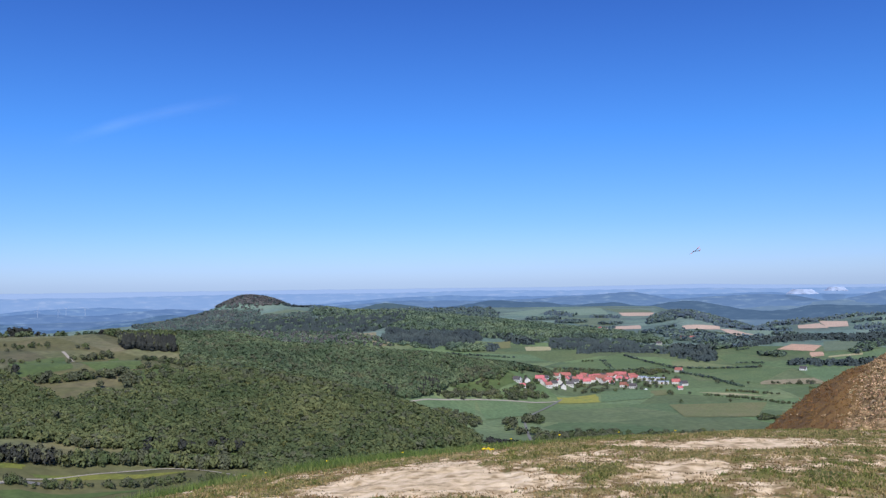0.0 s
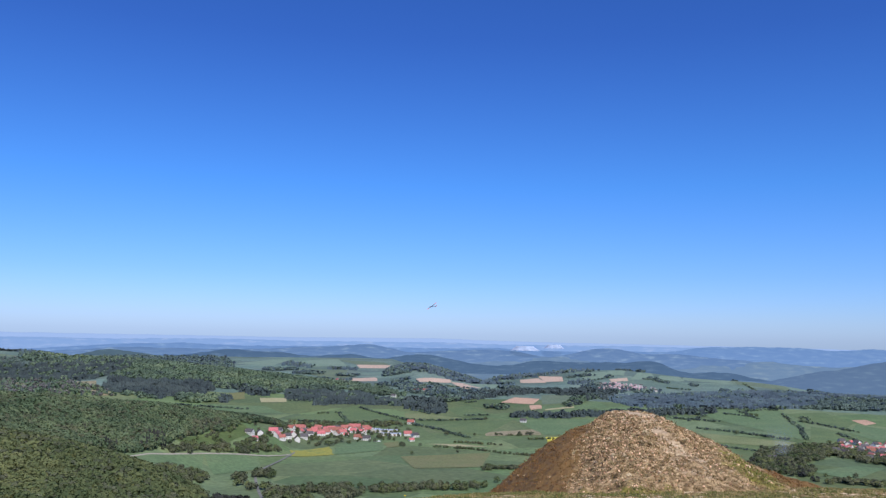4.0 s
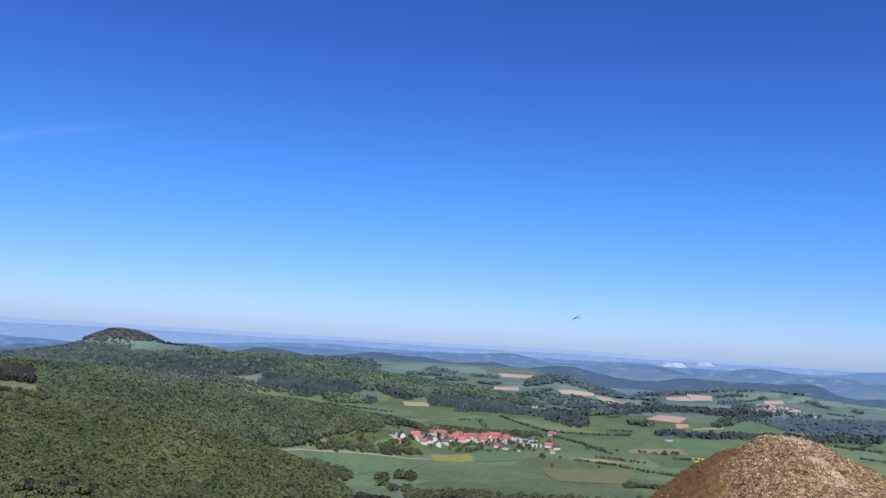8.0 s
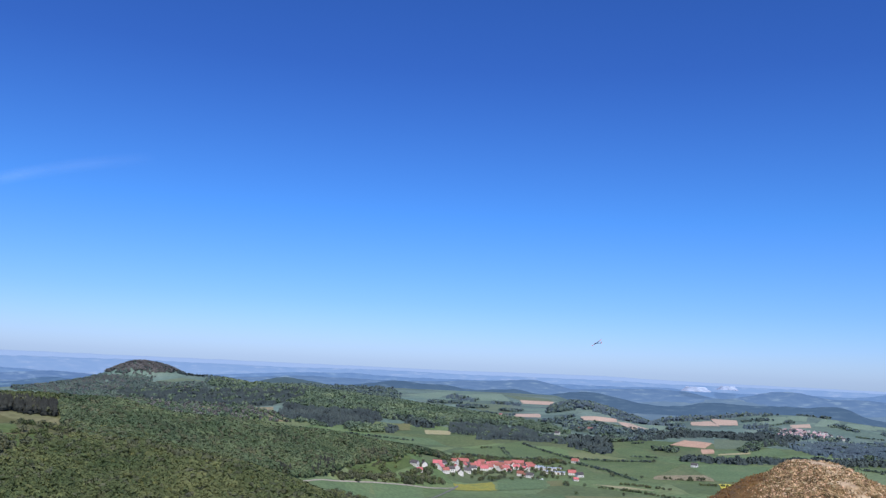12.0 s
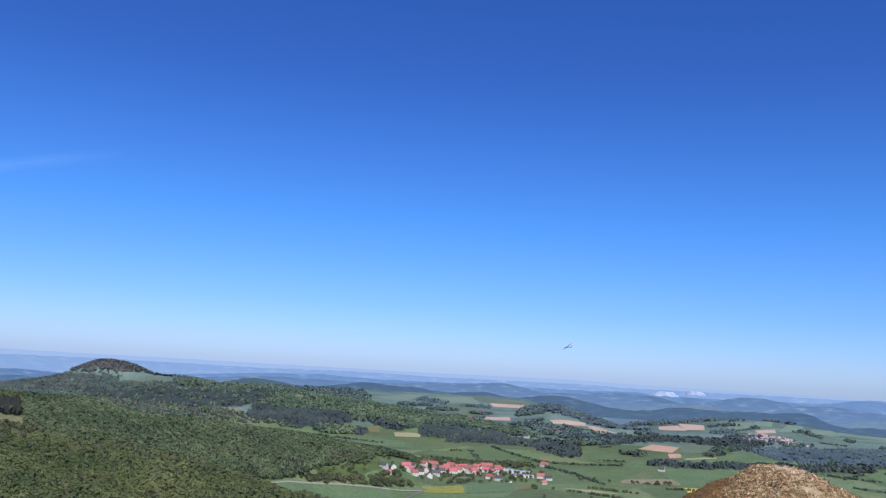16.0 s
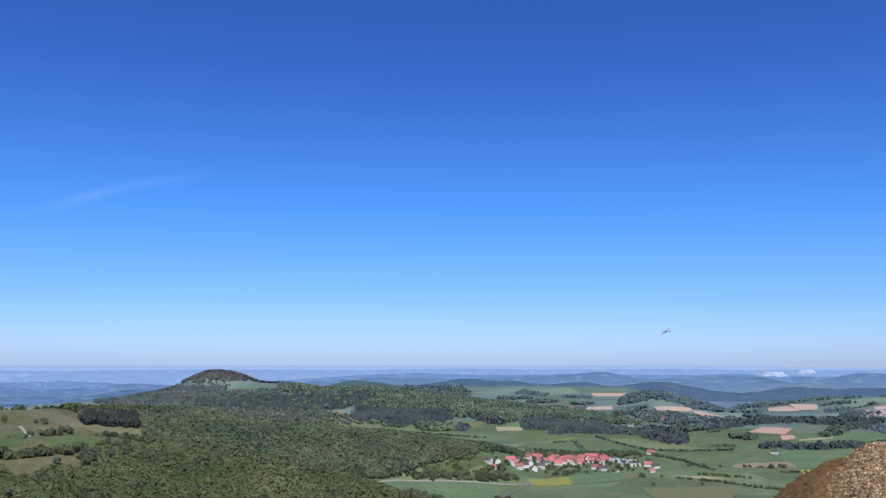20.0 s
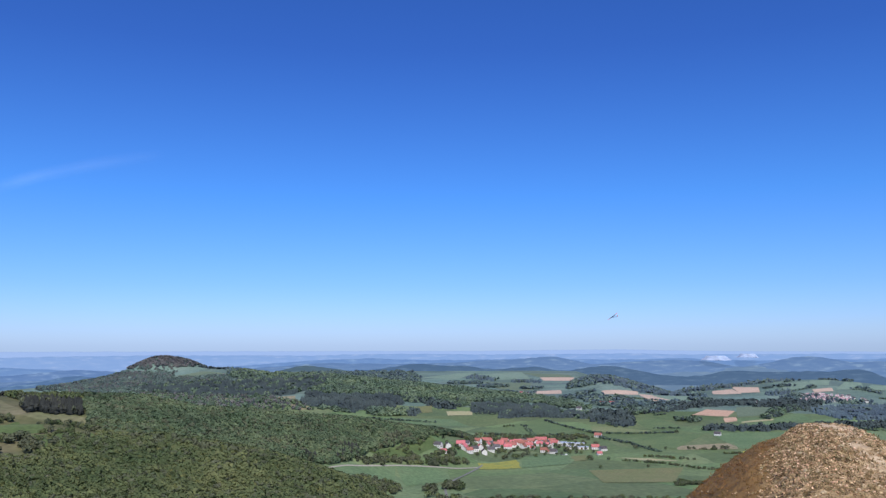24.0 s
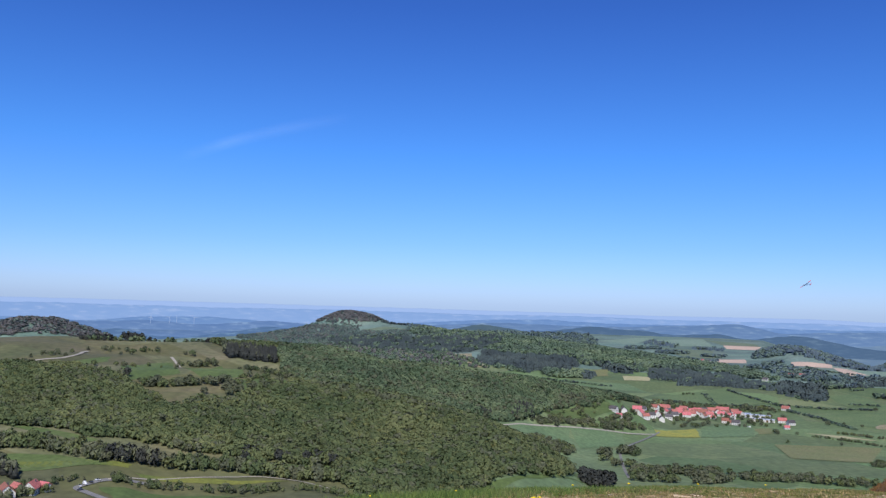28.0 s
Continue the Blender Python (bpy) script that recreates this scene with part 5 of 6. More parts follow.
def wind_turbine(bearing, el, dist, size, turn):
    x, y = at(bearing, dist)
    root = new("wind_turbine")
    root.location = (x, y, EYE + dist * math.tan(radians(el)))
    bm = bmesh.new()
    bmesh.ops.create_cone(bm, cap_ends=True, segments=10, radius1=size * 0.028, radius2=size * 0.017, depth=size, matrix=Matrix.Translation((0, 0, size / 2)))
    part("tower", bm, TURBINE, root)
    part("nacelle", box(0, 0.6, size, 2.2, 4.5, 2.2), TURBINE, root)
    bh = bmesh.new()
    bmesh.ops.create_uvsphere(bh, u_segments=10, v_segments=6, radius=1.3, matrix=Matrix.Translation((0, -2.2, size)))
    hub = part("rotor", bh, TURBINE, root)
    for k in range(3):
        a = radians(turn + 120 * k)
        bl = bmesh.new()
        bmesh.ops.create_cone(bl, cap_ends=True, segments=6, radius1=0.7, radius2=0.25, depth=size * 0.55, matrix=Matrix.Translation((0, -2.2, size)) @ Matrix.Rotation(a, 4, "Y") @ Matrix.Translation((0, 0, size * 0.27)))
        part("rotor_blade", bl, TURBINE, hub)
    root.rotation_euler.z = radians(-bearing)
    return tagged(root, "white three-bladed wind turbine far in the haze", "wind turbine", "wind farm on the horizon")


for b_, e_, t_ in ((-33.99, -1.62, 10), (-32.85, -1.60, 35), (-32.4, -1.52, 60), (-31.3, -1.6, 80)):
    wind_turbine(b_, e_ - 0.2, 4150, 30, t_)


def contrail():
    """A thin old vapour trail high over the left hills."""
    m = bpy.data.materials.new("vapour")
    m.use_nodes = True
    n, l = m.node_tree.nodes, m.node_tree.links
    b = n["Principled BSDF"]
    b.inputs["Base Color"].default_value = (0.9, 0.92, 0.95, 1)
    # vapour glows faintly in place of sunlight scattered in it
    b.inputs["Emission Color"].default_value, b.inputs["Emission Strength"].default_value = (0.55, 0.68, 0.9, 1), 0.5
    co, no, ra, uv = n.new("ShaderNodeTexCoord"), n.new("ShaderNodeTexNoise"), n.new("ShaderNodeMapRange"), n.new("ShaderNodeAttribute")
    no.inputs["Scale"].default_value, no.inputs["Detail"].default_value = 0.0025, 4
    uv.attribute_name = "soft"
    l.new(co.outputs["Object"], no.inputs["Vector"])
    ra.inputs["From Min"].default_value, ra.inputs["From Max"].default_value = 0.3, 0.75
    ra.inputs["To Max"].default_value = 0.06
    l.new(no.outputs["Fac"], ra.inputs["Value"])
    mu = n.new("ShaderNodeMath")
    mu.operation = "MULTIPLY"
    l.new(ra.outputs[0], mu.inputs[0])
    l.new(uv.outputs["Fac"], mu.inputs[1])
    l.new(mu.outputs[0], b.inputs["Alpha"])
    v, f, soft = [], [], []
    for i in range(41):
        s = i / 40
        az, el = -33.5 + 12 * s, 8.7 + 4.6 * s - 0.9 * s * s + 0.7 * s * (1 - s)
        for k in range(7):
            e = el + (k - 3) * 0.17
            x, y = at(az, 4500)
            v.append((x, y, 4500 * math.tan(radians(e))))
            soft.append((1 - abs(k - 3) / 3) * min(1, s * 6, (1 - s) * 2.5))
            if i and k:
                p = i * 7 + k
                f.append((p - 8, p - 7, p, p - 1))
    me = mesh_of("contrail", v, f, [m], None, True)
    at_ = me.attributes.new("soft", "FLOAT", "POINT")
    at_.data.foreach_set("value", np.array(soft, np.float32))
    ob = new("contrail", me)
    ob.visible_shadow = False
    return tagged(ob, "faint white vapour trail in the blue sky", "cloud", kind="structure")


contrail()


def smoke():
    """A thin plume from a garden fire in the valley."""
    m = bpy.data.materials["vapour"].copy()
    m.name = "thin_smoke"
    b = m.node_tree.nodes["Principled BSDF"]
    b.inputs["Base Color"].default_value, b.inputs["Emission Strength"].default_value = (0.55, 0.6, 0.68, 1), 0.0
    for k in m.node_tree.nodes:
        if k.type == "MAP_RANGE":
            k.inputs["To Max"].default_value = 0.30
        if k.type == "TEX_NOISE":
            k.inputs["Scale"].default_value = 0.04
    v, f, soft = [], [], []
    for i in range(16):
        s = i / 15
        az, wide = 31.0 + 0.35 * s + 0.15 * math.sin(s * 7), 0.4 + 0.9 * s
        for k in range(7):
            x, y = at(az + (k - 3) / 3 * wide, 1500)
            v.append((x, y, EYE + 1500 * math.tan(radians(-7.2 + 2.4 * s))))
            soft.append((1 - abs(k - 3) / 3) * min(1, s * 8) * (1 - s) ** 0.7)
            if i and k:
                p = i * 7 + k
                f.append((p - 8, p - 7, p, p - 1))
    me = mesh_of("smoke", v, f, [m], None, True)
    a = me.attributes.new("soft", "FLOAT", "POINT")
    a.data.foreach_set("value", np.array(soft, np.float32))
    ob = new("smoke", me)
    ob.visible_shadow = False
    return tagged(ob, "thin pale smoke drifting over valley trees", "smoke", kind="structure")


smoke()


# ---- villages ----
def house(width, length, eaves, ridge_h, roof, windows=True, label="white rendered house with a red tiled gable roof"):
    """A gabled house on its base: walls, roof, chimney, door and windows."""
    root = new("house")
    w, d = width / 2, length / 2
    bm = bmesh.new()
    pts = [(-w, -d, -2), (w, -d, -2), (w, d, -2), (-w, d, -2), (-w, -d, eaves), (w, -d, eaves), (w, d, eaves), (-w, d, eaves), (0, -d, eaves + ridge_h), (0, d, eaves + ridge_h)]
    v = [bm.verts.new(p) for p in pts]
    for f in ((0, 1, 5, 8, 4), (1, 2, 6, 5), (2, 3, 7, 9, 6), (3, 0, 4, 7), (3, 2, 1, 0)):
        bm.faces.new([v[i] for i in f])
    part("wall", bm, WALL, root)
    bm = bmesh.new()
    o, t = 0.5, 0.3
    k = ridge_h / w
    sec = [(-w - o, eaves - o * k + 0.05), (0, eaves + ridge_h + 0.05), (w + o, eaves - o * k + 0.05), (w + o, eaves - o * k + 0.05 + t), (0, eaves + ridge_h + 0.05 + t), (-w - o, eaves - o * k + 0.05 + t)]
    a = [bm.verts.new((x, -d - o, z)) for x, z in sec]
    b = [bm.verts.new((x, d + o, z)) for x, z in sec]
    for i in range(6):
        bm.faces.new((a[i], a[(i + 1) % 6], b[(i + 1) % 6], b[i]))
    for q in (a, b[::-1]):
        bm.faces.new((q[0], q[1], q[4], q[5]))
        bm.faces.new((q[1], q[2], q[3], q[4]))
    part("roof", bm, roof, root)
    part("chimney", box(w * 0.3, d * 0.4, eaves + ridge_h * 0.95, 0.8, 0.8, 1.8), ROOF_DARK, root)
    part("door", box(0, -d - 0.04, 1.0, 1.1, 0.12, 2.1), TIMBER, root)
    if windows:
        pane = None
        places = [(x * w, -d - 0.03, z, 0) for z in ((1.6, 4.3) if eaves > 4.5 else (1.6,)) for x in (-0.6, 0.6)]
        places += [(s * (w + 0.03), y * d, z, 90) for s in (-1, 1) for z in ((1.6, 4.3) if eaves > 4.5 else (1.6,)) for y in (-0.55, 0.0, 0.55)]
        for x, y, z, turn in places:
            if pane is None:
                ob = part("window", box(0, 0, 0, 1.1, 0.1, 1.35), PANE, root)
                pane = ob.data
            else:
                ob = new("window", pane)
                ob.parent = root
            ob.location, ob.rotation_euler.z = (x, y, z), radians(turn)
    return tagged(root, label, "house")


def put(template, used, bearing, dist, turn, group):
    x, y = at(bearing, dist)
    m = pose(x, y, land_at(x, y), 0, 0, turn)
    if template.name not in used:
        used.add(template.name)
        template.matrix_basis = m
        ob = template
    else:
        ob = copy_thing(template, m)
    return tagged(ob, group=group)


USED = set()
NEAR_TYPES = [house(10.5, 15, 4.6, 4.8, ROOF_RED), house(9.5, 12.5, 4.6, 4.4, ROOF_RED), house(12, 24, 5.0, 5.4, ROOF_RED, True, "long farm barn with a red tiled roof"),
              house(9.5, 13, 4.6, 4.3, ROOF_DARK, True, "white rendered house with a dark slate roof"), house(7, 9, 3.2, 3.0, ROOF_RED, True, "small white cottage with a red tiled roof")]
for k, (b_, d_) in enumerate([(-3.25, 1440), (-2.91, 1418), (-2.61, 1459), (-1.74, 1503), (-1.4, 1519), (-1.53, 1488), (-1.2, 1481), (-0.83, 1507), (-0.46, 1539), (-0.14, 1737), (0.11, 1740), (0.04, 1609), (0.29, 1699), (0.63, 1695), (-0.18, 1520), (0.28, 1562),
                              (0.99, 1695), (1.27, 1709), (1.56, 1686), (1.74, 1727), (2.0, 1699), (2.25, 1714), (2.53, 1727), (2.45, 1667), (2.79, 1695), (3.06, 1748), (3.28, 1738), (3.51, 1712), (3.05, 1662), (3.82, 1731), (4.09, 1695), (4.32, 1751), (4.21, 1688), (3.79, 1613), (4.07, 1603)]):
    kind = (3, 4, 3, 0, 3, 0, 1, 3, 0, 2, 0, 1, 3, 1, 3, 3, 1, 0, 2, 0, 0, 2, 0, 1, 0, 2, 0, 1, 4, 0, 1, 0, 0, 1, 4)[k]
    put(NEAR_TYPES[kind], USED, b_, d_, 92 + (k * 53) % 64 - 32 + 90 * (k % 3 == 2), "houses of the village")
for k, (b_, d_) in enumerate([(4.54, 1729), (2.49, 1748), (0.94, 1723), (7.16, 1672), (7.42, 1582), (7.66, 1646), (7.37, 1843), (4.42, 1596), (2.06, 1737), (1.38, 1663), (0.62, 1630), (-0.6, 1600), (1.2, 1750), (3.6, 1765)]):
    put(NEAR_TYPES[(0, 3, 1, 0, 4, 3, 0, 3, 0, 0, 3, 1, 0, 2)[k]], USED, b_, d_, 88 + (k * 71) % 60 - 30, "houses of the village")
for b_, d_, kind, turn in ((-41.1, 690, 4, 70), (-40.3, 683, 1, 20), (-39.6, 688, 4, 80), (-41.7, 678, 0, 50), (12.57, 2427, 3, 80), (6.15, 2348, 3, 60), (2.37, 2743, 0, 30), (2.7, 2740, 3, 70), (8.02, 2466, 3, 20), (8.3, 2475, 0, 60), (7.7, 2470, 0, 90), (30.6, 1520, 3, 75), (14.9, 1900, 3, 60)):
    put(NEAR_TYPES[kind], USED, b_, d_, turn, "farmhouses among the fields")


def scatter_village(types, count, az0, az1, r0, r1, gap, seed, group):
    rng = random.Random(seed)
    done = []
    for _ in range(4000):
        a, r = rng.uniform(az0, az1), rng.uniform(r0, r1)
        x, y = at(a, r)
        if all(math.hypot(x - p, y - q) > gap for p, q in done):
            done.append((x, y))
            put(types[rng.randrange(len(types))], USED, a, r, rng.choice((60, 75, 100, 115, 20, 5, 150)), group)
        if len(done) >= count:
            break


scatter_village([NEAR_TYPES[4], NEAR_TYPES[1], NEAR_TYPES[4], NEAR_TYPES[4], NEAR_TYPES[3]], 44, 34.2, 37.6, 1690, 1830, 14, 3, "houses of the red village")
scatter_village([NEAR_TYPES[4], NEAR_TYPES[1], NEAR_TYPES[3]], 18, 36.0, 40, 1600, 1690, 19, 4, "houses of the red village")
FAR_TYPES = [house(7, 9.5, 4.5, 3, ROOF_PALE, False, "white house with a pale pinkish roof"), house(7, 9, 5, 3, ROOF_DARK, False, "white rendered house with a dark slate roof"), house(6, 8, 4.5, 2.6, ROOF_PALE, False, "white house with a pale pinkish roof")]
scatter_village(FAR_TYPES, 62, 19.9, 22.7, 2640, 2760, 13, 5, "houses of the far village")
scatter_village(FAR_TYPES, 10, 22.2, 23.6, 2650, 2720, 18, 6, "houses of the far village")


def hall(bearing, dist, turn, length, width, high):
    root = new("industrial_hall")
    part("wall", box(0, 0, high / 2 - 1, length, width, high + 2), WALL, root)
    bm = bmesh.new()
    for s in (-1, 1):
        box(0, s * width * 0.26, high + 0.7, length + 0.8, width * 0.54, 0.25, bm, Matrix.Rotation(-s * 0.12, 4, "X"))
    part("roof", bm, ROOF_METAL, root)
    for k in range(4):
        part("skylight", box(-length * 0.36 + k * length * 0.24, -width * 0.26, high + 0.86, 1.4, width * 0.4, 0.16, None, Matrix.Rotation(0.12, 4, "X")), PANE, root)
    part("gate", box(length * 0.2, -width / 2 - 0.04, 1.9, 4, 0.12, 3.8), TIMBER, root)
    x, y = at(bearing, dist)
    root.matrix_basis = pose(x, y, land_at(x, y), 0, 0, turn)
    return tagged(root, "long low hall with a pale blue-grey sheet roof", "hall", "halls at the village edge")


hall(5.7, 1720, -8, 46, 15, 5)
hall(6.0, 1672, -8, 42, 14, 4.5)
hall(5.0, 1735, -8, 18, 12, 5)

CAR_WHITE = surface("white_car_paint", [(0.75, 0.75, 0.75), (0.8, 0.8, 0.8)], 1, rough=0.25, spec=0.5)
CAR_DARK = surface("dark_car_paint", [(0.06, 0.065, 0.08), (0.08, 0.085, 0.1)], 1, rough=0.25, spec=0.5)
RUBBER = surface("tyre_rubber", [(0.02, 0.02, 0.02), (0.03, 0.03, 0.03)], 5)


def car(paint, label, long=4.4, high=1.5):
    root = new("car")
    bm = box(0, 0, 0.62, 1.75, long, 0.62)
    bmesh.ops.bevel(bm, geom=bm.edges[:], offset=0.14, segments=2, affect="EDGES")
    part("body", bm, paint, root)
    bm = box(0, -0.15, (0.9 + high) / 2, 1.6, long * 0.55, high - 0.85)
    for v in bm.verts:
        if v.co.z > 1.1:
            v.co.x *= 0.82
            v.co.y *= 0.78
    part("cabin", bm, PANE if high < 2 else paint, root)
    for sx in (-0.8, 0.8):
        for sy in (-long * 0.31, long * 0.31):
            bm = bmesh.new()
            bmesh.ops.create_cone(bm, cap_ends=True, segments=12, radius1=0.32, radius2=0.32, depth=0.22, matrix=Matrix.Translation((sx, sy, 0.32)) @ Matrix.Rotation(math.pi / 2, 4, "Y"))
            part("wheel", bm, RUBBER, root)
    return tagged(root, label, "car")


CARS = [car(CAR_WHITE, "white car on the country road"), car(CAR_DARK, "dark car on the country road"), car(CAR_WHITE, "white delivery van on the road", 5.6, 2.5)]
for k, (b_, d_, turn, kind) in enumerate(((-37.35, 694.0, 60, 2), (-37.6, 690.5, 50, 0), (-37.0, 696.5, 75, 1), (-36.6, 700, 85, 0), (-37.6, 683, 150, 1), (4.95, 1572, 80, 0), (5.1, 1573, 80, 0), (5.25, 1574, 80, 2), (-3.6, 1150, 80, 2))):
    x, y = at(b_, d_)
    m = pose(x, y, land_at(x, y) + (0.61 if d_ < 1000 else 0.02), 0, 0, turn)
    if CARS[kind].name not in USED:
        USED.add(CARS[kind].name)
        CARS[kind].matrix_basis = m
    else:
        copy_thing(CARS[kind], m)


# ---- single trees and bushes ----
def tree(height, seed, leaf, label):
    rng = np.random.default_rng(seed)
    root = new("tree")
    bm = bmesh.new()
    bmesh.ops.create_cone(bm, cap_ends=True, segments=8, radius1=height * 0.035, radius2=height * 0.015, depth=height * 0.55, matrix=Matrix.Translation((0, 0, height * 0.25)))
    for k in range(4):
        a = k * 1.7
        bmesh.ops.create_cone(bm, cap_ends=True, segments=6, radius1=height * 0.014, radius2=height * 0.005, depth=height * 0.35,
                              matrix=Matrix.Translation((height * 0.1 * math.cos(a), height * 0.1 * math.sin(a), height * 0.48)) @ Matrix.Rotation(a, 4, "Z") @ Matrix.Rotation(0.7, 4, "Y"))
    part("trunk", bm, BARK, root)
    v, f, nn = crown_shape(rng, 220, 0.14)
    v = v * np.array([1.15, 1.15, 0.95]) * height
    me = mesh_of("crown", v, f, [leaf], None, True)
    me.attributes.new("tree", "FLOAT", "POINT").data.foreach_set("value", np.full(len(v), 0.5, np.float32))
    nn = nn * 0.66 + np.array([0, 0, 0.34])
    me.normals_split_custom_set_from_vertices(nn / np.linalg.norm(nn, axis=1, keepdims=True))
    c = new("crown", me)
    c.parent = root
    return tagged(root, label, "tree")


TREES = [tree(7, 11, LEAF, "small round leafing tree in a field"), tree(10, 12, LEAF, "broad green leafing tree in a field"), tree(6, 13, BARE_WOOD, "greyish bush with opening leaves"), tree(9, 14, BARE_WOOD, "grey-green tree with opening leaves")]
for k, (b_, d_) in enumerate([(7.49, 1420), (2.05, 1523), (1.79, 1530), (2.36, 1538), (6.82, 1518), (8.0, 1515), (0.59, 1527), (10.52, 1440), (13.19, 1145), (33.64, 1390), (35.27, 1401), (28.52, 1849), (33.95, 1342), (29.41, 2169), (29.71, 2168), (11.63, 1700), (10.66, 1714), (14.67, 1726),
                              (15.18, 1733), (15.44, 1732), (-34.96, 1272), (-33.46, 1309), (-31.31, 1267), (-35.68, 1272), (-36.65, 1343), (-31.76, 1260), (-34.48, 1062), (-40.81, 1250), (-38.86, 1258), (-38.5, 1291)]):
    put(TREES[(0, 1, 1, 3, 3, 2, 0, 2, 1, 0, 3, 1, 2, 1, 1, 2, 2, 3, 3, 3, 1, 3, 0, 2, 3, 2, 2, 2, 2, 0)[k]], USED, b_, d_, k * 40, "single trees among the fields")
for k, (b_, d_) in enumerate([(-37.59, 1344), (-36.18, 1349), (-27.61, 1088), (-5.46, 1343), (-5.14, 1346), (-6.17, 1285), (1.38, 1992), (1.79, 1998), (1.56, 2006), (1.17, 1989), (9.75, 1694), (-31.29, 1253), (-33.45, 1292), (12.38, 1926), (6.7, 1525), (6.95, 1512), (-40.2, 1265), (-39.7, 1262), (-42.2, 1190), (-37.2, 1180)]):
    put(TREES[(2, 0, 3, 1, 0, 3, 0, 2)[k % 8]], USED, b_, d_, k * 55, "single trees among the fields")


# ---- the model glider ----
def glider():
    black = surface("black_covering", [(0.012, 0.012, 0.013), (0.02, 0.02, 0.022)], 2, rough=0.2, spec=0.5)
    grey = surface("smoky_film", [(0.16, 0.15, 0.14), (0.22, 0.21, 0.19)], 3, rough=0.3, spec=0.5, thin=0.35)
    red = surface("red_covering", [(0.62, 0.09, 0.05), (0.70, 0.12, 0.07)], 2, rough=0.4, spec=0.5, thin=0.2)
    root = new("model_glider")

    def panel(name, ribs, mat, parent, label="", thick=0.075):
        """A tapering wing panel between ribs: each a nose and a tail edge, with an aerofoil's thickness."""
        bm = bmesh.new()
        rings = []
        for (x, y0, z0), (y1, z1) in ribs:
            c = y0 - y1
            sec = [(0, 0), (0.08, 0.55), (0.3, 1.0), (0.65, 0.6), (1, 0.06), (0.65, -0.1), (0.3, -0.3), (0.08, -0.3)]
            rings.append([bm.verts.new((x, y0 - q * c, z0 + (z1 - z0) * q + h * thick * c)) for q, h in sec])
        for p, q in zip(rings, rings[1:]):
            for i in range(8):
                bm.faces.new((p[i], p[(i + 1) % 8], q[(i + 1) % 8], q[i]))
        bm.faces.new(rings[0])
        bm.faces.new(rings[-1][::-1])
        bmesh.ops.recalc_face_normals(bm, faces=bm.faces[:])
        return part(name, bm, mat, parent, label)

    def tube(name, stations, mat, label=""):
        bm = bmesh.new()
        rings = [[bm.verts.new((r * math.cos(a * 0.5236), y, z + 1.15 * r * math.sin(a * 0.5236))) for a in range(12)] for y, z, r in stations]
        for p, q in zip(rings, rings[1:]):
            for i in range(12):
                bm.faces.new((p[i], p[(i + 1) % 12], q[(i + 1) % 12], q[i]))
        bm.faces.new(rings[0])
        bm.faces.new(rings[-1][::-1])
        bmesh.ops.recalc_face_normals(bm, faces=bm.faces[:])
        return part(name, bm, mat, root, label)

    tube("nose", [(0.52, -0.005, 0.006), (0.49, -0.003, 0.020), (0.40, 0, 0.034), (0.22, 0.005, 0.044)], red, "bright red nose")
    tube("fuselage", [(0.22, 0.005, 0.044), (0.05, 0.012, 0.047), (-0.15, 0.012, 0.036), (-0.5, 0.012, 0.022), (-0.95, 0.016, 0.017)], black)
    for s in (-1, 1):
        wing = panel("wing", [((s * 0.02, 0.13, 0.052), (-0.11, 0.050)), ((s * 0.42, 0.125, 0.066), (-0.105, 0.064))], black, root, "black inner wing")
        panel("middle_panel", [((s * 0.42, 0.125, 0.066), (-0.105, 0.064)), ((s * 0.72, 0.115, 0.078), (-0.095, 0.076))], grey, wing, "smoky grey see-through wing panel")
        panel("outer_panel", [((s * 0.72, 0.115, 0.078), (-0.095, 0.076)), ((s * 1.08, 0.085, 0.115), (-0.075, 0.113)), ((s * 1.24, 0.045, 0.140), (-0.06, 0.139)), ((s * 1.30, -0.005, 0.152), (-0.05, 0.152))], red, wing, "red outer wing panel")
    # two tail surfaces set in a V
    panel("tail_surface", [((-0.012, -0.80, 0.025), (-0.97, 0.025)), ((-0.20, -0.88, 0.20), (-0.99, 0.20)), ((-0.25, -0.94, 0.245), (-0.99, 0.245))], black, root, "black half of the V tail")
    panel("tail_surface", [((0.012, -0.80, 0.025), (-0.97, 0.025)), ((0.20, -0.88, 0.20), (-0.99, 0.20)), ((0.25, -0.94, 0.245), (-0.99, 0.245))], red, root, "red half of the V tail")
    x, y = at(8.6, 135)
    root.matrix_basis = pose(x, y, EYE + 135 * math.tan(radians(1.85)), 0, -28, 40)
    return tagged(root, "black and red V-tailed model glider in banking flight", "model glider")


glider()


# ---- the stony mound on the hilltop ----
MB, MD = radians(21.8), 19.5
MX, MY = MD * math.sin(MB), MD * math.cos(MB)
M_TOP = EYE + MD * math.tan(radians(-4.72))


def mound_place(u, v):
    """From mound coordinates (u across, v away from the path) to the plan."""
    return MX + u * math.cos(MB) + v * math.sin(MB), MY - u * math.sin(MB) + v * math.cos(MB)


# how far the flanks drop with the distance from the top: towards the left, towards the right
DROP_LEFT = [(0, 0.0), (0.44, 0.04), (0.82, 0.27), (1.50, 0.70), (2.20, 1.17), (3.02, 1.93), (4.1, 2.9), (6, 4.5)]
DROP_RIGHT = [(0, 0.0), (0.57, 0.06), (1.12, 0.27), (1.52, 0.51), (2.01, 0.76), (2.58, 1.06), (3.15, 1.30), (3.7, 1.47), (4.6, 1.75), (7, 2.4)]


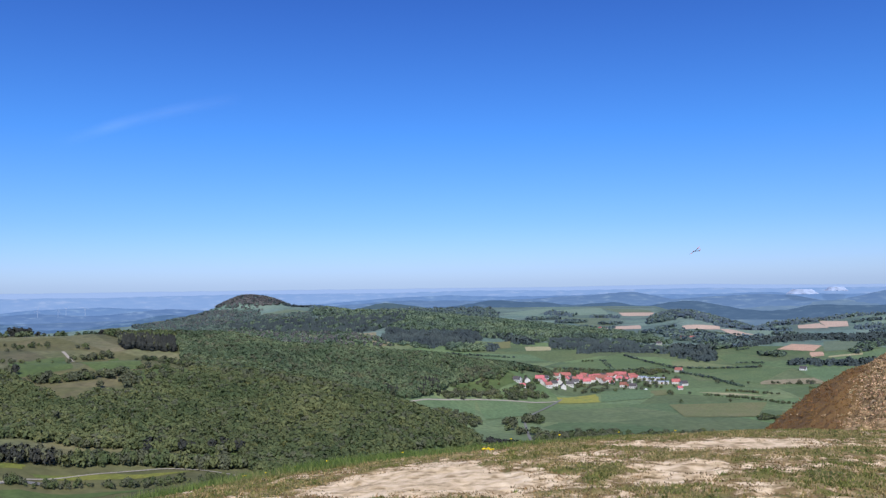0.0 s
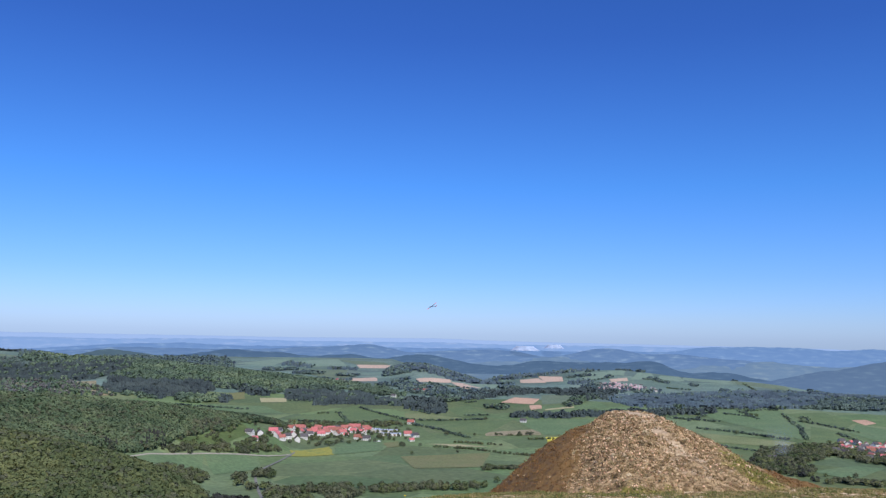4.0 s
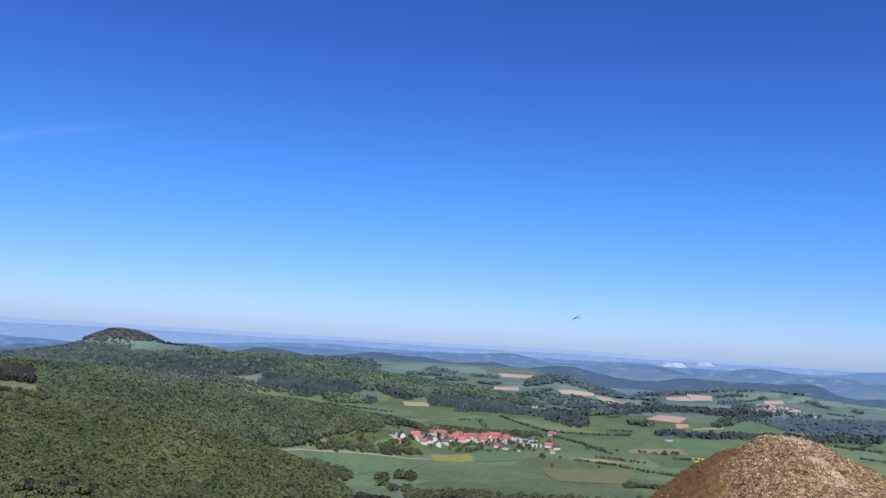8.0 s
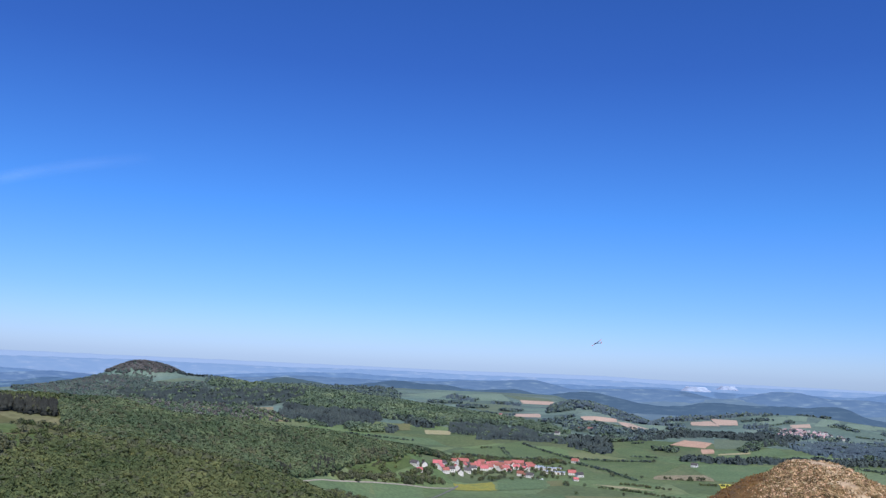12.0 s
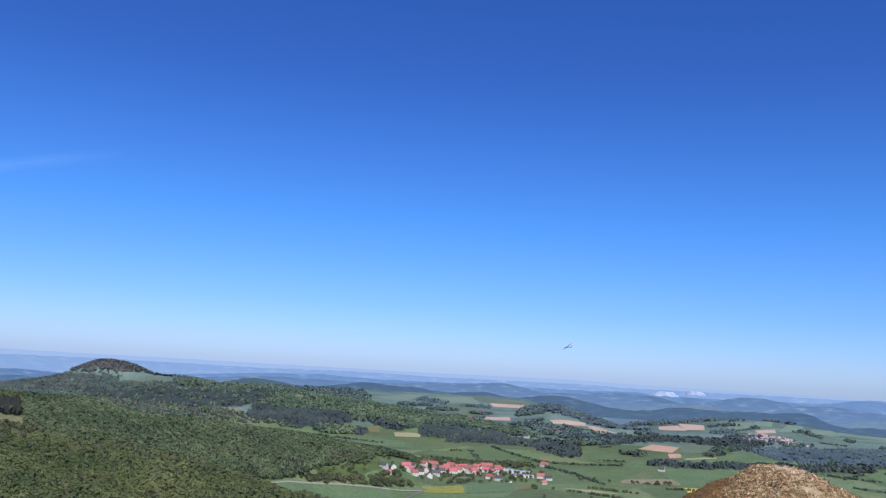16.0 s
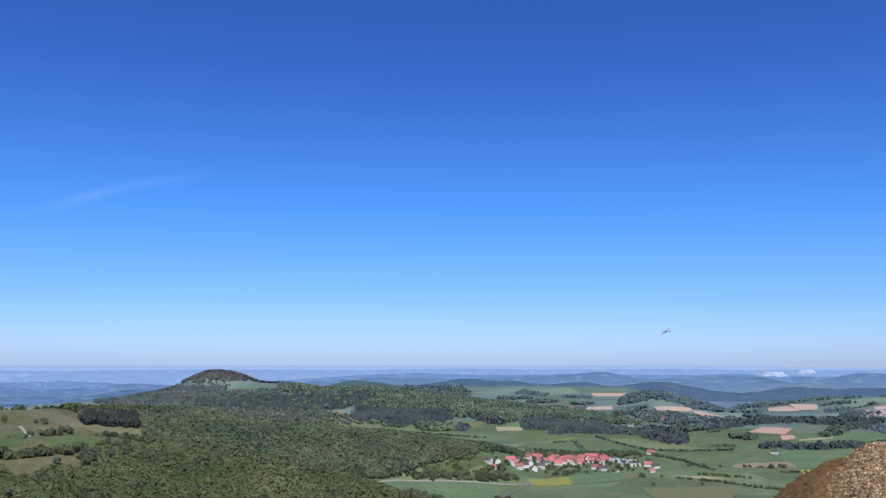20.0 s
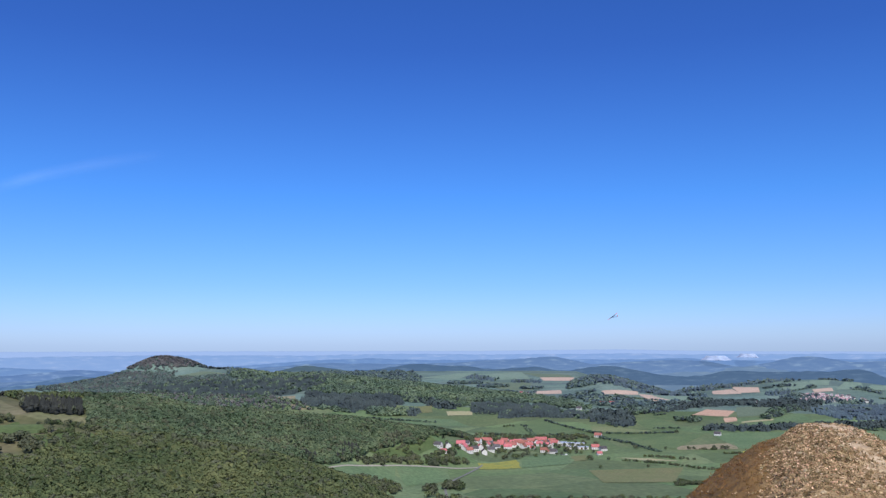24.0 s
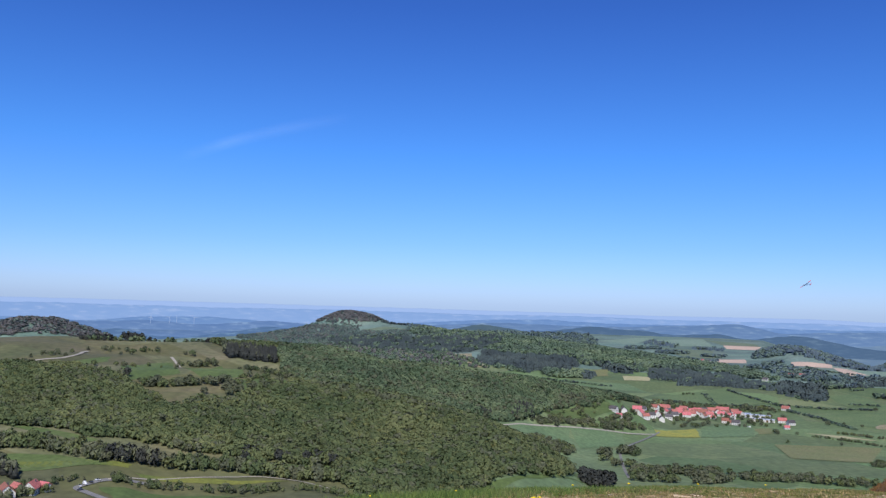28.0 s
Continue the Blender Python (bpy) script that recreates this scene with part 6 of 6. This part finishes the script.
def mound_height(u, v):
    """A blunt heap: steep on the left, a long convex slope on the right, a trodden apron in front."""
    w = np.where(v < 0, 0.56, 0.8) * v
    d = np.sqrt(u * u + w * w)
    side = np.clip(0.5 + 0.62 * u / (d + 0.15), 0, 1)
    side = side * side * (3 - 2 * side)
    l, r = np.array(DROP_LEFT), np.array(DROP_RIGHT)
    drop = (1 - side) * np.interp(d, l[:, 0], l[:, 1]) + side * np.interp(d, r[:, 0], r[:, 1])
    # ribs and hollows washed down the front
    rib = 0.07 * np.sin(3.4 * u + 1.1 * np.sin(1.7 * v) + 0.6) * np.clip(d - 0.5, 0, 1) * np.clip(2.8 - d, 0, 1)
    rough = 0.045 * swell(u, v, 1.1, 2) + 0.036 * swell(u, v, 0.45, 5) + 0.026 * swell(u, v, 0.21, 8)
    return M_TOP - 0.03 - drop + rib + rough * np.clip(d * 1.5, 0.35, 1)


def trail(u, v):
    """The trodden way up the front to the bare top, 0 to 1."""
    centre = 0.35 - 0.27 * v + 0.10 * np.sin(v * 2.1)
    width = 0.26 + 0.15 * np.abs(v)
    t = np.exp(-((u - centre) / width) ** 2) * np.clip((0.6 - v) / 0.5, 0, 1) * np.clip((v + 3.9) / 1.8, 0, 1)
    top = np.exp(-((u - 0.25) / 0.75) ** 2 - ((v + 0.15) / 0.8) ** 2)
    return np.maximum(0.62 * t * (0.8 + 0.5 * swell(u, v, 0.7, 7)), 0.66 * top)


def heath(u, v):
    """Red-brown heath on the left flank and along the far right foot."""
    left = np.clip((-u - 0.55 - 0.35 * np.clip(v + 2, -2, 2) * -0.4) / 0.7, 0, 1)
    right = np.clip((u - 2.6) / 0.6, 0, 1) * np.clip((v + 1.2) / 0.8, 0, 1)
    return np.maximum(left, right)


def moss(u, v):
    foot = 0.75 * np.clip((-3.5 - v + 0.3 * swell(u, v, 1.3, 6)) / 0.7, 0, 1) * np.clip((u + 1.9) / 0.8, 0, 1)
    return np.maximum(foot, 0.85 * np.clip(1.2 - np.abs((u - 2.5) / 0.9), 0, 1) * np.clip((v + 2.6) / 0.9, 0, 1) * np.clip((0.5 - v) / 0.8, 0, 1))


def mound_material():
    # darkest ramp tones stand in for the shade in crevices
    m = surface("stony_mound", [(0.063, 0.040, 0.018), (0.194, 0.129, 0.061), (0.378, 0.268, 0.144), (0.126, 0.081, 0.037), (0.332, 0.230, 0.118)], 3.4, fine=22, bump=1.0, bump_scale=15)
    n, l = m.node_tree.nodes, m.node_tree.links
    b = n["Principled BSDF"]
    now = b.inputs["Base Color"].links[0].from_socket
    no = n.new("ShaderNodeTexNoise")
    no.inputs["Scale"].default_value, no.inputs["Detail"].default_value = 5, 6
    co = n.new("ShaderNodeTexCoord")
    l.new(co.outputs["Object"], no.inputs["Vector"])
    for key, a, c in (("heath", (0.105, 0.058, 0.021), (0.21, 0.124, 0.046)), ("moss", (0.13, 0.125, 0.022), (0.24, 0.20, 0.045)), ("trail", (0.42, 0.31, 0.20), (0.56, 0.44, 0.30))):
        at_, add, st, mx, col = n.new("ShaderNodeAttribute"), n.new("ShaderNodeMath"), n.new("ShaderNodeMapRange"), n.new("ShaderNodeMix"), n.new("ShaderNodeMix")
        at_.attribute_name = key
        sub = n.new("ShaderNodeMath")
        sub.operation = "MULTIPLY_ADD"
        sub.inputs[1].default_value, sub.inputs[2].default_value = 1.3, -0.65
        l.new(no.outputs["Fac"], sub.inputs[0])
        l.new(at_.outputs["Fac"], add.inputs[0])
        l.new(sub.outputs[0], add.inputs[1])
        st.inputs["From Min"].default_value, st.inputs["From Max"].default_value = 0.3, 0.65
        l.new(add.outputs[0], st.inputs["Value"])
        for k in (mx, col):
            k.data_type = "RGBA"
        col.inputs["A"].default_value, col.inputs["B"].default_value = (*a, 1), (*c, 1)
        l.new(no.outputs["Fac"], col.inputs["Factor"])
        l.new(st.outputs[0], mx.inputs["Factor"])
        l.new(now, mx.inputs["A"])
        l.new(col.outputs["Result"], mx.inputs["B"])
        now = mx.outputs["Result"]
    l.new(now, b.inputs["Base Color"])
    return m


def mound():
    us, vs = np.arange(-4.6, 5.4, 0.06), np.arange(-5.6, 4.6, 0.07)
    U, V = np.meshgrid(us, vs)
    x, y = mound_place(U, V)
    z = mound_height(U, V)
    g = land(x, y)
    low = z < g - 0.06
    z = np.where(low, np.maximum(z, g - 0.12), z)
    k, m_ = U.shape
    i, j = np.meshgrid(np.arange(k - 1), np.arange(m_ - 1), indexing="ij")
    f = np.stack([i * m_ + j, i * m_ + j + 1, (i + 1) * m_ + j + 1, (i + 1) * m_ + j], -1).reshape(-1, 4)
    keep = ~(low.ravel()[f].all(axis=1))
    me = mesh_of("mound", np.stack([x, y, z], -1).reshape(-1, 3), f[keep], [mound_material()], None, False)
    for key, fn in (("trail", trail), ("heath", heath), ("moss", moss)):
        a = me.attributes.new(key, "FLOAT", "POINT")
        a.data.foreach_set("value", fn(U, V).ravel().astype(np.float32))
    ob = new("mound", me)
    return tagged(ob, "stony mound with dry grass and a trodden trail", "mound")


MOUND = mound()
STONE = surface("pale_field_stone", [(0.373, 0.277, 0.154), (0.522, 0.409, 0.254), (0.422, 0.313, 0.176)], 6, fine=40, vary=0.3, by="object", bump=0.6, bump_scale=30)
CHIP = surface("flaky_rubble", [(0.105, 0.066, 0.029), (0.361, 0.249, 0.127), (0.745, 0.567, 0.341)], 11, fine=50, vary=0.6, by="island")
STRAW = surface("dry_grass_blades", [(0.32, 0.24, 0.095), (0.44, 0.35, 0.16), (0.25, 0.19, 0.065)], 2, vary=0.35, by="island", rough=0.8, thin=0.35)
OLD_STRAW = surface("weathered_grass", [(0.13, 0.085, 0.032), (0.24, 0.165, 0.07), (0.36, 0.27, 0.13)], 2.5, vary=0.4, by="island", rough=0.9, thin=0.2)
HEATH = surface("red_brown_heath", [(0.16, 0.080, 0.028), (0.24, 0.130, 0.046), (0.22, 0.145, 0.055)], 2, vary=0.35, by="island", rough=0.9, thin=0.2)
BLADE = surface("green_grass_blades", [(0.13, 0.165, 0.036), (0.18, 0.195, 0.050), (0.27, 0.245, 0.090)], 1.2, vary=0.4, by="island", rough=0.7, thin=0.35)
FRESH = surface("fresh_tall_grass", [(0.111, 0.181, 0.039), (0.156, 0.225, 0.055), (0.260, 0.263, 0.098)], 0.8, vary=0.35, by="island", rough=0.7, thin=0.35)
PETAL = surface("dandelion_petals", [(0.75, 0.55, 0.01), (0.8, 0.62, 0.02)], 30)
STEM = surface("flower_stem", [(0.12, 0.18, 0.05), (0.15, 0.2, 0.06)], 20)


def stone_mesh(seed):
    bm = bmesh.new()
    bmesh.ops.create_icosphere(bm, subdivisions=2, radius=0.5)
    for v in bm.verts:
        v.co *= 1 + 0.55 * noise.noise(v.co * 1.9 + Vector((seed * 7.1, 0, 0)))
        v.co.z *= 0.62
    bmesh.ops.dissolve_limit(bm, angle_limit=0.25, verts=bm.verts[:], edges=bm.edges[:])
    bmesh.ops.triangulate(bm, faces=bm.faces[:])
    me = bpy.data.meshes.new("stone")
    bm.to_mesh(me)
    bm.free()
    me.materials.append(STONE)
    return me


def blades(name, label, category, xs, ys, zs, heights, material, per, rng, lean=0.5, width=0.010):
    """Tufts of thin tapering blades."""
    n = len(xs) * per
    x, y, z, h = [np.repeat(q, per) for q in (xs, ys, zs, heights)]
    x, y = x + rng.normal(0, 0.025, n) * (1 + h * 4), y + rng.normal(0, 0.025, n) * (1 + h * 4)
    h = h * rng.uniform(0.5, 1.2, n)
    a, b = rng.uniform(0, 6.283, n), rng.uniform(0, 6.283, n)
    w = width * rng.uniform(0.7, 1.5, n)
    k = lean * h * rng.uniform(0.2, 1.0, n)
    p0 = np.stack([x - w * np.cos(a), y - w * np.sin(a), z - 0.01], -1)
    p1 = np.stack([x + w * np.cos(a), y + w * np.sin(a), z - 0.01], -1)
    p2 = np.stack([x + k * np.cos(b), y + k * np.sin(b), z + h], -1)
    v = np.stack([p0, p1, p2], 1).reshape(-1, 3)
    ob = new(name, mesh_of(name, v, np.arange(3 * n).reshape(-1, 3), [material]))
    return tagged(ob, label, category, "", "stuff")


GR = np.random.default_rng(21)


def mound_cover():
    shapes = [stone_mesh(k) for k in range(6)]
    count = 0
    while count < 290:
        u, v = GR.normal(-0.1, 1.5), GR.normal(-1.4, 1.4)
        if abs(u) > 3.3 or not -4.2 < v < 1.0 or heath(np.array(u), np.array(v)) > 0.35 and GR.random() < 0.95:
            continue
        x, y = mound_place(u, v)
        z = float(mound_height(np.array(u), np.array(v)))
        if z < land_at(x, y) + 0.02:
            continue
        ob = new("stone", shapes[count % 6])
        ob.parent = MOUND
        s = GR.uniform(0.03, 0.06) if GR.random() < 0.96 else GR.uniform(0.07, 0.12)
        ob.matrix_basis = pose(x, y, z + 0.01, GR.uniform(-30, 30), GR.uniform(-30, 30), GR.uniform(0, 360)) @ Matrix.Diagonal((s * GR.uniform(0.9, 1.7), s, s, 1))
        count += 1
    # small rubble
    n = 30000
    u, v = GR.normal(-0.25, 1.15, n), GR.normal(-1.2, 1.35, n)
    k = (heath(u, v) + 0.3 * swell(u, v, 0.8, 3) + 0.8 * GR.random(n) < 0.85) & (trail(u, v) + 0.55 * GR.random(n) < 0.58)
    u, v = u[k], v[k]
    x, y = mound_place(u, v)
    z = mound_height(u, v)
    k = z > land(x, y) + 0.01
    x, y, z = x[k], y[k], z[k]
    n = len(x)
    s = GR.uniform(0.008, 0.025, n) * np.where(GR.random(n) < 0.12, 1.5, 1.0)
    a = GR.uniform(0, 6.283, n)
    off = np.array([[1, 0, 0.15], [-0.5, 0.8, 0.2], [-0.6, -0.7, 0.1], [0.1, 0.1, 0.75], [0, 0, -0.5]])
    sc = GR.uniform(0.6, 1.5, (n, 5, 3))
    q = off[None] * sc * s[:, None, None]
    px = q[..., 0] * np.cos(a)[:, None] - q[..., 1] * np.sin(a)[:, None] + x[:, None]
    py = q[..., 0] * np.sin(a)[:, None] + q[..., 1] * np.cos(a)[:, None] + y[:, None]
    pz = 0.7 * q[..., 2] + q[..., 0] * GR.uniform(-0.9, 0.9, n)[:, None] + q[..., 1] * GR.uniform(-0.9, 0.9, n)[:, None] + z[:, None] + 0.005
    f = np.array([[0, 1, 3], [1, 2, 3], [2, 0, 3], [1, 0, 4], [2, 1, 4], [0, 2, 4]])
    ob = new("rubble", mesh_of("rubble", np.stack([px, py, pz], -1).reshape(-1, 3), (f[None] + 5 * np.arange(n)[:, None, None]).reshape(-1, 3), [CHIP]))
    ob.parent = MOUND
    tagged(ob, "flaky pale rubble", kind="stuff")
    # dry grass
    n = 3600
    u, v = GR.normal(0.2, 2.0, n), GR.normal(-1.8, 1.7, n)
    k = (trail(u, v) < 0.25 + 0.3 * GR.random(n)) & (heath(u, v) < 0.3 + 0.4 * GR.random(n))
    u, v = u[k], v[k]
    x, y = mound_place(u, v)
    z = mound_height(u, v)
    k = z > land(x, y)
    ob = blades("dry_grass", "dry straw-coloured grass tufts", "grass", x[k], y[k], z[k], GR.uniform(0.02, 0.055, k.sum()), OLD_STRAW, 6, GR, 1.2, 0.008)
    # green and yellow grass along the foot
    n = 5000
    u, v = GR.uniform(-2.4, 3.6, n), GR.uniform(-5.2, -0.2, n)
    k = moss(u, v) + 0.3 * swell(u, v, 0.6, 4) > 0.3 + 0.5 * GR.random(n)
    u, v = u[k], v[k]
    x, y = mound_place(u, v)
    z = mound_height(u, v)
    k = z > land(x, y) - 0.02
    blades("grass", "yellow-green grass tufts along the mound's foot", "grass", x[k], y[k], z[k], GR.uniform(0.02, 0.05, k.sum()), BLADE, 6, GR, 1.2, 0.009)
    # heath
    n = 7500
    u, v = GR.uniform(-4, 4.4, n), GR.uniform(-4.2, 1.5, n)
    k = heath(u, v) + 0.35 * swell(u, v, 0.8, 3) > 0.25 + 0.75 * GR.random(n)
    u, v = u[k], v[k]
    x, y = mound_place(u, v)
    z = mound_height(u, v)
    k = z > land(x, y)
    blades("heath", "red-brown heath and old grass", "heath", x[k], y[k], z[k], GR.uniform(0.012, 0.04, k.sum()), HEATH, 6, GR, 1.2, 0.009)


mound_cover()


def turf_cover():
    """Short worn turf in front, taller fresh grass along the brow."""
    n = 95000
    az, r = GR.uniform(-34, 42, n), 5.2 + 18 * GR.random(n) ** 0.8
    x, y = r * np.sin(np.radians(az)), r * np.cos(np.radians(az))
    k = turf_wear(x, y) < 0.30 + 0.3 * GR.random(n) ** 2
    x, y = x[k], y[k]
    dry = GR.random(len(x)) < 0.42 + 0.3 * swell(x, y, 0.9, 6) + 0.2 * swell(x, y, 2.6, 2)
    for sel, name, label, mat in ((~dry, "grass", "short green turf grass", BLADE), (dry, "grass", "short dry turf grass", STRAW)):
        blades(name, label, "grass", x[sel], y[sel], turf_top(x[sel], y[sel]), GR.uniform(0.012, 0.036, sel.sum()), mat, 6, GR, 1.6, 0.009)
    # straw and litter trodden flat on the bare patches
    n = 60000
    az, r = GR.uniform(-32, 42, n), 5.2 + 13 * GR.random(n) ** 0.8
    x, y = r * np.sin(np.radians(az)), r * np.cos(np.radians(az))
    wear = turf_wear(x, y)
    k = (wear > 0.30 + 0.25 * GR.random(n)) & (wear < 0.62 + 0.3 * GR.random(n) ** 2)
    x, y = x[k], y[k]
    blades("straw_litter", "trodden straw and dry litter on bare soil", "straw", x, y, turf_top(x, y), GR.uniform(0.008, 0.022, len(x)), OLD_STRAW, 3, GR, 2.4, 0.008)
    n = 24000
    az = GR.uniform(-36, 22, n)
    r = GR.normal(15.5 + (az + 10) * 0.10, 2.2, n)
    keep = r > 11.2 + np.clip((az + 12) * 0.12, 0, 4)
    az, r = az[keep], r[keep]
    x, y = r * np.sin(np.radians(az)), r * np.cos(np.radians(az))
    fade = np.clip((12 - az) / 30, 0.15, 1)
    blades("tall_grass", "fresh green taller grass along the hill's brow", "grass", x, y, turf_top(x, y), GR.uniform(0.06, 0.17, len(x)) * fade, FRESH, 5, GR, 0.6, 0.007)


turf_cover()


def dandelion():
    root = new("dandelion")
    bm = bmesh.new()
    bmesh.ops.create_cone(bm, cap_ends=True, segments=6, radius1=0.004, radius2=0.003, depth=0.10, matrix=Matrix.Translation((0, 0, 0.05)))
    part("stem", bm, STEM, root)
    bm = bmesh.new()
    bmesh.ops.create_uvsphere(bm, u_segments=12, v_segments=6, radius=0.02, matrix=Matrix.Translation((0, 0, 0.105)) @ Matrix.Diagonal((1, 1, 0.45, 1)))
    for v in bm.verts:
        v.co += 0.004 * noise.noise_vector(v.co * 90)
    part("flower_head", bm, PETAL, root, "bright yellow flower head")
    return tagged(root, "yellow dandelion in flower in the turf", "flower", "dandelions on the hilltop")


FLOWER = dandelion()
first = True
for b_, d_ in ((-6.52, 10.2), (-6.75, 10.3), (-6.95, 10.35), (-6.6, 10.45), (-6.3, 10.3), (-7.05, 10.2), (-20.25, 13.6), (-18.19, 12.6), (-4.63, 12.8), (-24.14, 12.2), (-24.3, 12.1), (3.2, 14.5), (-22.5, 13.2), (-1.0, 13.5), (7.2, 16.5), (-12.5, 13.8)):
    x, y = at(b_, d_)
    m = pose(x, y, float(turf_top(np.array(x), np.array(y))), 8, 0, b_ * 40)
    if first:
        FLOWER.matrix_basis, first = m, False
    else:
        copy_thing(FLOWER, m)
for k in range(26):
    ob = new("stone", bpy.data.meshes["stone"])
    a, r = GR.uniform(-24, 38), GR.uniform(8, 16)
    x, y = at(a, r)
    s = GR.uniform(0.03, 0.09)
    ob.matrix_basis = pose(x, y, float(turf_top(np.array(x), np.array(y))), 0, 0, GR.uniform(0, 360)) @ Matrix.Diagonal((s * 1.4, s, s, 1))
    tagged(ob, "small pale stone lying in worn turf", "stone", "stones on the hilltop")
